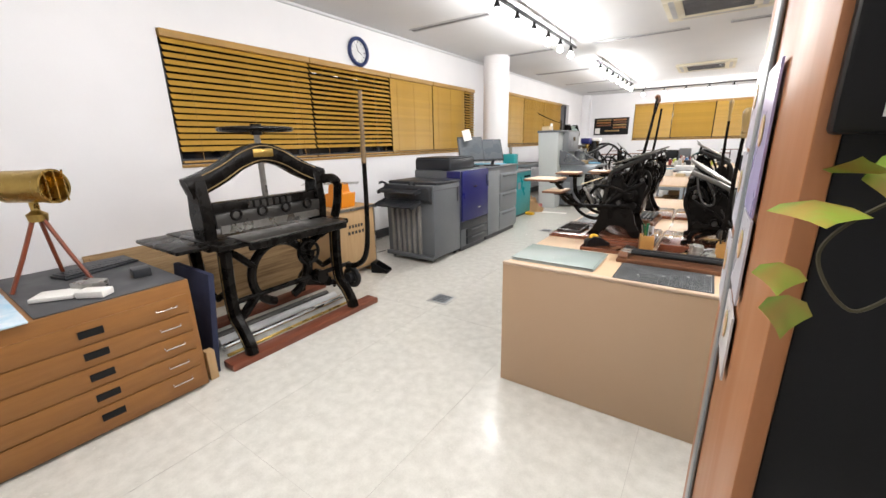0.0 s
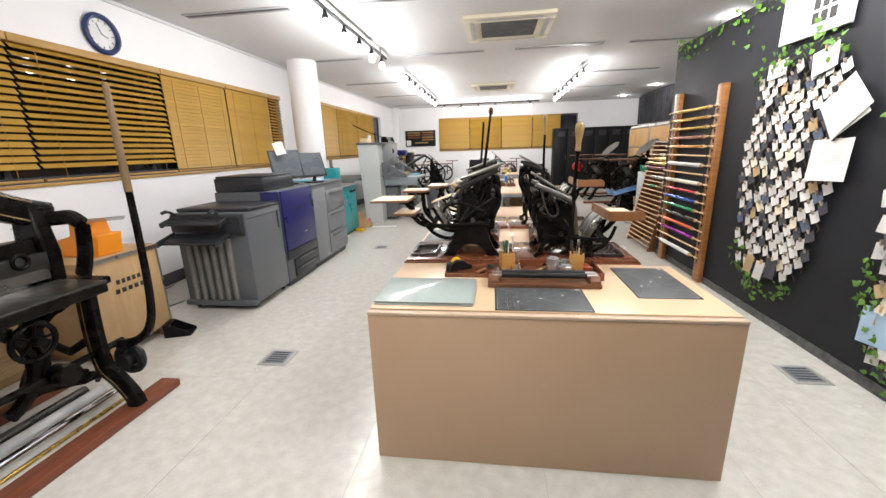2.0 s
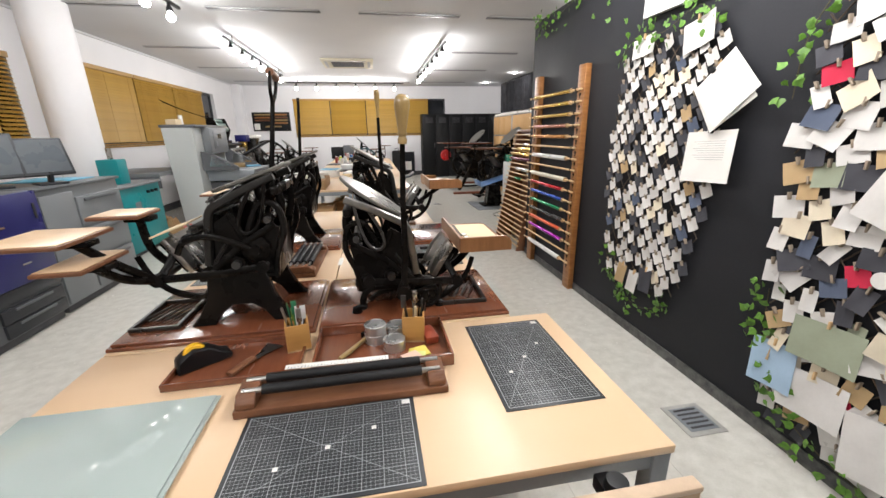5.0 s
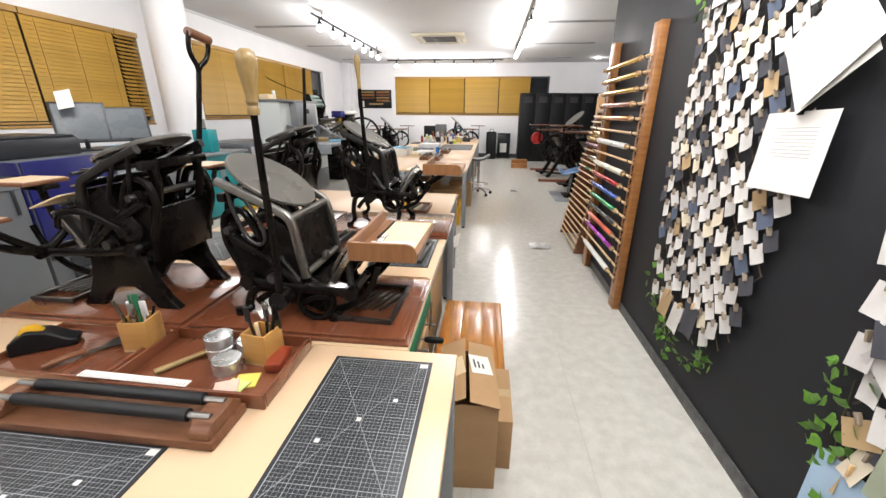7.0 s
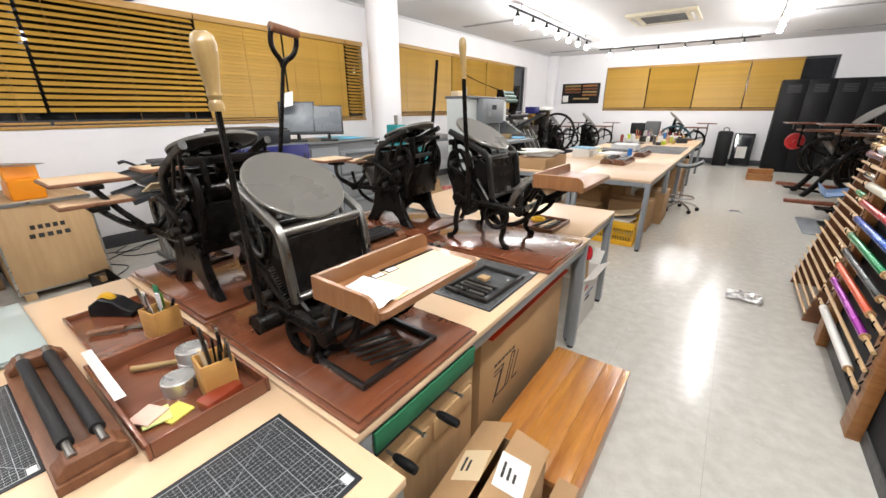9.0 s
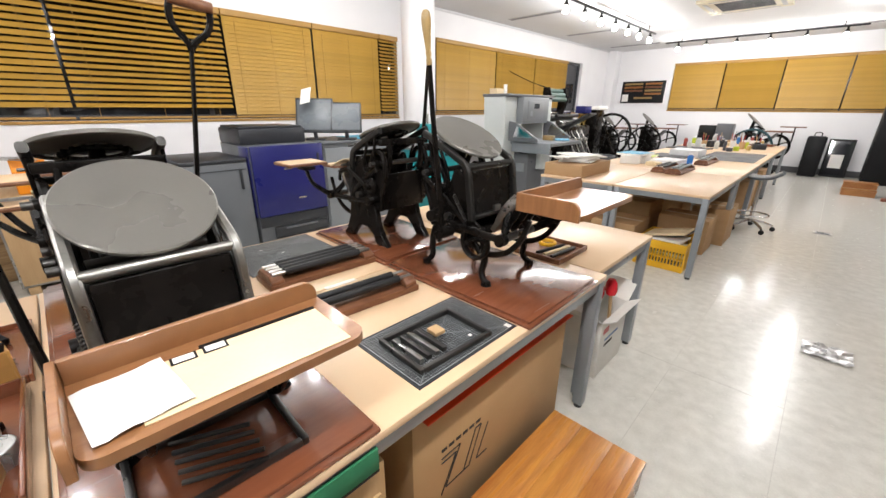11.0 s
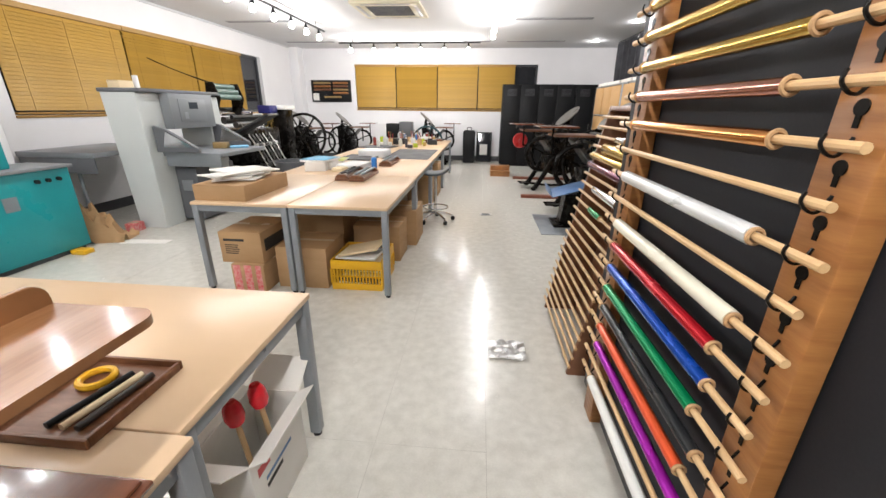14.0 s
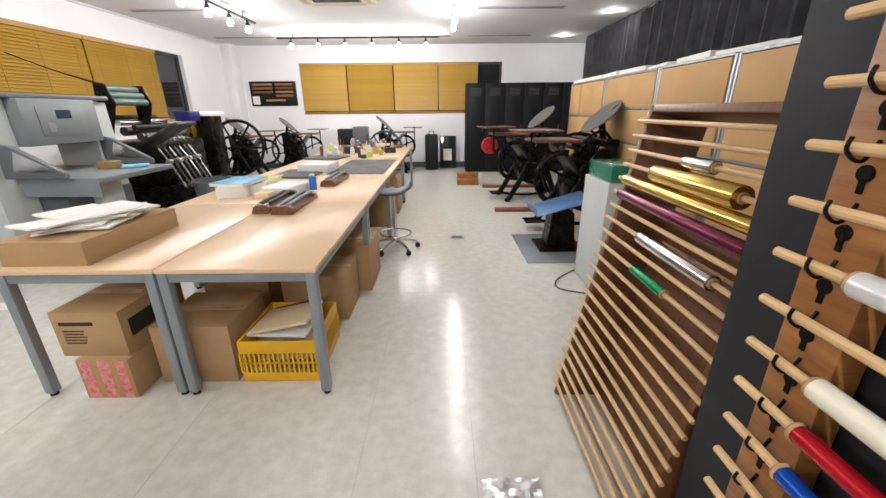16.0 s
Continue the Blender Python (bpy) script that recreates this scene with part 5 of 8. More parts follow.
chase(0.505, 3.89, TT + 0.0038, 0.105, 0.15, -3, "dark steel chase locked up on the cutting mat", True)
chase(0.505, 3.255, BZ, 0.105, 0.15, -2, "dark steel chase with loose tools on the mahogany board", False)
chase(-0.72, 3.25, BZ, 0.09, 0.14, 0, "dark steel chase lying on the mahogany board", False)
TZ = BZ + 0.2625
pp = thing("kraft_sheet", "tan paper sheet lying in the feed tray", "paper", pose(0.61, 3.31, TZ, 0, 0, -2))
part("sheet", boxed(-0.075, 0.075, -0.15, 0.17, 0.0, 0.0015), M_CREAM, pp)
part("edge_strip", boxed(-0.086, -0.077, -0.05, 0.17, 0.0, 0.003), M_BLACKSTAND, pp, "dark strip along the paper")
ps = thing("clear_sleeve", "crumpled clear plastic sleeve in the feed tray", "plastic sleeve", pose(0.6, 3.155, TZ + 0.0016, 0, 0, 6))
sl = B()
gv = [[sl.verts.new((-0.075 + 0.15 * i / 8, -0.06 + 0.12 * k / 8, 0.001 + 0.007 * abs(noise.noise((i * 0.7, k * 0.7, 1.3))))) for k in range(9)] for i in range(9)]
for i in range(8):
    for k in range(8):
        sl.faces.new((gv[i][k], gv[i + 1][k], gv[i + 1][k + 1], gv[i][k + 1]))
part("film", sl, mat("clear_film", (0.75, 0.75, 0.74), 0.15, second=(0.65, 0.65, 0.64), scale=30, fine=80), ps)
for dy in (0.0, 0.05):
    lt = thing("small_label", "small white label with a dark frame on the paper", "label", pose(0.545, 3.235 + dy, TZ + 0.002, 0, 0, -4))
    part("frame", boxed(-0.012, 0.012, -0.02, 0.02, 0, 0.001), M_BLACKSTAND, lt)
    part("face", boxed(-0.009, 0.009, -0.016, 0.016, 0.0011, 0.0018), M_PAPER, lt)
solid("label_strip", boxed(-0.02, 0.12, -0.012, 0.012, 0, 0.002), M_PAPER, "white paper strip by the rollers", "paper strip", m=pose(-0.08, 3.85, TT + 0.0005, 0, 0, 88))
tr = wood_tray(0.2, 0.475, 4.74, 5.04, TT, "small dark tool tray with a yellow tape roll", 0.028, 0, M_WALNUT)
bm = B()
ring(bm, Matrix.Translation((0.29, 4.95, TT + 0.02)), 0.04, 0.009, flat=1.2)
solid("tape_roll", bm, M_YELLOW, "yellow tape roll in the tray", "tape roll")
for k, (mm, a, b) in enumerate(((M_BLACKSTAND, 0.38, 0.55), (M_CREAM, 0.36, 0.57), (M_DARKSTEEL, 0.4, 0.56))):
    solid("hand_tool", rodded((0.33 + 0.04 * k, 4.78, TT + 0.019), (0.37 + 0.03 * k, 4.98, TT + 0.019), 0.009, seg=10), mm, "short tool with a plain handle in the tray", "tool")


# ---- cartons and boxes under the tables ----
def carton(x0, x1, y0, y1, h, label, z=0.0, open_=False, rot=0.0, mtl=None, marks=()):
    cx, cy = (x0 + x1) / 2, (y0 + y1) / 2
    t = thing("carton", label, "cardboard box", pose(cx, cy, z, 0, 0, rot), "cartons")
    w, d = (x1 - x0) / 2, (y1 - y0) / 2
    mm = mtl or M_CARD
    th = 0.006
    for a, b, c, e in ((-w, w, -d, -d + th), (-w, w, d - th, d), (-w, -w + th, -d + th, d - th), (w - th, w, -d + th, d - th)):
        part("side", boxed(a, b, c, e, 0.0, h, 0.0015), mm, t)
    part("bottom", boxed(-w + th, w - th, -d + th, d - th, 0.001, th), mm, t)
    if open_:
        for sgn in (-1, 1):
            part("flap", boxed(-w, w, -0.002, 0.002, 0.0, d * 0.8, 0), mm, t, m=pose(0, sgn * d, h, -sgn * 55, 0, 0))
            part("flap", boxed(-0.002, 0.002, -d, d, 0.0, w * 0.7, 0), mm, t, m=pose(sgn * w, 0, h, 0, sgn * 60, 0))
    elif open_ is False:
        part("lid_flap", boxed(-w, w, -d, -0.002, h + 0.0005, h + th, 0.001), mm, t)
        part("lid_flap", boxed(-w, w, 0.002, d, h + 0.0005, h + th, 0.001), mm, t)
        part("tape", boxed(-w, w, -0.025, 0.025, h + th + 0.0003, h + th + 0.0012), M_TAPE, t, "shiny beige tape")
    for face, u0, u1, z0, z1, m_ in marks:
        if face == "y-":
            part("print", boxed(-w + 2 * w * u0, -w + 2 * w * u1, -d - 0.0012, -d - 0.0002, h * z0, h * z1), m_, t, "printed bar")
        else:
            part("print", boxed(w + 0.0002, w + 0.0012, -d + 2 * d * u0, -d + 2 * d * u1, h * z0, h * z1), m_, t, "printed bar")
    return t


INK = mat("black_print", (0.03, 0.028, 0.025), 0.7, fine=60)
bars = [("y-", 0.1, 0.6, 0.72, 0.8, INK)] + [("y-", 0.12, 0.12 + 0.3 + 0.02 * (k % 3), 0.3 + 0.07 * k, 0.33 + 0.07 * k, INK) for k in range(5)]
carton(-0.78, -0.42, 6.97, 7.47, 0.26, "brown carton with black printing stacked on another", 0.247, marks=bars + [("x+", 0.1, 0.9, 0.35, 0.75, INK)])
M_REDBAND = mat("red_white_tape", (0.6, 0.03, 0.04), 0.4, second=(0.7, 0.6, 0.55), scale=30, mix=0.3, fine=80)
carton(-0.69, -0.41, 6.93, 7.33, 0.24, "tan carton with red and white tape bands", 0.0, marks=[("y-", 0.05, 0.28, 0, 1, M_REDBAND), ("y-", 0.4, 0.62, 0, 1, M_REDBAND), ("y-", 0.75, 0.92, 0, 1, M_REDBAND)])
carton(-0.36, 0.08, 7.06, 7.5, 0.36, "plain brown carton behind the table legs")
carton(-0.5, -0.02, 7.8, 8.3, 0.45, "plain brown carton under the table")
carton(0.1, 0.57, 7.75, 8.15, 0.36, "open brown carton at the table's edge", open_=False)
carton(0.3, 0.66, 8.25, 8.75, 0.4, "open-topped brown carton under the table", open_=False)
carton(0.2, 0.6, 10.2, 10.7, 0.45, "brown carton under the far tables")
carton(0.2, 0.62, 10.9, 11.4, 0.55, "brown carton under the far tables")
carton(-0.5, 0.0, 9.2, 9.7, 0.5, "brown carton in the shade under the tables")
# yellow crate with magazines
cr = thing("yellow_crate", "yellow slotted plastic crate full of papers", "crate", pose(0.335, 7.295, 0))
for a, b, c, e in ((-0.22, 0.22, -0.24, -0.228), (-0.22, 0.22, 0.228, 0.24), (-0.22, -0.208, -0.228, 0.228), (0.208, 0.22, -0.228, 0.228)):
    lng = abs(b - a) > abs(e - c)
    part("bottom_band", boxed(a, b, c, e, 0.0, 0.06, 0.003), M_YELLOW, cr)
    part("top_band", boxed(a, b, c, e, 0.19, 0.27, 0.003), M_YELLOW, cr)
    bm = B()
    n = 16
    for k in range(n + 1):
        q = k / n
        if lng:
            x = a + (b - a) * q
            box(bm, x - 0.006, x + 0.006, c, e, 0.06, 0.19)
        else:
            y = c + (e - c) * q
            box(bm, a, b, y - 0.006, y + 0.006, 0.06, 0.19)
    if lng:
        box(bm, a, b, c, e, 0.12, 0.13)
    else:
        box(bm, a, b, c, e, 0.12, 0.13)
    tagged(part("slotted_side", bm, M_YELLOW, cr), kind="stuff")
part("floor", boxed(-0.208, 0.208, -0.228, 0.228, 0.004, 0.012), M_YELLOW, cr)
bm = B()
bar(bm, [(-0.226, -0.15, 0.25), (-0.24, -0.1, 0.2), (-0.24, 0.1, 0.2), (-0.226, 0.15, 0.25)], 0.008, 0.008)
part("wire_handle", bm, M_DARKSTEEL, cr)
for k in range(9):
    mm = (M_PAPER, M_GREYFELT, M_CREAM)[k % 3]
    solid("magazine", boxed(-0.18, 0.18, -0.13, 0.13, 0, 0.02, 0.002), mm, "worn magazine stacked in the yellow crate", "magazine", group="magazines in the crate",
          m=pose(0.335 + random.uniform(-0.015, 0.015), 7.295 + random.uniform(-0.06, 0.06), 0.013 + 0.03 * k + (0.06 if k > 5 else 0), random.uniform(-3, 3), random.uniform(-3, 3) if k < 7 else -14, random.uniform(-6, 6)))

# at the island's side: bench, cartons, drawer chest, red hammers
bn = thing("wooden_bench", "low varnished pine step bench beside the table", "bench", Matrix.Translation((0.66, 3.64, 0)))
PINE = mat("varnished_pine", (0.55, 0.25, 0.055), 0.3, second=(0.3, 0.1, 0.018), scale=2.2, mix=0.6, fine=12, stretch=(14, 1.2, 1), coat=0.3, pieces=0.12)
for x0, x1 in ((0, 0.1295), (0.13, 0.2645), (0.265, 0.3525), (0.353, 0.39)):
    part("plank", boxed(x0, x1, 0, 0.85, 0.14, 0.165, 0.0012), PINE, bn)
part("front_board", boxed(0.364, 0.386, 0.002, 0.848, 0.012, 0.1395, 0.002), PINE, bn)
for y in (0.02, 0.805):
    part("side_board", boxed(0.02, 0.36, y, y + 0.025, 0, 0.1395, 0.003), M_OAK, bn)
part("stretcher", boxed(0.16, 0.18, 0.046, 0.804, 0.03, 0.1, 0.003), M_OAK, bn)
lc = carton(0.16, 0.61, 3.69, 4.6, 0.595, "long tan carton under the table with a line-drawn mark", 0.0, mtl=mat("tan_carton_board", (0.5, 0.32, 0.155), 0.75, second=(0.44, 0.275, 0.13), scale=3, mix=0.3, fine=60))
# outlined mark and print lines on its side
for ya, za, yb, zb in ((0.12, 0.38, 0.21, 0.38), (0.21, 0.38, 0.14, 0.24), (0.14, 0.24, 0.23, 0.24), (0.12, 0.36, 0.19, 0.36), (0.19, 0.36, 0.12, 0.22), (0.23, 0.24, 0.29, 0.39), (0.26, 0.24, 0.32, 0.39), (0.29, 0.39, 0.32, 0.39), (0.23, 0.24, 0.26, 0.24), (0.3, 0.24, 0.36, 0.24), (0.3, 0.24, 0.36, 0.37)):
    part("print_line", rodded((0.2258, ya - 0.455, za), (0.2258, yb - 0.455, zb), 0.0025, seg=5), INK, lc, "printed outline")
for k in range(6):
    part("print_line", boxed(0.2252, 0.226, -0.335 + 0.034 * k, -0.31 + 0.034 * k, 0.405, 0.418), INK, lc)
solid("orange_sheet", boxed(0.2, 0.645, 3.72, 4.58, 0.6035, 0.6075), M_REDSHEET, "flat red-orange plastic sheet on the long carton", "sheet")
cf = carton(0.75, 0.98, 3.14, 3.5, 0.42, "brown carton with half-raised flaps and yellow and white labels", 0.0, None, 4, marks=[("x+", 0.15, 0.7, 0.5, 0.55, INK), ("x+", 0.15, 0.6, 0.38, 0.43, INK)])
MC = cf.matrix_basis.copy()
for sx, ang, lm, lab, n in ((-1, 24, M_CREAM, "yellow handwritten paper label on the carton's flap", 2), (1, 15, M_PAPER, "white handwritten paper label on the carton's flap", 3)):
    fm = pose(sx * 0.118, 0, 0.422, 0, -ang if sx < 0 else ang, 0)
    fl = part("lid_flap", boxed(0.0 if sx < 0 else -0.118, 0.118 if sx < 0 else 0.0, -0.2, 0.2, 0.0, 0.004, 0.001), M_CARD, cf, "half-raised flap", m=fm)
    lb = thing("paper_label", lab, "label", MC @ fm @ pose(-sx * 0.068, 0.02 + 0.02 * sx, 0.0045, 0, 0, 8))
    part("sheet", boxed(-0.046, 0.046, -0.06, 0.06, 0, 0.001), lm, lb)
    for k in range(n):
        part("written_line", boxed(-0.03 + 0.018 * k, -0.022 + 0.018 * k, -0.025, 0.03 - 0.012 * k, 0.0011, 0.0016), INK, lb)
carton(0.99, 1.06, 3.25, 3.6, 0.25, "small tan carton beside the open one", 0.0)
ch = thing("drawer_chest", "small wooden type chest lined with green felt", "chest", Matrix.Translation((0.235, 3.06, 0)))
part("body", boxed(0, 0.42, 0, 0.5, 0.04, 0.62, 0.004), M_PLY, ch)
part("felt", boxed(0.434, 0.444, 0.005, 0.47, 0.635, 0.7, 0.003), M_GREENCLOTH, ch, "green felt lining hanging over the front")
part("dark_edge", boxed(0.434, 0.443, 0.005, 0.47, 0.626, 0.6345, 0.001), M_BLACKSTAND, ch)
for y, z, kind_ in ((0.06, 0.585, 1), (0.15, 0.6, 0), (0.25, 0.585, 1), (0.34, 0.6, 0)):
    bm = B()
    rod(bm, (0.42, y, z), (0.475, y, z), 0.005, seg=8)
    rod(bm, (0.475, y, z), (0.482, y, z), 0.008, seg=8)
    hd = part("screw_rod", bm, M_STEEL, ch, "steel screw rod")
    if kind_:
        bm = B()
        lathe(bm, [(0, 0.0), (0.009, 0.0), (0.013, 0.012), (0.014, 0.05), (0.012, 0.075), (0, 0.08)], pose(0.45, y, z, 0, 90, 0), 14)
        part("grip", bm, M_BLACKSTAND, hd, "turned black grip")
for k, (y0, y1) in enumerate(((0.02, 0.24), (0.26, 0.48))):
    part("drawer_front", boxed(0.4205, 0.43, y0, y1, 0.45, 0.53, 0.003), M_PLY, ch)
wb = carton(0.4, 0.62, 5.03, 5.4, 0.36, "white open carton with printed blue marks", 0.0, True, 0, M_PAPER, marks=[("x+", 0.2, 0.5, 0.5, 0.55, INK), ("x+", 0.2, 0.7, 0.6, 0.64, M_BLUEPLASTIC), ("x+", 0.1, 0.3, 0.75, 0.85, M_RED)])
for k, (x, y) in enumerate(((0.565, 5.15), (0.6, 5.24))):
    hh = thing("red_mallet", "red plastic mallet standing in the white carton", "mallet", pose(x, y, 0.01, 4, -3, 0))
    part("handle", rodded((0, 0, 0), (0, 0, 0.46), 0.01), M_PLY, hh)
    bm = B()
    lathe(bm, [(0, 0.45), (0.026, 0.452), (0.034, 0.48), (0.03, 0.52), (0.018, 0.545), (0, 0.548)], None, 16)
    part("head", bm, M_REDPLASTIC, hh)

# ---- on the long island ----
carton(-0.93, -0.5, 6.99, 7.7, 0.12, "shallow open carton full of paper offcuts", TL + 0.0005, False)
for k in range(16):
    solid("printed_sheet", boxed(-0.1, 0.1, -0.15, 0.15, 0, 0.012, 0.001), M_PAPER, "loose bundle of white printed paper", "paper", group="paper sheets",
          m=pose(random.uniform(-0.8, -0.63), random.uniform(7.16, 7.55), TL + 0.13 + 0.004 * k, random.uniform(-5, 5), random.uniform(-5, 5), random.uniform(0, 180)))
GREYROLL = mat("grey_blue_rubber", (0.2, 0.24, 0.27), 0.35, second=(0.16, 0.19, 0.22), fine=100)
roller_stand(0.09, 8.28, TL, 0.62, 0.16, 90, 2, "brown wooden stand with two grey-blue rollers", GREYROLL)
roller_stand(-0.08, 8.32, TL, 0.62, 0.14, 90, 2, "brown wooden stand with two dark rollers")
roller_stand(0.12, 9.4, TL, 0.62, 0.16, 90, 2, "brown wooden stand with two grey-blue rollers", GREYROLL)
for k, (x, y, w, d, h, mm, lab, cat_) in enumerate((
        (-0.62, 8.75, 0.12, 0.2, 0.1, M_PAPER, "stack of white cards on the table", "paper"), (-0.55, 8.85, 0.1, 0.16, 0.09, M_PAPER, "stack of white cards on the table", "paper"),
        (-0.3, 8.6, 0.07, 0.07, 0.05, M_CREAM, "small tan carton on the table", "box"), (-0.2, 8.85, 0.14, 0.2, 0.07, M_PLASTICWHITE, "translucent white plastic tub on the table", "tub"),
        (-0.3, 10.2, 0.2, 0.2, 0.1, M_PLASTICWHITE, "white plastic tub with tools", "tub"), (-0.6, 11.6, 0.3, 0.25, 0.02, M_GREYFELT, "grey flat binder on the table", "binder"),
        (-0.45, 9.9, 0.25, 0.3, 0.02, M_GREYFELT, "dark flat folder on the table", "folder"))):
    solid("card_block" if cat_ == "paper" else cat_, boxed(-w, w, -d, d, 0.0005, h, 0.004), mm, lab, cat_, m=pose(x, y, TL, 0, 0, random.uniform(-12, 12)))
M_BOOKBLUE = mat("blue_book_cover", (0.03, 0.3, 0.5), 0.4, fine=60)
M_BOOKYEL = mat("lime_book_cover", (0.5, 0.55, 0.12), 0.4, fine=60)
for x, y, z, mm, lab in ((-0.6, 8.78, TL + 0.101, M_BOOKBLUE, "blue-covered pad on the card stacks"), (-0.7, 9.5, TL + 0.0005, M_BOOKYEL, "lime-covered pad on the table")):
    bk = thing("pad", lab, "book", pose(x, y, z, 0, 0, random.uniform(-8, 8)))
    part("page_block", boxed(-0.16, 0.16, -0.2, 0.2, 0, 0.025, 0.001), M_PAPER, bk)
    part("cover", boxed(-0.162, 0.162, -0.202, 0.202, 0.0255, 0.029, 0.001), mm, bk)


def jar(x, y, r, h, c, lab):
    t = thing("jar", lab, "jar", pose(x, y, TL), "jars and bottles")
    bm = B()
    lathe(bm, [(0, 0.0005), (r, 0.0005), (r, h * 0.8), (r * 0.6, h * 0.88), (r * 0.6, h * 0.9), (0, h * 0.9)], None, 16)
    part("body", bm, mat("jar_" + "paint", c, 0.35, fine=50), t)
    bm = B()
    lathe(bm, [(0, h * 0.901), (r * 0.7, h * 0.901), (r * 0.7, h), (0, h)], None, 16)
    part("lid", bm, M_PLASTICWHITE, t)


rj = random.Random(5)
pal = [(0.05, 0.2, 0.5), (0.5, 0.5, 0.5), (0.5, 0.35, 0.12), (0.6, 0.6, 0.55), (0.3, 0.05, 0.04), (0.5, 0.6, 0.05), (0.05, 0.05, 0.06), (0.65, 0.65, 0.62)]
jar(0.02, 8.95, 0.035, 0.15, (0.03, 0.18, 0.55), "blue plastic bottle on the table")
for k in range(26):
    x, y = rj.uniform(-0.75, 0.35), rj.uniform(11.4, 13.4)
    jar(x, y, rj.uniform(0.025, 0.05), rj.uniform(0.07, 0.2), pal[k % 8], "small bottle or jar among the far clutter")
for k in range(14):
    x, y = rj.uniform(-0.7, 0.4), rj.uniform(11.5, 13.4)
    bm = B()
    w, d, h = rj.uniform(0.04, 0.12), rj.uniform(0.04, 0.14), rj.uniform(0.03, 0.12)
    box(bm, -w, w, -d, d, 0.0005, h, 0.004)
    solid("small_box", bm, (M_CARD, M_PAPER, M_MAHOG, M_PRDARK, M_CREAM)[k % 5], "small box among the clutter on the far table", "box", m=pose(x, y, TL, 0, 0, rj.uniform(0, 90)))
for k in range(5):
    t = thing("brush_pot", "pot of brushes and tools on the far table", "brush pot", pose(-0.5 + 0.2 * k, 12.2 + 0.2 * (k % 3), TL))
    bm = B()
    lathe(bm, [(0, 0.0005), (0.045, 0.0005), (0.05, 0.12), (0.044, 0.12), (0.04, 0.01), (0, 0.01)], None, 16)
    part("pot", bm, (M_PLY, M_BLACKSTAND, M_PLASTICWHITE)[k % 3], t)
    for j in range(6):
        a = rj.uniform(0, 6.28)
        part("brush", rodded((0.015 * math.cos(a), 0.015 * math.sin(a), 0.015), (0.05 * math.cos(a), 0.05 * math.sin(a), rj.uniform(0.2, 0.3)), 0.005, seg=6), (M_PLY, M_RED, M_BLACKSTAND)[j % 3], t)

# saddle stool
st = thing("saddle_stool", "grey saddle stool on a chromed five-star base", "stool", pose(0.76, 9.3, 0))
bm = B()
bar(bm, [(-0.2, 0, 0.7), (-0.1, 0, 0.665), (0.0, 0, 0.66), (0.1, 0, 0.68), (0.19, 0, 0.74)], 0.05, 0.3, up=(0, 1, 0), n=6, seg=14)
part("seat", bm, mat("grey_leatherette", (0.07, 0.08, 0.09), 0.4, second=(0.06, 0.068, 0.076), fine=160, bump=0.0004), st)
part("gas_lift", rodded((0, 0, 0.1), (0, 0, 0.64), 0.022), M_CHROME, st)
bm = B()
ring(bm, Matrix.Translation((0, 0, 0.2)), 0.17, 0.009)
part("foot_ring", bm, M_CHROME, st)
for k in range(5):
    a = radians(72 * k + 20)
    bm = B()
    bar(bm, [(0.02 * math.cos(a), 0.02 * math.sin(a), 0.12), (0.14 * math.cos(a), 0.14 * math.sin(a), 0.1), (0.24 * math.cos(a), 0.24 * math.sin(a), 0.065)], 0.03, 0.02)
    lg = part("base_arm", bm, M_CHROME, st)
    bm = B()
    c = V(0.25 * math.cos(a), 0.25 * math.sin(a), 0.028)
    rod(bm, c + V(0, -0.02, 0), c + V(0, 0.02, 0), 0.028, seg=14)
    part("caster", bm, M_RUBBER, lg, "black caster")

# ---- guillotine on the window side ----
gp = thing("paper_guillotine", "antique black cast-iron lever paper guillotine on wooden rails", "guillotine", Matrix.Translation((-2.42, 1.38, 0.05)))
# local: x into the room, y along the wall (0 .. 1.0), z up
GM = M_IRON
M_GOLDLINE = mat("faded_gilt_line", (0.3, 0.2, 0.08), 0.45, metal=0.3, fine=60)
for y in (0.0, 0.95):
    # splayed front and rear legs
    for s in (0, 1):
        x0 = 0.03 - 0.72 * s
        sg = -1 if s == 0 else 1
        bm = B()
        bar(bm, [(x0 - 0.02 * sg, y, 0.0), (x0 - 0.005 * sg, y, 0.06), (x0 + 0.06 * sg, y, 0.16), (x0 + 0.135 * sg, y, 0.25), (x0 + 0.15 * sg, y, 0.45), (x0 + 0.13 * sg, y, 0.73)], 0.11, 0.075, up=(0, 1, 0))
        part("leg", bm, GM, gp)
        bm = B()
        bar(bm, [(x0 - 0.005 * sg, y - 0.0375, 0.06), (x0 + 0.06 * sg, y - 0.0375, 0.16), (x0 + 0.135 * sg, y - 0.0375, 0.25), (x0 + 0.15 * sg, y - 0.0375, 0.45), (x0 + 0.13 * sg, y - 0.0375, 0.7)], 0.006, 0.004, up=(0, 1, 0))
        part("gilt_line", bm, M_GOLDLINE, gp, "faded gilt lining")
    bm = B()
    bar(bm, [(-0.16, y, 0.42), (-0.3, y, 0.34), (-0.34, y, 0.34), (-0.54, y, 0.42)], 0.05, 0.03, up=(0, 1, 0))
    part("leg_brace", bm, GM, gp)
    # uprights that carry the arch
    bm = B()
    slab(bm, [(-0.4, 0.7), (-0.24, 0.7), (-0.22, 0.95), (-0.26, 1.2), (-0.38, 1.2), (-0.42, 0.95)], y - 0.04, y + 0.04, 0.01)
    part("upright", bm, GM, gp)
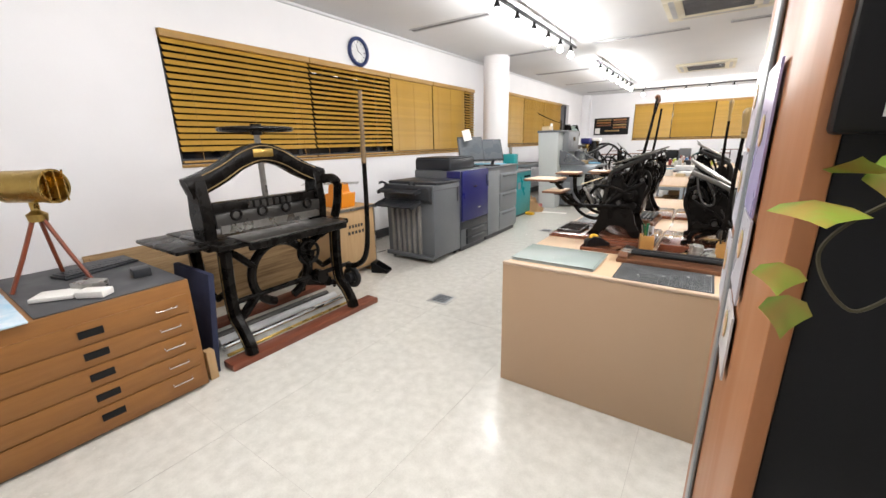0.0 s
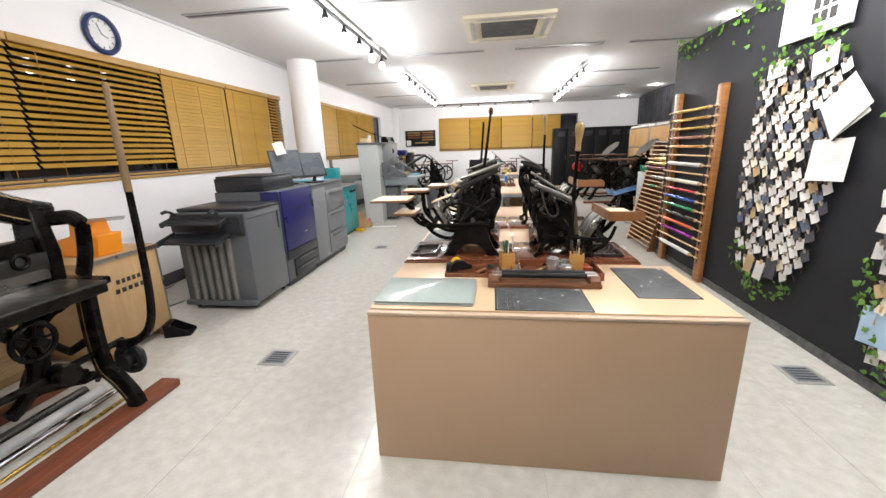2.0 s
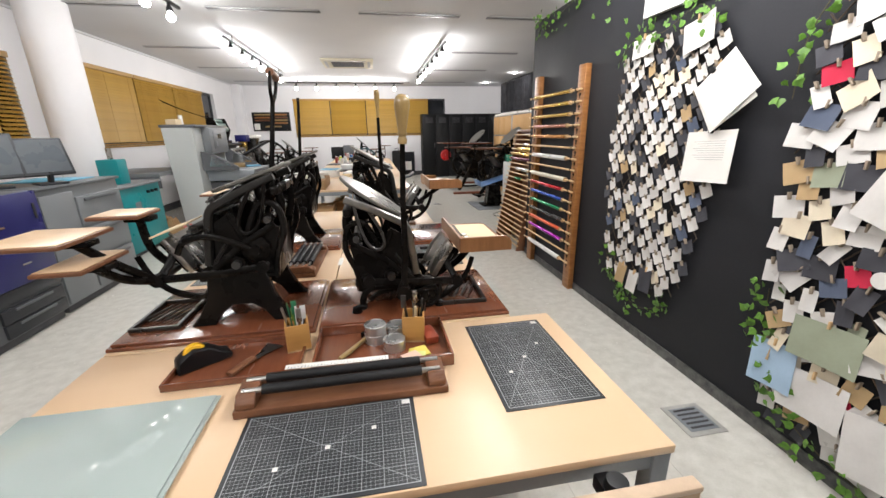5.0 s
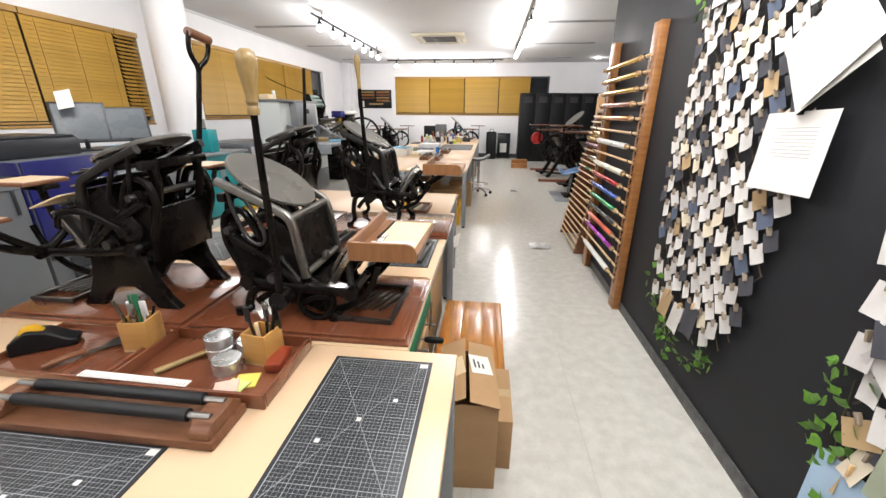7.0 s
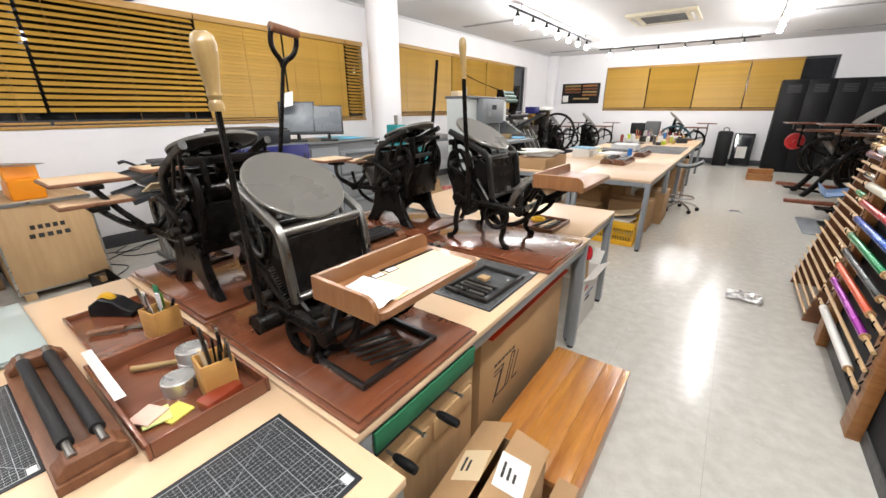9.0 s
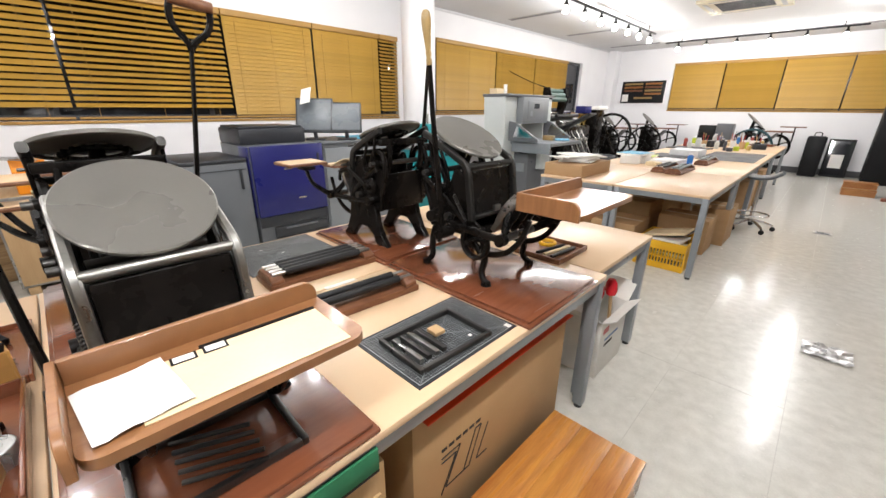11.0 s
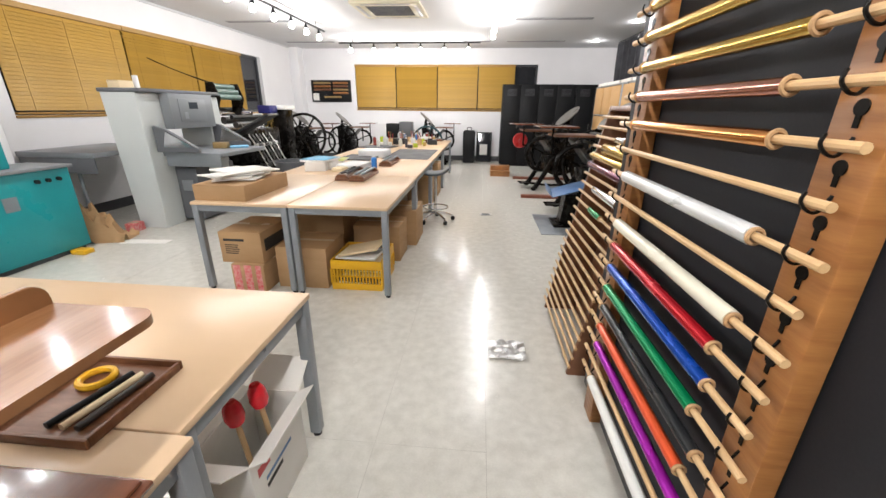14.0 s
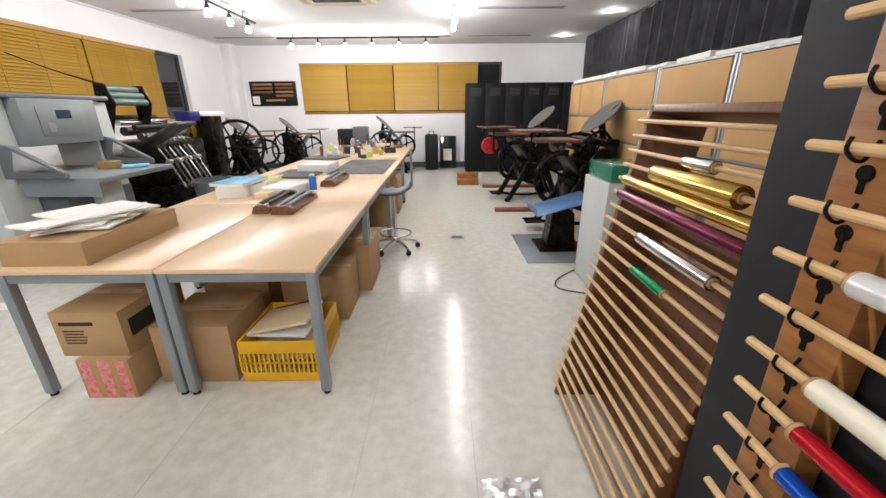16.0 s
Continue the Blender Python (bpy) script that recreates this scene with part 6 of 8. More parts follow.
# oval lyre frame between the front legs
bm = B()
mr = Matrix.Translation((-0.14, 0.42, 0.46)) @ Matrix.Rotation(radians(90), 4, "Y")
ring(bm, mr, 0.24, 0.034, 20, 340, seg=44)
bar(bm, [(-0.14, 0.2, 0.56), (-0.14, 0.08, 0.68), (-0.14, 0.0, 0.72)], 0.08, 0.05)
bar(bm, [(-0.14, 0.64, 0.56), (-0.14, 0.78, 0.66), (-0.14, 0.93, 0.72)], 0.08, 0.05)
bar(bm, [(-0.14, 0.2, 0.34), (-0.14, 0.08, 0.22), (-0.14, 0.02, 0.2)], 0.09, 0.05)
bar(bm, [(-0.14, 0.62, 0.32), (-0.14, 0.8, 0.26), (-0.14, 0.93, 0.2)], 0.09, 0.05)
part("lyre_frame", bm, GM, gp)
# table
part("table_bed", boxed(-0.78, 0.0, -0.08, 1.03, 0.745, 0.79, 0.012), GM, gp, "black iron table")
part("front_table", boxed(-0.2, 0.1, 0.08, 0.92, 0.791, 0.802, 0.004), M_DARKSTEEL, gp, "worn steel table face")
part("table_apron", boxed(0.062, 0.1, 0.08, 0.92, 0.735, 0.7905, 0.01), GM, gp)
part("side_table", boxed(-0.75, -0.1, -0.28, -0.082, 0.76, 0.785, 0.008), GM, gp)
# arch over the blade
bm = B()
bar(bm, [(-0.31, -0.07, 1.14), (-0.31, 0.04, 1.175), (-0.31, 0.17, 1.235), (-0.31, 0.32, 1.32), (-0.31, 0.48, 1.36), (-0.31, 0.64, 1.32), (-0.31, 0.79, 1.235), (-0.31, 0.92, 1.175), (-0.31, 1.03, 1.14)], 0.15, 0.1, up=(1, 0, 0), n=8)
part("arch", bm, GM, gp, "black iron arch with gilt lining")
bm = B()
bar(bm, [(-0.26, 0.04, 1.125), (-0.26, 0.17, 1.185), (-0.26, 0.32, 1.268), (-0.26, 0.48, 1.308), (-0.26, 0.64, 1.268), (-0.26, 0.79, 1.185), (-0.26, 0.92, 1.125)], 0.007, 0.005, up=(1, 0, 0), n=8)
bar(bm, [(-0.26, 0.02, 1.225), (-0.26, 0.16, 1.285), (-0.26, 0.32, 1.372), (-0.26, 0.48, 1.413), (-0.26, 0.64, 1.372), (-0.26, 0.8, 1.285), (-0.26, 0.94, 1.225)], 0.007, 0.005, up=(1, 0, 0), n=8)
part("gilt_line", bm, M_GOLDLINE, gp, "faded gilt lining")
part("maker_plate", boxed(-0.262, -0.254, 0.4, 0.56, 1.33, 1.39, 0.004), M_BRASS, gp, "worn oval maker's plate")
# clamp screw and hand wheel
part("clamp_screw", rodded((-0.31, 0.48, 1.0), (-0.31, 0.48, 1.56), 0.022, seg=14), M_STEEL, gp)
bm = B()
ring(bm, Matrix.Translation((-0.31, 0.48, 1.53)), 0.25, 0.016, seg=44)
for k in range(4):
    a = radians(90 * k + 20)
    rod(bm, (-0.31, 0.48, 1.53), (-0.31 + 0.25 * math.cos(a), 0.48 + 0.25 * math.sin(a), 1.53), 0.013, seg=8)
rod(bm, (-0.31, 0.48, 1.49), (-0.31, 0.48, 1.57), 0.04, seg=16)
part("hand_wheel", bm, GM, gp, "black spoked hand wheel")
# clamp beam and knife beam
part("clamp_beam", boxed(-0.36, -0.26, 0.05, 0.9, 0.93, 1.03, 0.008), GM, gp)
part("knife_beam", boxed(-0.255, -0.215, 0.04, 0.91, 0.86, 0.96, 0.006), M_DARKSTEEL, gp, "dark steel knife beam")
bm = B()
box(bm, -0.214, -0.206, 0.06, 0.89, 0.82, 0.875)
part("knife", bm, M_STEEL, gp, "bright knife blade")
for k in range(4):
    bm = B()
    ring(bm, Matrix.Translation((-0.21, 0.18 + 0.2 * k, 0.94)) @ Matrix.Rotation(radians(90), 4, "Y"), 0.035, 0.01, seg=20)
    part("knife_boss", bm, GM, gp)
bm = B()
for k in range(7):
    y = 0.3 + 0.055 * k
    box(bm, -0.2595, -0.2545, y, y + 0.035, 0.965, 1.015)
part("raised_lettering", bm, M_DARKSTEEL, gp, "worn raised lettering, unreadable")
# side arms at the lever end
bm = B()
bar(bm, [(-0.27, 1.0, 1.12), (-0.16, 1.02, 1.13), (-0.1, 1.03, 1.09)], 0.08, 0.06)
bar(bm, [(-0.1, 1.03, 1.09), (-0.13, 1.03, 0.92), (-0.17, 1.02, 0.79)], 0.09, 0.04)
part("link_arm", bm, GM, gp)
# gears and counterweight
bm = B()
ring(bm, Matrix.Translation((-0.1, 0.66, 0.56)) @ Matrix.Rotation(radians(90), 4, "Y"), 0.095, 0.014, seg=30)
for k in range(5):
    a = radians(72 * k)
    rod(bm, (-0.1, 0.66, 0.56), (-0.1, 0.66 + 0.09 * math.cos(a), 0.56 + 0.09 * math.sin(a)), 0.009, seg=6)
rod(bm, (-0.14, 0.66, 0.56), (-0.05, 0.66, 0.56), 0.024, seg=12)
part("gear_wheel", bm, GM, gp, "small spoked gear wheel")
bm = B()
rod(bm, (-0.12, 0.72, 0.34), (-0.02, 0.72, 0.34), 0.055, seg=20)
rod(bm, (-0.12, 0.0, 0.34), (-0.12, 1.1, 0.34), 0.02, seg=12)
part("drive_shaft", bm, GM, gp)
bm = B()
ring(bm, Matrix.Translation((-0.12, 1.12, 0.2)) @ Matrix.Rotation(radians(90), 4, "X"), 0.08, 0.026, seg=26)
rod(bm, (-0.12, 1.06, 0.2), (-0.12, 1.18, 0.2), 0.05, seg=16)
part("roller_wheel", bm, M_RUBBER, gp, "black guide wheel")
# long lever with a wooden grip
bm = B()
bar(bm, [(-0.12, 1.06, 0.33), (-0.02, 1.1, 0.34), (0.06, 1.13, 0.42), (0.09, 1.15, 0.6), (0.1, 1.16, 0.95), (0.1, 1.165, 1.25)], 0.055, 0.045, up=(0, 1, 0), taper=0.7)
lv = part("lever", bm, GM, gp, "long bent iron lever")
part("grip", rodded((0.1, 1.165, 1.25), (0.105, 1.17, 1.83), 0.021, 0.016, seg=14), mat("weathered_grip_wood", (0.19, 0.12, 0.06), 0.5, second=(0.12, 0.075, 0.035), scale=6, fine=40, stretch=(6, 6, 1)), lv, "weathered wooden grip")
M_RAILWOOD = mat("red_stained_plank", (0.2, 0.06, 0.03), 0.45, second=(0.13, 0.035, 0.016), scale=3, fine=16, stretch=(10, 1.2, 1))
for x in (-2.455, -3.2):
    solid("timber_rail", boxed(x, x + 0.13, 1.22, 2.6, 0, 0.0495, 0.006), M_RAILWOOD, "red-stained timber rail under the guillotine", "timber", group="guillotine rails")
for k, (x, r, mm, lab) in enumerate(((-2.56, 0.012, M_BRASS, "thin brass-coloured tube on the floor"), (-2.66, 0.03, M_CHROME, "silver foil tube on the floor"), (-2.76, 0.035, M_PLASTICWHITE, "white paper tube on the floor"), (-2.88, 0.03, M_DARKSTEEL, "dark tube on the floor"))):
    solid("long_tube", rodded((x, 1.3 + 0.02 * k, r), (x, 2.45, r), r, seg=16), mm, lab, "tube", group="tubes on the floor")

# stack of boards leaning on the wall behind it
bd = thing("board_stack", "tall stack of tan greyboards leaning on the wall", "board stack")
for k in range(9):
    bm = B()
    box(bm, -0.02, 0.02, 0.98 + 0.03 * (k % 3), 2.75 - 0.02 * (k % 4), 0.0, 0.62 - 0.012 * k, 0.004, pose(-3.94 + 0.05 * k, 0, 0.0, 0, -12, 0))
    part("board", bm, M_BOARDPILE, bd)
# boards standing by the flat file
solid("tan_board", boxed(-2.42, -2.36, 1.09, 1.14, 0, 0.2, 0.003), M_PLY, "short tan board on the floor", "board")
nv = thing("navy_folder", "navy cloth portfolio leaning by the drawers", "portfolio", pose(-2.62, 1.14, 0))
part("cover", boxed(-0.3, 0.2, -0.02, 0.02, 0, 0.68, 0.008, pose(0, 0.02, 0, -6, 0, 0)), M_NAVY, nv)

# ---- flat file ----
ff = thing("flat_file", "teak veneer flat-file chest of six drawers", "drawers", Matrix.Translation((-3.3, -0.55, 0)))
part("carcass", boxed(0, 0.98, 0, 1.61, 0.02, 0.715, 0.004), M_FLATFILE, ff)
part("plinth", boxed(0.03, 0.95, 0.03, 1.58, 0, 0.0195), M_BASE, ff)
for k in range(5):
    z = 0.055 + 0.118 * k
    d = part("drawer", boxed(0.9805, 0.99, 0.03, 1.58, z, z + 0.11, 0.002), M_FLATFILE, ff)
    bm = B()
    box(bm, 0.9905, 0.994, 1.09, 1.19, z + 0.035, z + 0.075, 0.002)
    part("label_holder", bm, M_BLACKSTAND, d, "black metal label pull")
    for yy in (0.62, 1.42):
        bm = B()
        bar(bm, [(0.99, yy, z + 0.06), (1.002, yy, z + 0.052), (1.002, yy + 0.1, z + 0.052), (0.99, yy + 0.1, z + 0.06)], 0.006, 0.006, soft=False)
        part("wire_pull", bm, M_CHROME, d, "chromed wire pull")
solid("drawer_cover", boxed(-3.29, -2.33, 0.42, 1.05, 0.7155, 0.722, 0.002), M_GREYFELT, "dark grey rubber sheet on the drawers", "sheet")
solid("blue_board", boxed(-3.0, -2.3, -0.2, 0.4, 0.7155, 0.725, 0.002), mat("blue_white_board", (0.1, 0.4, 0.6), 0.4, second=(0.7, 0.72, 0.75), scale=3, mix=0.5, fine=20), "blue and white printed board on the drawers", "board")
# brass searchlight on a tripod
tl = thing("tripod_lamp", "brass searchlight lamp on a red-brown wooden tripod", "lamp", pose(-2.9, 0.62, 0.7225))
for k in range(3):
    a = radians(120 * k + 40)
    bm = B()
    bar(bm, [(0.19 * math.cos(a), 0.19 * math.sin(a), 0), (0.11 * math.cos(a), 0.11 * math.sin(a), 0.17), (0.025 * math.cos(a), 0.025 * math.sin(a), 0.37)], 0.035, 0.02, soft=False)
    part("leg", bm, mat("red_brown_leg", (0.22, 0.05, 0.02), 0.4, fine=30), tl)
bm = B()
lathe(bm, [(0, 0.36), (0.04, 0.36), (0.045, 0.4), (0.02, 0.42), (0.02, 0.47), (0, 0.47)], None, 18)
part("hub", bm, M_BRASS, tl)
bm = B()
mh = pose(0, 0, 0.55, 0, 90, 35)
lathe(bm, [(0, -0.13), (0.07, -0.13), (0.085, -0.12), (0.088, 0.1), (0.092, 0.105), (0.092, 0.14), (0.08, 0.14), (0.078, 0.0), (0, -0.02)], mh, 28)
part("barrel", bm, M_BRASS, tl, "ribbed brass barrel")
bm = B()
for k in (-1, 0, 1):
    rod(bm, mh @ V(0.085, 0.05 * k, 0.15), mh @ V(-0.085, 0.05 * k, 0.15), 0.004, seg=6)
part("guard", bm, M_BRASS, tl)
# keyboard, white monitor and clutter
mo = thing("white_monitor", "white-framed monitor standing on the drawers", "monitor", pose(-2.72, -0.02, 0.726, 0, 0, -28))
part("frame", boxed(-0.02, 0.02, -0.25, 0.25, 0.12, 0.48, 0.01), M_PLASTICWHITE, mo)
part("screen", boxed(0.0205, 0.022, -0.22, 0.22, 0.15, 0.45), M_SCREEN, mo)
part("neck", boxed(-0.03, 0.0, -0.04, 0.04, 0.012, 0.14, 0.004), M_PLASTICWHITE, mo)
part("foot", boxed(-0.09, 0.09, -0.12, 0.12, 0.0, 0.0118, 0.004), M_PLASTICWHITE, mo)
kb = thing("keyboard", "black keyboard leaning on the tripod's foot", "keyboard", pose(-3.02, 0.83, 0.7225, 0, 0, 14))
part("base", boxed(-0.08, 0.08, -0.2, 0.2, 0.0, 0.015, 0.004), M_PRDARK, kb)
bm = B()
for i in range(5):
    for j in range(14):
        box(bm, -0.07 + 0.028 * i, -0.046 + 0.028 * i, -0.19 + 0.027 * j, -0.167 + 0.027 * j, 0.0152, 0.023)
tagged(part("keys", bm, M_PRDARK, kb), kind="stuff")
for k in range(7):
    bm = B()
    w, d, h = rj.uniform(0.03, 0.09), rj.uniform(0.03, 0.1), rj.uniform(0.01, 0.05)
    box(bm, -w, w, -d, d, 0, h, 0.004)
    solid(("paper_pad", "small_case", "tool_box")[k % 3], bm, (M_PAPER, M_PRDARK, M_STEEL, M_PAPER, M_REDPLASTIC, M_BLACKSTAND, M_CREAM)[k], "small item lying on the flat-file chest", ("paper", "case", "box")[k % 3],
          m=pose(-2.55 + rj.uniform(-0.2, 0.16), (0.75 if k < 4 else 0.12) + rj.uniform(-0.25, 0.2), 0.7262, 0, 0, rj.uniform(0, 90)))

# ---- plywood crate with an orange holder, foot pedal ----
pc = thing("plywood_crate", "pale plywood machine crate with a dark stencil", "crate", Matrix.Translation((-3.85, 2.78, 0)))
part("body", boxed(0, 0.78, 0, 0.6, 0.06, 0.76, 0.004), M_PLY, pc)
part("top_edge", boxed(-0.01, 0.79, -0.01, 0.61, 0.761, 0.785, 0.003), M_PLY, pc)
for y in (0.03, 0.5):
    part("runner", boxed(0.0, 0.8, y, y + 0.07, 0, 0.0595, 0.003), M_PLY, pc)
for y in (0.0, 0.585):
    part("edge_strip", boxed(0.7802, 0.786, y, y + 0.015, 0.06, 0.76, 0.001), M_STEEL, pc, "bright steel edge strip")
part("edge_strip", boxed(0.7905, 0.794, -0.01, 0.61, 0.755, 0.786, 0.001), M_STEEL, pc, "bright steel edge strip")
part("edge_strip", boxed(0.7802, 0.787, 0.016, 0.584, 0.06, 0.075, 0.001), M_STEEL, pc, "bright steel edge strip")
for k, (y0, y1, z) in enumerate(((0.2, 0.42, 0.56), (0.18, 0.44, 0.49))):
    for j in range(5):
        part("stencil_mark", boxed(0.7802, 0.7812, y0 + (y1 - y0) * j / 5, y0 + (y1 - y0) * (j + 0.65) / 5, z, z + 0.035), INK, pc)
oh = thing("orange_holder", "orange plastic holder on the crate with steel strips", "holder", pose(-3.35, 3.05, 0.7855))
bm = B()
slab(bm, [(-0.18, 0.0), (0.22, 0.0), (0.25, 0.16), (0.16, 0.16), (0.14, 0.26), (0.04, 0.26), (0.02, 0.16), (-0.12, 0.12)], -0.1, 0.1, 0.008)
part("body", bm, M_ORANGE, oh)
for k in range(3):
    part("strip", boxed(-0.3, 0.3, -0.2 + 0.05 * k, -0.17 + 0.05 * k, 0.262 + 0.004 * k, 0.265 + 0.004 * k), M_STEEL, oh, "thin steel strip", m=pose(0, 0, 0, 0, 0, 40))
pd = thing("foot_pedal", "black metal foot pedal on the floor", "pedal", pose(-2.93, 3.3, 0, 0, 0, 20))
bm = B()
slab(bm, [(-0.1, 0), (0.1, 0), (0.1, 0.03), (-0.06, 0.12), (-0.1, 0.12)], -0.07, -0.062, 0.002)
slab(bm, [(-0.1, 0), (0.1, 0), (0.1, 0.03), (-0.06, 0.12), (-0.1, 0.12)], 0.062, 0.07, 0.002)
box(bm, -0.1, 0.1, -0.062, 0.062, 0, 0.008)
part("shell", bm, M_BLACKSTAND, pd)
part("cover", boxed(-0.1, -0.05, -0.062, 0.062, 0.11, 0.118, 0.002), M_BLACKSTAND, pd)
for k, pts in enumerate(([(-3.05, 3.35, 0.006), (-3.3, 3.55, 0.006), (-3.6, 3.45, 0.006), (-3.9, 3.8, 0.006), (-4.05, 4.2, 0.006)], [(-3.95, 3.5, 0.006), (-3.8, 3.75, 0.006), (-3.95, 3.95, 0.006), (-4.05, 4.5, 0.006)],
                         [(-3.5, 4.0, 0.006), (-3.6, 3.7, 0.006), (-3.85, 3.6, 0.006), (-4.05, 3.75, 0.006)])):
    bm = B()
    bar(bm, pts, 0.009, 0.009, n=8, up=(0, 0, 1), seg=6)
    solid("floor_cable", bm, M_RUBBER, "black power cable lying on the floor", "cable", group="floor cables")

# ---- wall clock ----
ck = thing("wall_clock", "round wall clock with a navy rim and white dial", "clock", pose(LX + 0.001, 4.335, 2.69, 0, 90, 0))
bm = B()
ring(bm, Matrix.Translation((0, 0, 0.025)), 0.165, 0.025, seg=48)
part("rim", bm, mat("navy_enamel", (0.02, 0.035, 0.12), 0.35, fine=80), ck)
bm = B()
lathe(bm, [(0, 0.0), (0.16, 0.0), (0.16, 0.012), (0, 0.012)], None, 40)
part("dial", bm, M_PLASTICWHITE, ck)
for k in range(12):
    a = radians(30 * k)
    bm = B()
    box(bm, 0.11, 0.135, -0.004, 0.004, 0.0125, 0.014, 0, Matrix.Rotation(a, 4, "Z"))
    part("hour_mark", bm, M_BLACKSTAND, ck)
for a, L in ((70, 0.07), (200, 0.1)):
    bm = B()
    box(bm, 0, L, -0.004, 0.004, 0.0145, 0.0165, 0, Matrix.Rotation(radians(a), 4, "Z"))
    part("clock_pointer", bm, M_BLACKSTAND, ck)


# ---- floor boxes ----
def floor_box(x, y, w, d, lab):
    t = thing("floor_socket", lab, "floor socket", pose(x, y, 0), "floor sockets")
    part("plate", boxed(-w, w, -d, d, 0.0005, 0.005, 0.002), mat("pale_floor_plate", (0.45, 0.44, 0.41), 0.35, fine=80), t)
    part("lid", boxed(-w * 0.75, w * 0.75, -d * 0.75, d * 0.75, 0.0052, 0.008, 0.002), M_LEG, t, "grey metal lid")
    bm = B()
    for k in range(5):
        box(bm, -w * 0.6, w * 0.6, -d * 0.6 + k * d * 0.28, -d * 0.6 + k * d * 0.28 + d * 0.12, 0.0082, 0.009)
    part("groove", bm, M_BASE, t)


floor_box(-1.84, 2.98, 0.11, 0.11, "square grey floor socket lid")
floor_box(1.74, 3.04, 0.11, 0.11, "square grey floor socket lid")
floor_box(-2.0, 6.32, 0.11, 0.1, "square grey floor socket lid")
floor_box(1.46, 9.72, 0.09, 0.06, "small white taped floor plate")
# crumpled foil packet on the floor
fo = B()
n = 14
gridv = [[fo.verts.new((1.44 + 0.24 * i / n, 6.2 + 0.2 * j / n, 0.004 + 0.03 * abs(noise.noise((i * 0.9, j * 0.9, 3.1))) + 0.012 * rj.random())) for j in range(n + 1)] for i in range(n + 1)]
for i in range(n):
    for j in range(n):
        fo.faces.new((gridv[i][j], gridv[i + 1][j], gridv[i + 1][j + 1], gridv[i][j + 1]))
solid("foil_packet", fo, M_SILVERFOIL, "crumpled silver plastic packet taped to the floor", "packet")

# ---- teal machine and big guillotine cutter ----
te = thing("teal_machine", "teal enamelled steel machine cabinet with knobs", "machine", Matrix.Translation((-3.34, 6.82, 0)))
part("cabinet", boxed(0, 0.46, 0.0, 0.95, 0.05, 0.88, 0.01), M_TEAL, te)
part("base_rail", boxed(0.04, 0.42, 0.04, 0.91, 0, 0.0495), M_BASE, te)
part("worktop", boxed(-0.01, 0.5, -0.02, 0.97, 0.881, 0.91, 0.005), M_PRLIGHT, te, "pale steel top plate")
part("head", boxed(0.1, 0.34, 0.35, 0.55, 0.911, 1.22, 0.012), M_TEAL, te, "teal stamping head")
part("head_post", rodded((0.22, 0.45, 1.22), (0.22, 0.45, 1.36), 0.03), M_STEEL, te)
part("nameplate", boxed(0.4605, 0.4625, 0.3, 0.42, 0.55, 0.68), M_LEG, te)
for y in (0.62, 0.72, 0.82):
    part("knob", rodded((0.46, y, 0.78), (0.49, y, 0.78), 0.02), M_BLACKSTAND, te, "black knob")
part("pedal", boxed(0.46, 0.62, 0.7, 0.82, 0.001, 0.05, 0.01), M_YELLOW, te, "yellow foot pedal")

cu = thing("paper_cutter", "pale grey industrial paper cutter with a slate control head", "paper cutter", Matrix.Translation((-3.05, 8.52, 0)))
bm = B()
slab(bm, [(0.08, 0.0), (0.44, 0.0), (0.45, 0.5), (0.44, 1.62), (0.0, 1.62)], 0.0, 0.34, 0.008)
part("side_column", bm, M_WHITEENAMEL, cu, "pale enamelled side column")
bm = B()
slab(bm, [(0.0, 0.0), (0.5, 0.0), (0.46, 1.6), (0.0, 1.6)], 1.15, 1.42, 0.008)
part("side_column", bm, M_WHITEENAMEL, cu, "pale enamelled side column")
part("top_beam", boxed(-0.02, 0.5, -0.01, 1.43, 1.621, 1.665, 0.008), M_GREYENAMEL, cu)
part("control_head", boxed(0.02, 0.56, 0.341, 1.149, 1.2, 1.62, 0.01), M_PRLIGHT, cu, "slate control head")
part("control_panel", boxed(0.561, 0.57, 0.48, 0.98, 1.28, 1.56, 0.004), M_PRLIGHT, cu, "pale control panel with a display")
part("display", boxed(0.5705, 0.573, 0.66, 0.82, 1.44, 1.52), M_SCREEN, cu)
part("key_field", boxed(0.5705, 0.573, 0.55, 0.62, 1.32, 1.4), M_LEG, cu)
part("lower_front", boxed(0.1, 0.72, 0.345, 1.14, 0.04, 0.72, 0.006), M_GREYENAMEL, cu, "slate lower cabinet")
part("socket_box", boxed(0.5, 0.66, 0.33, 0.3445, 0.42, 0.56, 0.004), M_PRLIGHT, cu)
part("work_bed", boxed(-0.9, 1.22, 0.2, 1.2, 0.88, 0.93, 0.008), M_PRLIGHT, cu, "machined steel bed")
part("bed_apron", boxed(0.48, 1.2, 0.19, 0.199, 0.76, 0.93, 0.003), M_LEG, cu)
for y in (0.1, 1.18):
    bm = B()
    slab(bm, [(0.46, 0.94), (1.0, 0.94), (1.0, 0.99), (0.6, 1.22), (0.46, 1.25)], y, y + 0.05, 0.006)
    part("light_guard", bm, M_GREYENAMEL, cu, "sloped slate guard arm")
    bm = B()
    slab(bm, [(0.56, 1.0), (0.92, 1.0), (0.9, 1.03), (0.62, 1.18)], y - 0.004, y - 0.0005, 0)
    part("guard_plate", bm, M_CHROME, cu)
part("bracket_leg", boxed(0.722, 0.82, 0.6, 0.9, 0.45, 0.879, 0.01), M_WHITEENAMEL, cu)
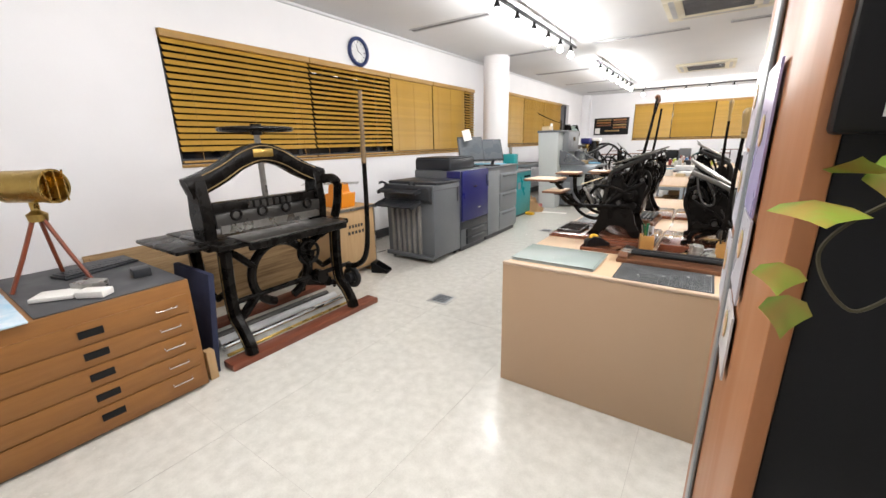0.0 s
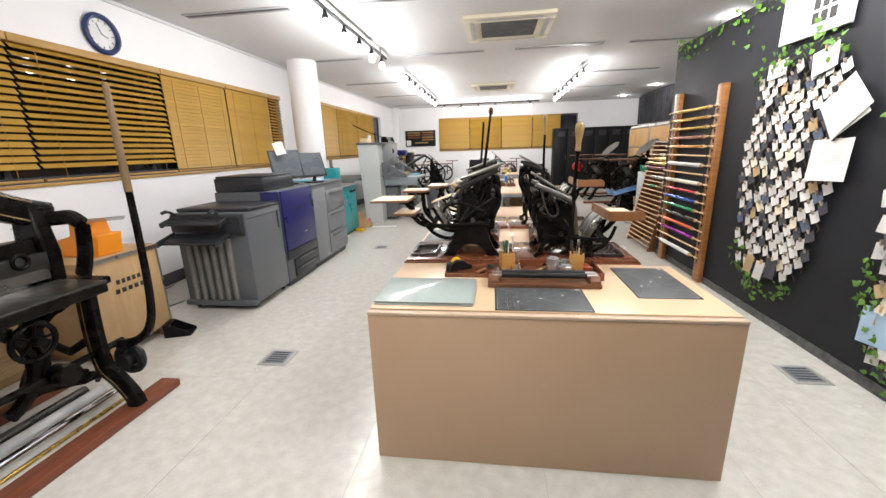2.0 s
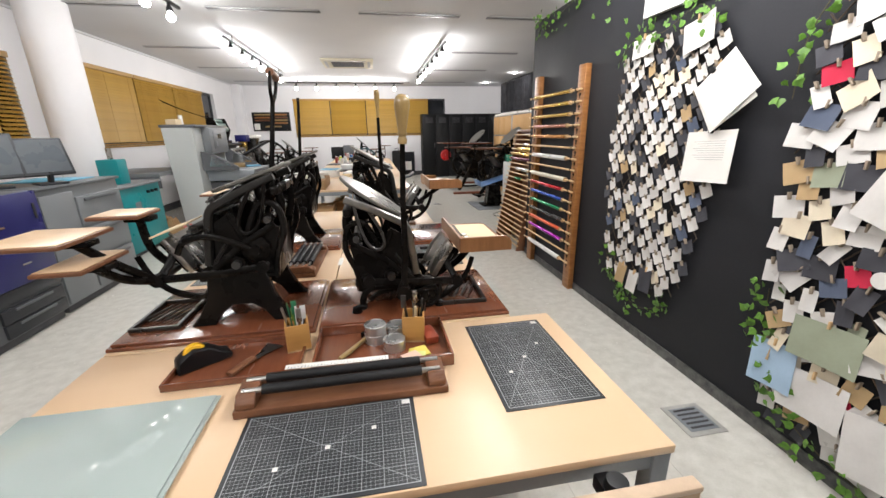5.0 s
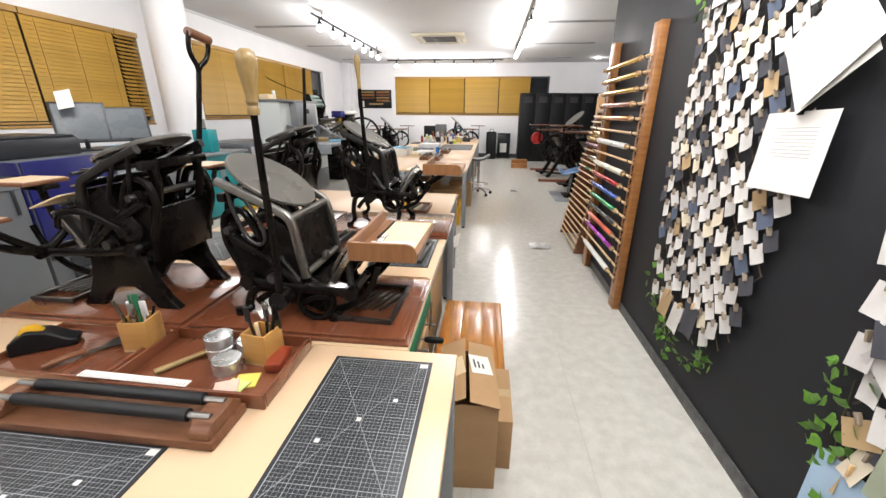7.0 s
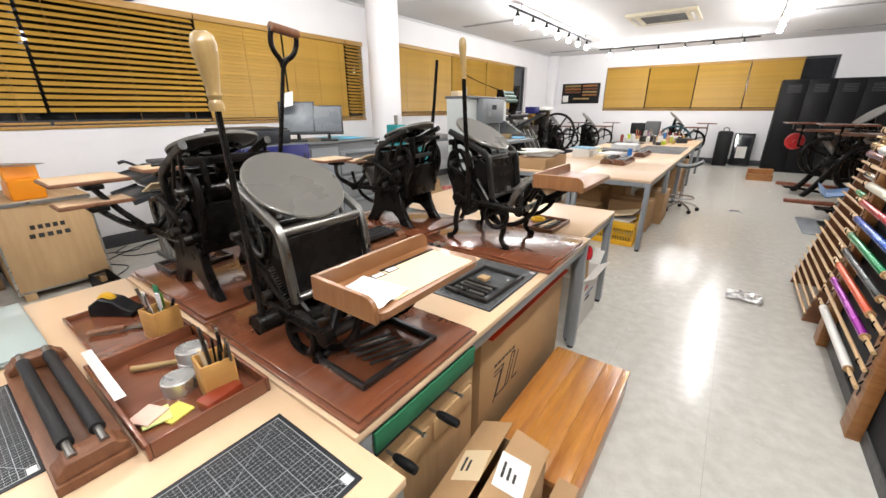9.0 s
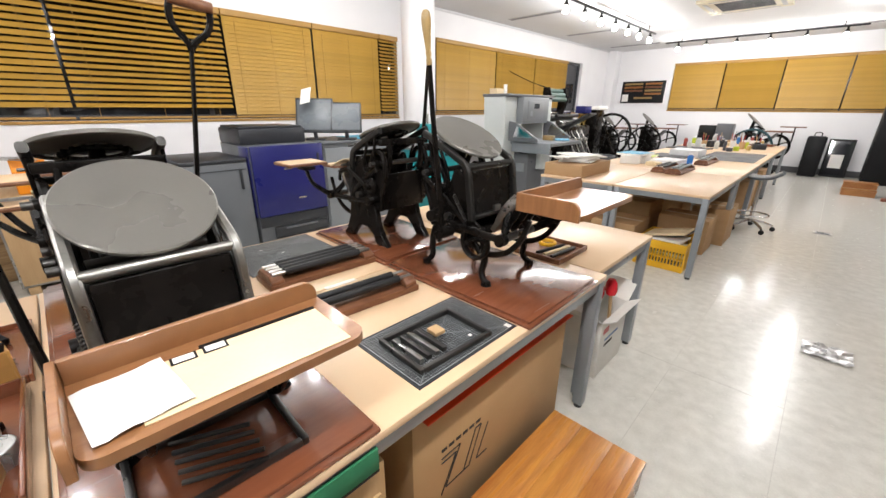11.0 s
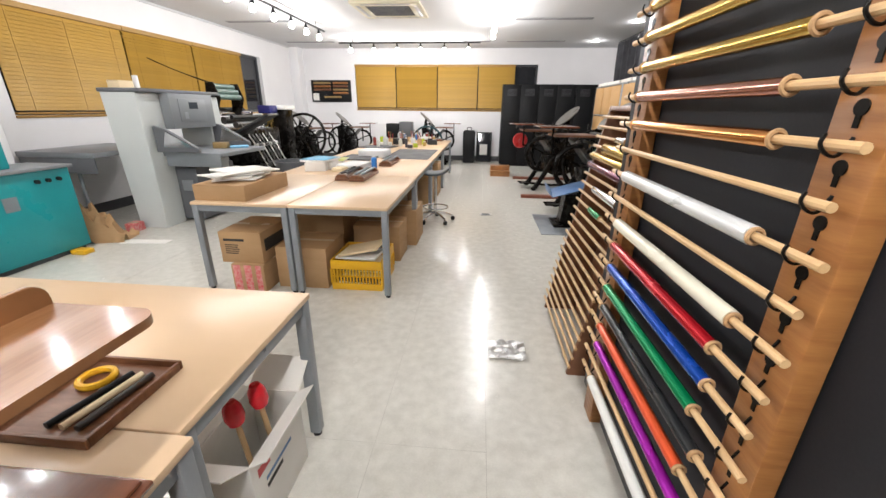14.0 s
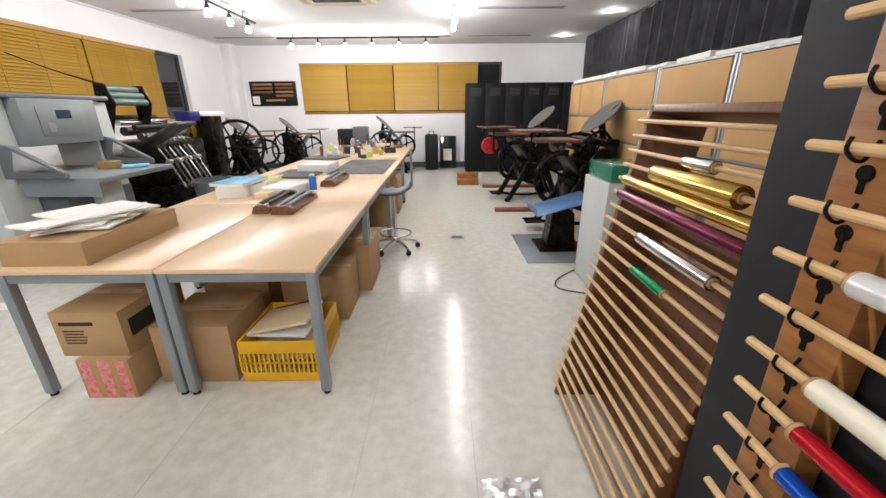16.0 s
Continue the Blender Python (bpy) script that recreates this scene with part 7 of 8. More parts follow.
part("rear_table", boxed(-1.0, -0.02, -0.28, 0.9, 0.9, 0.96, 0.006), M_PRLIGHT, cu, "grey rear table")
part("rear_table_skirt", boxed(-0.99, -0.03, -0.27, -0.25, 0.72, 0.899, 0.004), M_GREYENAMEL, cu)
for x in (-0.92, -0.4):
    part("rear_leg", rodded((x, -0.15, 0), (x, -0.15, 0.72), 0.02), M_LEG, cu)
solid("spray_bottle", rodded((-2.9, 8.9, 1.6655), (-2.9, 8.9, 1.82), 0.035, 0.03, seg=16), M_PLASTICWHITE, "white spray bottle on the cutter", "bottle")
solid("tan_box", boxed(-3.0, -2.85, 8.6, 8.8, 1.6655, 1.75, 0.004), M_CREAM, "small tan box on the cutter", "box")
# heap of torn kraft paper by the cutter
kh = B()
n = 16
gk = [[kh.verts.new((-0.3 + 0.6 * i / n, -0.16 + 0.32 * k / n, max(0.003, 0.42 * (1 - (abs(i - 6) / 9) ** 1.3) * (1 - (abs(k - 8) / 8.2) ** 2) + 0.22 * noise.noise((i * 0.45, k * 0.45, 7.7))))) for k in range(n + 1)] for i in range(n + 1)]
for i in range(n):
    for k in range(n):
        kh.faces.new((gk[i][k], gk[i + 1][k], gk[i + 1][k + 1], gk[i][k + 1]))
solid("kraft_wrapping", kh, M_CARD, "crumpled brown kraft wrapping paper by the cutter", "wrapping paper", m=pose(-3.0, 8.02, 0, 0, 0, 15))
solid("paper_offcut", boxed(-0.26, 0.26, -0.07, 0.07, 0.0005, 0.004), M_PAPER, "white paper offcut lying on the floor", "paper", m=pose(-2.45, 8.0, 0, 0, 0, 6))
carton(-2.98, -2.86, 8.3, 8.46, 0.1, "small red and white box on the floor", 0.0, mtl=M_REDBAND)
solid("orange_block", boxed(-0.09, 0.09, -0.06, 0.06, 0, 0.08, 0.006), M_LINKER, "small tan wooden block on the cutter bed", "block", m=pose(-2.25, 9.35, 0.9305, 0, 0, 12))
solid("blue_cloth", boxed(-0.12, 0.12, -0.08, 0.08, 0, 0.03, 0.012), mat("pale_blue_cloth", (0.2, 0.45, 0.65), 0.8, fine=80, bump=0.002), "crumpled blue cloth on the cutter bed", "cloth", m=pose(-2.05, 9.45, 0.9305, 0, 0, 30))
bn2 = B()
lathe(bn2, [(0, 0.001), (0.2, 0.001), (0.26, 0.62), (0.275, 0.62), (0.275, 0.65), (0.25, 0.65), (0.19, 0.03), (0, 0.03)], Matrix.Translation((-1.72, 10.3, 0)), 28)
solid("waste_bin", bn2, M_GREYENAMEL, "round slate-grey plastic waste bin", "bin")

# ---- card trellises on the partition ----
M_STICK = mat("brown_willow_stick", (0.075, 0.052, 0.036), 0.75, fine=60)
CARDCOL = {"white": (0.64, 0.62, 0.595), "grey": (0.5, 0.48, 0.46), "cream": (0.68, 0.6, 0.46), "kraft": (0.42, 0.29, 0.15), "charcoal": (0.05, 0.05, 0.06), "slate": (0.08, 0.1, 0.15), "red": (0.55, 0.02, 0.06),
           "yellow": (0.7, 0.55, 0.02), "sage": (0.3, 0.33, 0.24), "ochre": (0.6, 0.3, 0.03), "pale_blue": (0.35, 0.48, 0.62)}
CARDMAT = {k: mat(k + "_card", c, 0.75, second=tuple(v * 0.86 for v in c), scale=9, mix=0.4, fine=90, bump=0.0004) for k, c in CARDCOL.items()}
CARDMESH = {}


def card_mesh(w, h, key, text):
    kk = (w, h, key, text)
    if kk not in CARDMESH:
        bm = B()
        rows = [[bm.verts.new((-0.001 - bend, w * (i / 4 - 0.5), -h * j)) for j in range(2)] for i, bend in zip(range(5), (0.006, 0.002, 0.0, 0.002, 0.007))]
        for a, b in zip(rows, rows[1:]):
            bm.faces.new((a[0], b[0], b[1], a[1]))
        ex = bmesh.ops.extrude_face_region(bm, geom=list(bm.faces))
        bmesh.ops.translate(bm, verts=[g for g in ex["geom"] if isinstance(g, bmesh.types.BMVert)], vec=(0.0012, 0, 0))
        CARDMESH[kk] = finish("card", bm, CARDMAT[key])
    return CARDMESH[kk]


peg = B()
box(peg, -0.014, 0.004, -0.004, 0.004, -0.016, 0.018, 0.001)
PEG = finish("peg", peg, mat("weathered_peg", (0.3, 0.24, 0.18), 0.7, fine=80))
rc = random.Random(11)


def trellis(yc, z0, z1, half, step, label, mix, loose):
    """A diamond lattice of sticks with a card pegged at each crossing; half gives its half width at a height."""
    t = thing("card_trellis", label, "trellis")
    x = 1.985
    n = 0
    zz = z0
    k = 0
    rows = int((z1 - z0) / (step * 0.62))
    for s in (-1, 1):
        for c in range(-9, 20):
            pts = []
            for q in range(0, 61):
                z = z0 + (z1 - z0) * q / 60
                y = yc + s * ((z - z0) * 0.8 - step * c)
                if abs(y - yc) <= half(z) + 0.03:
                    pts.append((x - (0.004 if s > 0 else 0.0), y, z))
            if len(pts) > 4:
                part("stick", rodded(pts[0], pts[-1], 0.0035, seg=5), M_STICK, t, "thin brown stick")
    for r in range(rows + 1):
        z = z1 - r * step * 0.62
        hw = half(z)
        m = int(hw / (step * 0.5))
        for c in range(-m, m + 1):
            if (c + r) % 2:
                continue
            y = yc + c * step * 0.5
            key = rc.choice(mix)
            w, h = rc.choice(((0.066, 0.08), (0.062, 0.077), (0.066, 0.083), (0.07, 0.077)) if not loose else ((0.075, 0.1), (0.1, 0.08), (0.06, 0.1), (0.12, 0.1), (0.085, 0.085)))
            if rc.random() < 0.06:
                continue
            ob = new("card", card_mesh(w, h, key, 0))
            a = rc.gauss(-31, 3) if not loose else rc.gauss(-8, 18)
            ob.matrix_basis = pose(x - 0.012 - 0.004 * rc.random(), y + rc.uniform(-0.006, 0.006), z, a, rc.uniform(4, 14), rc.uniform(-8, 8))
            tagged(ob, key.replace("_", " ") + " letterpress sample card pegged to the trellis", "card", "pegged sample cards")
            piece("peg", PEG, t, pose(x - 0.016, y, z - 0.002, a, 0, 0))
            n += 1
    return t


# MIXA holds extra grey cards whose colour imitates shadows among the pale ones
MIXA = ["white"] * 15 + ["grey"] * 7 + ["cream"] * 3 + ["charcoal"] * 8 + ["kraft", "slate", "slate"]
MIXB = ["white"] * 9 + ["grey"] * 6 + ["cream"] * 3 + ["kraft"] * 5 + ["charcoal"] * 5 + ["slate"] * 3 + ["red", "sage", "cream", "pale_blue"]
trellis(3.92, 0.45, 2.02, lambda z: (0.45 if z > 1.0 else 0.36 + 0.09 * (z - 0.45) / 0.55) if z < 1.7 else 0.45 - 0.2 * (z - 1.7), 0.112, "diamond stick trellis hung with pale sample cards", MIXA, False)
trellis(2.52, 0.2, 2.1, lambda z: 0.5 if z > 0.9 else 0.4 + 0.1 * (z - 0.2) / 0.7, 0.122, "diamond stick trellis hung with mixed coloured cards", MIXB, True)


def sheet(y, z, w, h, roll, tilt, mm, lab, lift=0.03):
    """A sheet about its centre y, z; the clip sits at its top."""
    t = thing("paper_sheet", lab, "paper sheet", pose(1.985 - lift, y, z, roll, tilt, 0))
    bm = B()
    box(bm, -0.0015, 0.0, -w / 2, w / 2, -h / 2, h / 2)
    part("sheet", bm, mm, t)
    part("clip", boxed(-0.012, 0.008, -0.012, 0.012, h / 2 - 0.012, h / 2 + 0.022, 0.002), M_BLACKSTAND, t, "black bulldog clip")
    return t


sheet(3.43, 1.655, 0.27, 0.29, -38, 6, M_PAPER, "large white paper sheet clipped under another", 0.045)
sheet(3.415, 1.675, 0.27, 0.28, -45, 7, M_PAPER, "large white paper sheet clipped askew on the trellis", 0.055)
s2 = sheet(3.455, 1.335, 0.31, 0.27, -3, 5, M_PAPER, "square white printed sheet held by a clip", 0.05)
for k in range(9):
    part("text_line", boxed(-0.0022, -0.0016, -0.1, 0.1 - 0.02 * (k % 3), 0.08 - 0.012 * k, 0.0825 - 0.012 * k), mat("grey_text", (0.45, 0.44, 0.43), 0.7) if k == 0 else bpy.data.materials["grey_text"], s2)
for y, z, w, h, a, key, lab in ((4.12, 2.06, 0.2, 0.12, -6, "white", "white floral card on the trellis top"), (3.68, 2.06, 0.2, 0.16, -14, "white", "white folded card on the trellis top"),
                                (4.05, 0.52, 0.1, 0.15, 4, "kraft", "kraft tag hanging under the trellis"), (3.92, 0.5, 0.1, 0.15, 2, "white", "white card with a coloured drawing"), (3.8, 0.56, 0.11, 0.16, -4, "charcoal", "charcoal card under the trellis"),
                                (2.9, 0.52, 0.2, 0.22, -6, "pale_blue", "pale blue printed card low on the trellis"), (2.72, 0.46, 0.26, 0.2, -4, "white", "floral patterned white card"), (2.45, 0.42, 0.28, 0.26, -10, "white", "large white illustrated card"),
                                (2.72, 0.7, 0.26, 0.18, -3, "sage", "sage green dated card"), (2.4, 0.84, 0.3, 0.2, -12, "cream", "cream dated card on the trellis"), (2.55, 1.3, 0.3, 0.2, 20, "white", "white folded card in the middle"), (2.35, 1.45, 0.3, 0.24, -20, "white", "white broad card on the trellis")):
    ob = new("large_card", card_mesh(w, h, key, 1))
    ob.matrix_basis = pose(1.958, y, z, a, 6, 0)
    tagged(ob, lab, "card", "large cards")
    pb = part("peg", boxed(-0.014, 0.004, -0.004, 0.004, -0.016, 0.018, 0.001), M_DOWEL, ob)
bm = B()
lathe(bm, [(0, 0), (0.025, 0), (0.025, 0.001), (0, 0.001)], Matrix.Translation((1.955, 3.917, 0.43)) @ Matrix.Rotation(radians(-84), 4, "Y"), 16)
solid("coloured_spot", bm, mat("painted_flower", (0.5, 0.08, 0.12), 0.7, second=(0.08, 0.12, 0.45), scale=40, mix=0.5), "small red and blue flower print on the card", "print")
for k in range(2):
    bm = B()
    lathe(bm, [(0, 0), (0.032, 0), (0.032, 0.002), (0, 0.002)], Matrix.Translation((1.95, 2.56 + 0.05 * k, 0.96 - 0.02 * k)) @ Matrix.Rotation(radians(-84), 4, "Y"), 20)
    solid("round_tag", bm, CARDMAT["white"], "round white letterpress tag", "tag")

# white sign board above the trellis
sg = thing("wall_sign", "white sign board with unreadable black lettering", "sign")
part("board", boxed(1.955, 1.985, 3.55, 4.17, 2.17, 2.56, 0.004), M_PLASTICWHITE, sg)
for k in range(3):
    for j in range(2):
        part("glyph", boxed(1.953, 1.9545, 3.66 + 0.075 * k, 3.715 + 0.075 * k, 2.24 + 0.09 * j, 2.31 + 0.09 * j, 0), INK, sg)


# ---- ivy ----
def leaf_mesh(s, mm=None):
    bm = B()
    ol = [(0, 0), (0.35, 0.12), (0.5, 0.42), (0.3, 0.62), (0.12, 0.85), (0, 1.1), (-0.12, 0.85), (-0.3, 0.62), (-0.5, 0.42), (-0.35, 0.12)]
    vs = [bm.verts.new((0.12 * s * abs(a), a * s, -b * s)) for a, b in ol]
    c = bm.verts.new((-0.04 * s, 0, -0.45 * s))
    for i in range(len(vs)):
        bm.faces.new((vs[i], vs[(i + 1) % len(vs)], c))
    return finish("leaf", bm, mm or M_LEAF)


LEAF = [leaf_mesh(0.045), leaf_mesh(0.032), leaf_mesh(0.06)]
PALE = [leaf_mesh(0.036, M_PALELEAF), leaf_mesh(0.022, M_PALELEAF)]


def ivy(pts, n, label, spread=0.06, big=False):
    t = thing("ivy_garland", label, "ivy", group="ivy garlands")
    line = smooth_line(pts, 8)
    bm = B()
    bar(bm, pts, 0.0045 if n else 0.0018, 0.0045 if n else 0.0018, n=8, seg=5)
    part("stem", bm, M_VINE, t)
    for k in range(n):
        p = line[rc.randrange(len(line))]
        off = V(-abs(rc.gauss(0.012, 0.01)), rc.gauss(0, spread), rc.gauss(0, spread))
        piece("leaf", LEAF[2 if big else rc.randrange(2)], t, pose(*(p + off), rc.uniform(-160, 160), rc.uniform(-35, 35), rc.uniform(-40, 40)))
    return t


ivy([(1.97, 4.4, 1.95), (1.96, 4.2, 2.08), (1.95, 3.95, 2.05), (1.96, 3.7, 2.13), (1.96, 3.55, 2.0)], 70, "green plastic ivy along the trellis top", 0.05)
ivy([(1.97, 4.3, 0.55), (1.97, 4.2, 0.36), (1.96, 4.0, 0.28), (1.96, 3.8, 0.27), (1.97, 3.6, 0.38)], 70, "green plastic ivy under the trellis", 0.045)
ivy([(1.97, 3.1, 1.6), (1.96, 3.08, 1.85), (1.96, 2.95, 2.05), (1.96, 2.7, 2.12)], 40, "green plastic ivy beside the trellis", 0.05)
ivy([(1.97, 3.0, 0.75), (1.97, 2.97, 0.5), (1.96, 2.85, 0.25), (1.96, 2.6, 0.12), (1.96, 2.3, 0.1)], 90, "green plastic ivy under the coloured cards", 0.05)
ivy([(2.0, 6.0, 2.56), (1.97, 5.6, 2.5), (1.98, 5.1, 2.58), (1.98, 4.6, 2.52), (1.97, 4.2, 2.6)], 90, "green plastic ivy along the partition's top", 0.06)
ivy([(1.97, 4.1, 2.6), (1.96, 3.6, 2.6), (1.96, 3.2, 2.5)], 50, "green plastic ivy over the white sign", 0.05)
# ivy hanging by the entrance, close to the eye
e1 = ivy([(0.25, 0.405, 1.465), (0.215, 0.4, 1.44), (0.185, 0.4, 1.425), (0.17, 0.405, 1.4), (0.185, 0.402, 1.375), (0.205, 0.404, 1.39), (0.215, 0.405, 1.365)], 0, "broad yellow-green ivy leaves on the entrance wall")
for q in ((0.165, 0.41, 1.425, 0, 80, 88, 0), (0.196, 0.41, 1.45, 0, 25, 88, 0), (0.208, 0.41, 1.44, 0, -30, 84, 0), (0.222, 0.41, 1.425, 0, 12, 95, 0), (0.158, 0.412, 1.392, 0, 60, 86, 1), (0.164, 0.412, 1.375, 0, 10, 92, 1), (0.206, 0.41, 1.46, 0, -20, 85, 1), (0.176, 0.409, 1.438, 0, 110, 80, 1), (0.228, 0.409, 1.45, 0, 40, 86, 1)):
    piece("leaf", PALE[q[6]], e1, pose(*q[:6]))
# black sign with pale brush strokes on the entrance wall
es = thing("entrance_sign", "black sign with a large pale hand-cut glyph", "sign")
part("board", boxed(0.17, 0.6, 0.44, 0.4545, 1.455, 1.95, 0.003), M_BLACKSTAND, es)
for a in ((0.2, 0.228, 1.5, 1.505), (0.212, 0.216, 1.475, 1.5), (0.205, 0.211, 1.465, 1.478), (0.217, 0.224, 1.465, 1.478), (0.229, 0.234, 1.482, 1.487), (0.236, 0.241, 1.462, 1.508), (0.205, 0.228, 1.53, 1.535), (0.205, 0.209, 1.515, 1.53), (0.205, 0.23, 1.512, 1.517)):
    part("glyph_stroke", boxed(a[0] - 0.018, a[1] - 0.018, 0.4375, 0.4395, a[2] - 0.002, a[3] - 0.002), M_PAPER, es, "pale stroke")
# leaflets taped to the jamb
M_PRINT = mat("leaflet_print", (0.62, 0.55, 0.3), 0.35, second=(0.5, 0.16, 0.05), scale=60, mix=0.7, fine=120)
for y, z, h, c in ((0.835, 1.385, 0.1, (0.62, 0.62, 0.7)), (0.842, 1.27, 0.095, (0.66, 0.66, 0.72)), (0.665, 1.45, 0.14, (0.4, 0.36, 0.6)), (0.66, 1.335, 0.085, (0.6, 0.6, 0.66)), (0.655, 1.245, 0.07, (0.68, 0.68, 0.7)), (0.83, 1.495, 0.11, (0.6, 0.58, 0.7))):
    t = thing("leaflet", "pale lilac leaflet taped to the door jamb", "leaflet", pose(JX - 0.004, y, z, 0, 0, 0), "leaflets on the jamb")
    bm = B()
    box(bm, -0.001, 0.001, -0.048, 0.048, -h / 2, h / 2)
    part("sheet", bm, mat("lilac_leaflet", c, 0.3, second=tuple(v * 0.8 for v in c), scale=12, fine=30), t)
    bm = B()
    lathe(bm, [(0, 0), (0.015, 0), (0.015, 0.001), (0, 0.001)], Matrix.Translation((-0.0015, 0, 0.01)) @ Matrix.Rotation(radians(-90), 4, "Y"), 16)
    part("printed_picture", bm, M_PRINT, t, "round printed picture")

# ---- treadle presses at the far end ----
def treadle_press(m, label, wheel=M_IRON, body=None, top=True, s=1.0):
    """A floor-standing platen press; local x points to its feed side, the flywheel stands at -y."""
    body = body or M_IRON
    t = thing("treadle_press", label, "letterpress", m @ Matrix.Scale(s, 4), "treadle presses")
    for y in (-0.25, 0.25):
        bm = B()
        bar(bm, [(-0.42, y, 0.0), (-0.36, y, 0.08), (-0.24, y, 0.35), (-0.16, y, 0.62), (-0.2, y, 0.95)], 0.09, 0.05, up=(0, 1, 0))
        bar(bm, [(0.42, y, 0.0), (0.34, y, 0.1), (0.2, y, 0.35), (0.1, y, 0.55), (0.0, y, 0.7)], 0.08, 0.05, up=(0, 1, 0))
        bar(bm, [(-0.24, y, 0.35), (0.0, y, 0.28), (0.2, y, 0.35)], 0.06, 0.04, up=(0, 1, 0))
        slab(bm, [(-0.25, 0.5), (0.08, 0.5), (0.12, 0.7), (-0.05, 0.9), (-0.24, 0.95)], y - 0.03, y + 0.03, 0.008)
        part("side_frame", bm, body, t)
        bm = B()
        bar(bm, [(-0.1, y * 1.2, 0.55), (0.06, y * 1.25, 0.75), (0.22, y * 1.2, 0.82)], 0.05, 0.03, up=(0, 1, 0))
        part("side_arm", bm, body, t)
    # flywheel
    bm = B()
    mw = Matrix.Translation((-0.08, -0.37, 0.62)) @ Matrix.Rotation(radians(90), 4, "X")
    ring(bm, mw, 0.4, 0.024, seg=48)
    rod(bm, mw @ V(0, 0, -0.06), mw @ V(0, 0, 0.06), 0.05, seg=16)
    fw = part("flywheel", bm, wheel, t, "large spoked flywheel")
    for k in range(6):
        bm = B()
        a = radians(60 * k + 12)
        bar(bm, [mw @ V(0.03 * math.cos(a), 0.03 * math.sin(a), 0), mw @ V(0.22 * math.cos(a + 0.16), 0.22 * math.sin(a + 0.16), 0), mw @ V(0.4 * math.cos(a), 0.4 * math.sin(a), 0)], 0.028, 0.022, n=4)
        part("spoke", bm, wheel, fw)
    part("drive_casing", boxed(-0.2, 0.2, -0.2, 0.2, 0.3, 0.6, 0.03), body, t)
    part("crank_shaft", rodded((-0.08, -0.42, 0.62), (-0.08, 0.38, 0.62), 0.025), M_DARKSTEEL, t)
    bm = B()
    ring(bm, Matrix.Translation((0.32, 0.3, 0.62)) @ Matrix.Rotation(radians(90), 4, "X"), 0.26, 0.03, -100, 100, seg=40)
    part("back_wheel", bm, body, t)
    bm = B()
    box(bm, -0.03, 0.03, -0.2, 0.2, -0.2, 0.2, 0.01, pose(-0.02, 0, 0.82, 0, 12, 0))
    part("type_bed", bm, body, t)
    bm = B()
    box(bm, -0.025, 0.025, -0.2, 0.2, -0.2, 0.2, 0.01, pose(0.2, 0, 0.78, 0, 40, 0))
    part("platen", bm, M_DARKSTEEL, t, "bare steel platen")
    md = Matrix.Translation((-0.14, 0, 1.22)) @ Matrix.Rotation(radians(42), 4, "Y")
    bm = B()
    lathe(bm, [(0, 0), (0.23, 0), (0.234, -0.008), (0.22, -0.02), (0, -0.03)], md, 40)
    part("ink_disc", bm, M_DISC, t, "tilted grey ink disc")
    bm = B()
    rod(bm, md @ V(0, 0, -0.02), (-0.2, 0, 0.98), 0.035)
    box(bm, -0.26, -0.12, -0.26, 0.26, 0.92, 1.0, 0.012)
    for y in (-0.18, 0.18):
        bar(bm, [(-0.2, y, 1.0), (-0.1, y, 1.08), (0.04, y, 1.02)], 0.03, 0.02, up=(0, 1, 0))
    part("disc_bracket", bm, body, t)
    for z, x in ((1.0, 0.05), (0.95, 0.09), (0.9, 0.12)):
        part("ink_roller", rodded((x, -0.2, z), (x, 0.2, z), 0.02, seg=14), M_RUBBER, t)
    part("feed_board", boxed(0.1, 0.6, -0.22, 0.22, 0.97, 0.995, 0.004), M_WALNUT, t, "brown wooden feed board")
    part("delivery_board", boxed(0.35, 0.8, -0.16, 0.34, 1.08, 1.1, 0.004), M_MAHOG, t, "red-brown delivery board")
    bm = B()
    rod(bm, (0.4, 0.0, 0.6), (0.4, 0.0, 0.97), 0.018)
    rod(bm, (0.6, 0.1, 0.75), (0.6, 0.1, 1.08), 0.014)
    bar(bm, [(0.2, 0.0, 0.6), (0.45, 0.05, 0.72), (0.6, 0.1, 0.75)], 0.03, 0.03)
    part("board_post", bm, body, t)
    bm = B()
    bar(bm, [(-0.3, 0.0, 0.06), (0.1, 0.0, 0.05), (0.48, 0.0, 0.1)], 0.04, 0.02)
    box(bm, 0.42, 0.6, -0.1, 0.1, 0.09, 0.105, 0.004)
    part("treadle", bm, body, t)
    return t


treadle_press(pose(-3.0, 13.9, 0, 0, 0, 8), "black treadle platen press with brown feed boards by the window")
treadle_press(pose(-2.35, 15.1, 0, 0, 0, 5), "black treadle platen press with a tall flywheel by the end wall", s=0.98)
treadle_press(pose(0.0, 15.15, 0, 0, 0, 0), "blue-green and black treadle platen press under the end window", wheel=mat("dark_teal_enamel", (0.012, 0.06, 0.075), 0.35, fine=60))
treadle_press(pose(2.8, 12.0, 0, 0, 0, 188), "black treadle platen press with a red pulley", s=1.12)
treadle_press(pose(3.05, 10.1, 0, 0, 0, 182), "black treadle platen press with brown boards", s=1.15)
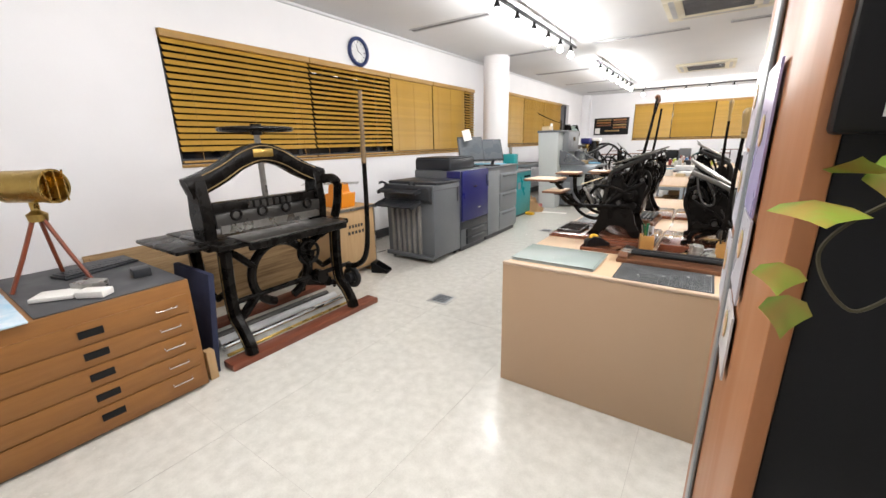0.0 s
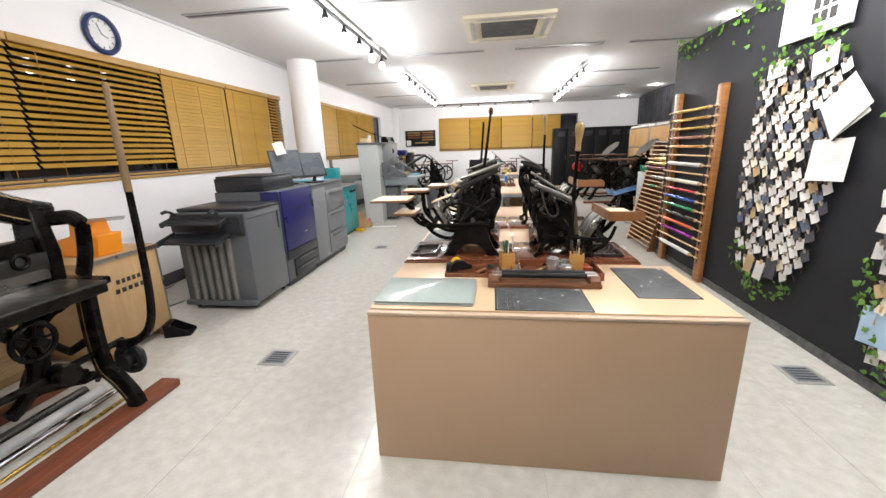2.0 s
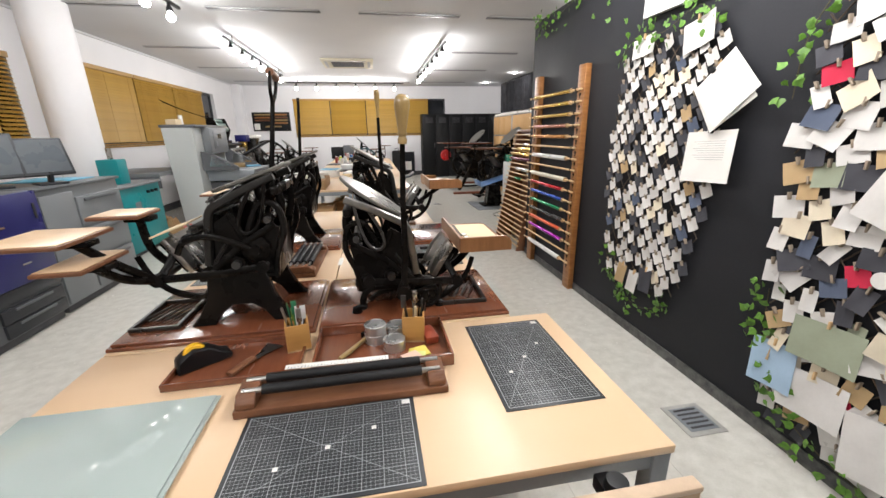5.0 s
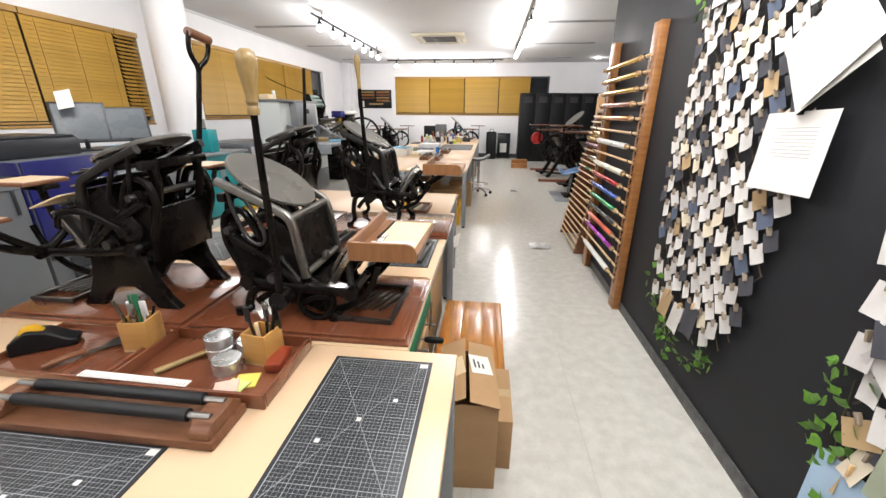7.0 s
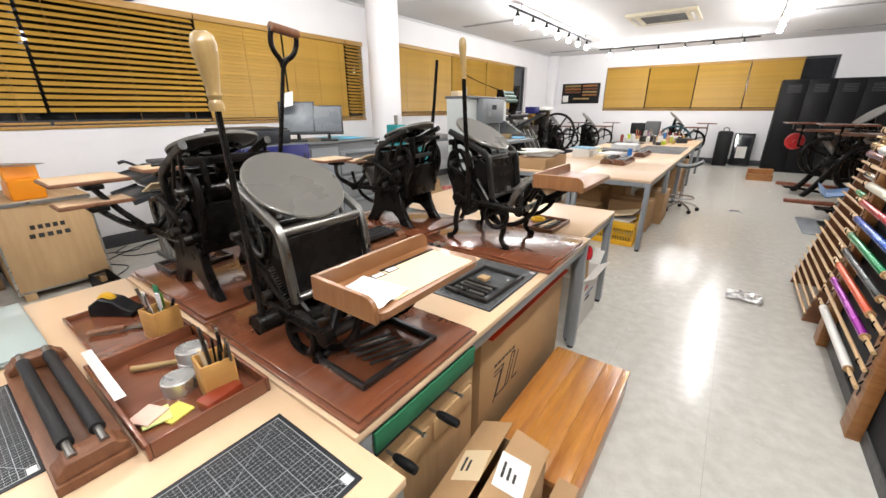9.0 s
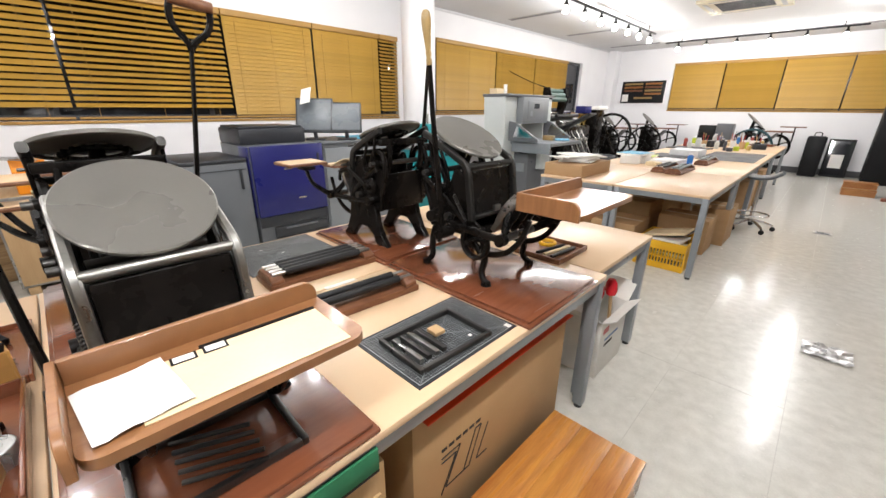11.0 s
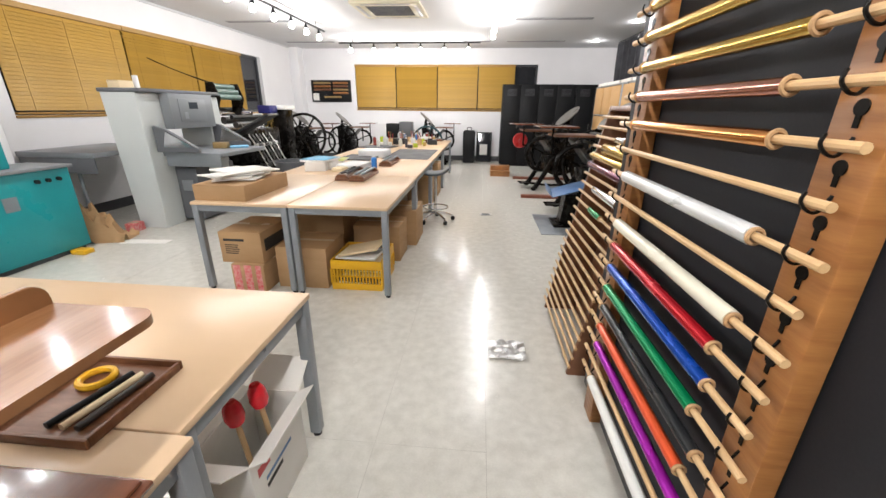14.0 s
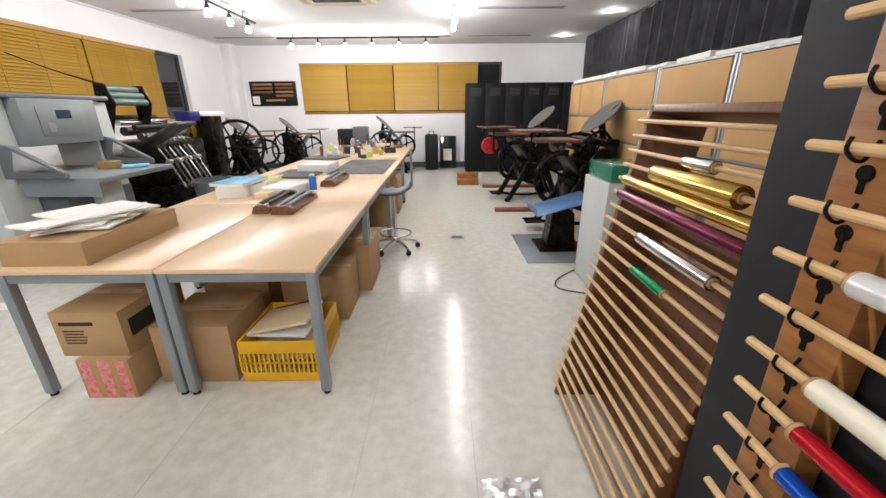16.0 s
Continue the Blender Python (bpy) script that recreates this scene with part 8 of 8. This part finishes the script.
# red back wheel plate showing on the press near the lockers
bm = B()
lathe(bm, [(0, -0.03), (0.13, -0.03), (0.145, 0.0), (0.13, 0.03), (0, 0.03)], Matrix.Translation((2.12, 12.1, 0.9)) @ Matrix.Rotation(radians(90), 4, "X"), 32)
rod(bm, (2.12, 12.0, 0.9), (2.12, 12.3, 0.9), 0.03)
rw = solid("red_pulley", bm, M_RED, "red enamelled belt pulley on the press side", "pulley")
for y in (10.95, 12.9):
    solid("timber_beam", boxed(2.1, 3.3, y, y + 0.12, 0.0, 0.05, 0.006), M_RAILWOOD, "red-stained timber under the press", "timber", group="press timbers")

# windmill press beyond the cutter: cylinders, rollers and a raised guard
hp = thing("cylinder_press", "black cylinder printing press with green rollers and chromed rails", "printing press", pose(-3.1, 11.1, 0))
part("base", boxed(-0.55, 0.75, -0.6, 0.7, 0, 0.5, 0.02), M_IRON, hp)
part("body", boxed(-0.5, 0.5, -0.5, 0.6, 0.5, 1.1, 0.03), M_IRON, hp)
for k in range(7):
    bm = B()
    y = -0.5 + 0.11 * k
    bar(bm, [(0.85, y - 0.1, 0.5), (0.62, y, 0.85), (0.38, y + 0.06, 1.18)], 0.022, 0.016, up=(0, 1, 0), soft=False)
    rod(bm, (0.62, y - 0.03, 0.85), (0.62, y + 0.05, 0.85), 0.03, seg=12)
    part("gripper_rail", bm, M_DARKSTEEL if k % 2 else M_STEEL, hp, "slanted machined rail")
for k, (z, x, r, mm) in enumerate(((1.25, 0.1, 0.06, M_DARKSTEEL), (1.36, 0.05, 0.04, M_CHROME), (1.3, 0.25, 0.035, M_RUBBER), (1.18, 0.3, 0.05, M_DARKSTEEL), (1.42, -0.1, 0.04, M_RUBBER))):
    part("cylinder", rodded((x, -0.48, z), (x, 0.45, z), r, seg=18), mm, hp)
M_GREENROLL = mat("green_grey_roller", (0.09, 0.14, 0.12), 0.4, fine=60)
for k, (z, x) in enumerate(((1.78, 0.08), (1.7, 0.14), (1.62, 0.18))):
    part("green_roller", rodded((x, -0.65, z), (x, -0.05, z), 0.045, seg=16), M_GREENROLL, hp, "grey-green ink roller")
for y in (-0.68, -0.03):
    bm = B()
    slab(bm, [(-0.02, 1.2), (0.1, 1.2), (0.24, 1.6), (0.16, 1.84), (0.02, 1.84)], y, y + 0.025, 0.006)
    part("roller_bracket", bm, M_IRON, hp)
bm = B()
bar(bm, [(0.0, -0.6, 1.84), (-0.35, -0.8, 2.0), (-0.6, -1.0, 2.15)], 0.012, 0.012)
bar(bm, [(0.0, -0.5, 1.84), (-0.35, -0.7, 1.98), (-0.6, -0.9, 2.12)], 0.012, 0.012)
part("raised_rod", bm, M_IRON, hp)
bm = B()
box(bm, -0.02, 0.02, -0.35, 0.35, -0.35, 0.35, 0.01, pose(0.85, -0.85, 1.2, 0, 62, 15))
part("safety_guard", bm, M_BLACKSTAND, hp, "black hinged safety guard")
part("pump_box", boxed(0.1, 0.35, 0.62, 0.9, 1.35, 1.5, 0.01), M_PRBLUE, hp)
part("pump_stand", boxed(0.15, 0.3, 0.68, 0.84, 1.1, 1.3499, 0.006), M_BRASS, hp)
part("feed_paper", boxed(0.0, 0.5, 0.95, 1.4, 1.42, 1.5, 0.02), M_PAPER, hp, "white paper pile")
part("feed_stand", boxed(0.05, 0.45, 1.0, 1.35, 0.4, 1.419, 0.01), M_IRON, hp)
bm = B()
ring(bm, Matrix.Translation((0.55, 1.5, 0.85)) @ Matrix.Rotation(radians(75), 4, "X"), 0.5, 0.03, seg=44)
fw = part("flywheel", bm, M_IRON, hp, "large spoked flywheel")
for k in range(6):
    a = radians(60 * k)
    bm = B()
    q = Matrix.Translation((0.55, 1.5, 0.85)) @ Matrix.Rotation(radians(75), 4, "X")
    rod(bm, q @ V(0, 0, 0), q @ V(0.5 * math.cos(a), 0.5 * math.sin(a), 0), 0.018, seg=8)
    part("spoke", bm, M_IRON, fw)

# ---- end wall ----
pgb = thing("roller_pegboard", "black pegboard holding rows of brown rollers", "pegboard")
part("board", boxed(-3.7, -2.5, FY - 0.03, FY - 0.004, 1.62, 2.22, 0.004), M_BLACKSTAND, pgb)
for k in range(4):
    for j, (x0, x1) in enumerate(((-3.6, -3.1), (-3.02, -2.58))):
        z = 2.14 - 0.09 * k
        if k == 3 and j == 0:
            continue
        part("hung_roller", rodded((x0, FY - 0.06, z), (x1, FY - 0.06, z), 0.028, seg=12), (M_LINKER, M_OAK, M_WALNUT)[(k + j) % 3], pgb, "brown hanging roller")
part("hung_roller", rodded((-3.3, FY - 0.06, 1.76), (-2.8, FY - 0.06, 1.76), 0.028, seg=12), M_LINKER, pgb)
part("paper_note", boxed(-3.66, -3.48, FY - 0.034, FY - 0.031, 1.66, 1.86), M_PAPER, pgb)


def locker(x0, x1, label, side=False):
    t = thing("locker", label, "locker", Matrix.Translation((x0, 15.0, 0)), "black lockers")
    w = x1 - x0
    part("case", boxed(0, w, 0.02, 0.55, 0.05, 2.08, 0.006), M_LOCKER, t)
    part("plinth", boxed(0.02, w - 0.02, 0.04, 0.53, 0, 0.0495), M_LOCKER, t)
    for a, b in ((0.01, w / 2 - 0.004), (w / 2 + 0.004, w - 0.01)):
        d = part("door", boxed(a, b, 0.0, 0.0195, 0.07, 2.06, 0.004), M_LOCKER, t)
        part("handle", boxed(b - 0.06, b - 0.035, -0.012, -0.0005, 1.0, 1.14, 0.003), M_DARKSTEEL, d)
        bm = B()
        for k in range(6):
            box(bm, a + 0.1, b - 0.1, -0.003, -0.0003, 1.8 + 0.03 * k, 1.812 + 0.03 * k)
        part("vent", bm, M_BASE, d)


locker(1.88, 2.8, "tall black steel locker with perforated side")
locker(2.805, 3.72, "tall black steel locker")
locker(3.725, 4.64, "tall black steel locker")
stp = thing("wooden_step", "tan wooden step box before the lockers", "step", Matrix.Translation((1.6, 13.2, 0)))
part("top", boxed(0, 0.45, 0.16, 0.42, 0.2, 0.22, 0.004), M_OAKX, stp)
part("low_top", boxed(0, 0.45, 0, 0.16, 0.1, 0.12, 0.004), M_OAKX, stp)
part("riser", boxed(0.005, 0.445, 0.005, 0.02, 0, 0.0995), M_OAKX, stp)
part("riser", boxed(0.005, 0.445, 0.165, 0.18, 0, 0.1995), M_OAKX, stp)
for x in (0.005, 0.43):
    part("side", boxed(x, x + 0.015, 0.02, 0.42, 0, 0.0995), M_OAKX, stp)
bg = thing("black_bag", "black upright cloth bag by the end wall", "bag", pose(1.02, 15.55, 0))
bm = B()
box(bm, -0.17, 0.17, -0.12, 0.12, 0, 0.9, 0.05)
part("body", bm, M_BLACKSTAND, bg)
bm = B()
bar(bm, [(-0.06, 0, 0.89), (-0.05, 0, 0.97), (0.05, 0, 0.97), (0.06, 0, 0.89)], 0.02, 0.012)
part("strap", bm, M_BLACKSTAND, bg)
fr = thing("picture_frame", "black framed glass leaning on the end wall", "picture frame", pose(1.45, 15.8, 0, -6, 0, 0))
for a in ((-0.22, 0.22, 0.0, 0.04), (-0.22, 0.22, 0.8, 0.84)):
    part("frame_bar", boxed(a[0], a[1], -0.015, 0.015, a[2], a[3], 0.003), M_BLACKSTAND, fr)
for x in (-0.22, 0.18):
    part("frame_bar", boxed(x, x + 0.04, -0.015, 0.015, 0.0405, 0.7995, 0.003), M_BLACKSTAND, fr)
part("glass", boxed(-0.18, 0.18, -0.004, 0.004, 0.04, 0.8), M_PANE, fr)
part("print", boxed(-0.12, 0.1, -0.006, -0.0045, 0.2, 0.5), M_PAPER, fr)
for x, y, w, d, h, mm, lab in ((-0.9, 14.4, 0.18, 0.14, 0.35, M_BLACKSTAND, "black loudspeaker-like box on a stand"), (-0.55, 14.3, 0.16, 0.16, 0.4, M_GREYENAMEL, "grey plastic box near the far press")):
    t = thing("equipment_box", lab, "box", pose(x, y, 0))
    part("stand", boxed(-w * 0.8, w * 0.8, -d * 0.8, d * 0.8, 0, 0.75, 0.01), M_LEG, t)
    part("case", boxed(-w, w, -d, d, 0.751, 0.75 + h, 0.02), mm, t)

# ---- right-hand bay behind the partition ----
# curtain along the side wall
cb = B()
n = 260
y0, y1 = 6.2, 15.0
front = []
for k in range(n + 1):
    y = y0 + (y1 - y0) * k / n
    x = 4.62 + 0.05 * math.sin(k * 1.15) + 0.02 * math.sin(k * 0.37 + 1)
    front.append((x, y))
rows = [[cb.verts.new((x + 0.01 * math.sin(z * 3 + y), y, z)) for x, y in front] for z in (2.1, 2.5, CEIL - 0.06)]
for a, b in zip(rows, rows[1:]):
    for k in range(n):
        cb.faces.new((a[k], a[k + 1], b[k + 1], b[k]))
solid("curtain", cb, M_CURTAIN, "charcoal pleated curtain along the side wall", "curtain")
solid("curtain_rail", boxed(4.6, 4.64, 6.2, 15.0, CEIL - 0.055, CEIL - 0.02, 0.004), M_BLACKSTAND, "dark ceiling curtain rail", "curtain rail")


def drawer_shelf(y0, y1, rows_, cols, label):
    """A grey rack with tan cardboard drawers facing the aisle."""
    t = thing("carton_shelf", label, "shelf", Matrix.Translation((3.42, y0, 0)), "carton shelves")
    w = y1 - y0
    H = 1.86
    for y in (0, w - 0.03):
        part("upright", boxed(0, 0.03, y, y + 0.03, 0, H, 0.003), M_LEG, t)
        part("upright", boxed(0.57, 0.6, y, y + 0.03, 0, H, 0.003), M_LEG, t)
    hh = H / rows_
    for r in range(rows_ + 1):
        part("shelf_board", boxed(0, 0.6, 0.031, w - 0.031, max(0.0, r * hh - 0.012), r * hh + 0.008), M_LEG, t)
    for r in range(rows_):
        for c in range(cols):
            a = 0.04 + (w - 0.08) * c / cols
            b = 0.04 + (w - 0.08) * (c + 1) / cols
            d = part("carton_drawer", boxed(-0.01 + 0.01 * rc.random(), 0.55, a + 0.004, b - 0.004, r * hh + 0.009, (r + 1) * hh - 0.02, 0.003), M_CARDTAN, t, "tan cardboard drawer")
    return t


M_CARDTAN = mat("tan_kraft_board", (0.5, 0.3, 0.13), 0.7, second=(0.42, 0.25, 0.1), scale=3, mix=0.3, fine=60)
drawer_shelf(6.9, 8.25, 5, 1, "tall shelf closed by tan cardboard panels")
drawer_shelf(8.26, 9.3, 5, 1, "shelf of tan cardboard drawers in grey steel")
drawer_shelf(9.31, 10.6, 5, 1, "shelf of tan cardboard drawers in grey steel")
drawer_shelf(10.61, 12.0, 4, 3, "shelf of narrow tan cardboard drawers")
for k in range(9):
    solid("paper_ream", boxed(-0.25, 0.25, -0.3, 0.3, 0, rc.uniform(0.02, 0.05), 0.006), M_PAPER, "bundle of white paper on the shelf top", "paper", group="paper bundles",
          m=pose(3.7, 7.1 + 0.58 * k, 1.8695, 0, 0, rc.uniform(-12, 12)))
pcab = thing("white_cabinet", "pale enamelled cabinet with a green glass top box", "cabinet", Matrix.Translation((2.55, 8.1, 0)))
part("body", boxed(0, 0.5, 0, 0.5, 0.02, 0.95, 0.006), M_WHITEENAMEL, pcab)
part("plinth", boxed(0.02, 0.48, 0.02, 0.48, 0, 0.0195), M_BASE, pcab)
part("glass_box", boxed(0.02, 0.4, 0.02, 0.48, 0.951, 1.08, 0.004), mat("green_bottle_glass", (0.03, 0.2, 0.12), 0.1, fine=60), pcab, "green glass box")
# blue sheet tray on a black stand, standing on a grey floor mat
solid("floor_mat", boxed(2.15, 2.85, 8.84, 9.82, 0.0005, 0.008, 0.002), M_LEG, "grey metal floor plate under the press", "floor plate")
bt = thing("blue_tray_stand", "blue coated sheet tray on a black iron stand", "stand", pose(2.6, 9.35, 0.0085))
part("foot", boxed(-0.25, 0.25, -0.2, 0.2, 0, 0.03, 0.006), M_IRON, bt)
bm = B()
slab(bm, [(-0.16, 0.03), (0.16, 0.03), (0.12, 0.42), (-0.12, 0.42)], -0.12, 0.12, 0.01)
part("pedestal", bm, M_IRON, bt)
bm = B()
box(bm, -0.32, 0.3, -0.25, 0.25, 0.0, 0.008, 0.002, pose(0, 0, 0.5, 0, -16, 0))
box(bm, -0.33, -0.322, -0.25, 0.25, 0.0, 0.12, 0.002, pose(0, 0, 0.5, 0, -16, 0))
part("tray", bm, M_BLUEPLASTIC, bt, "blue coated tray")
bm = B()
bar(bm, [(2.62, 8.7, 0.006), (2.35, 8.45, 0.006), (2.3, 8.25, 0.006), (2.5, 8.15, 0.006)], 0.01, 0.01, up=(0, 0, 1), seg=6)
solid("floor_cable", bm, M_RUBBER, "black cable looped on the floor", "cable", group="floor cables")
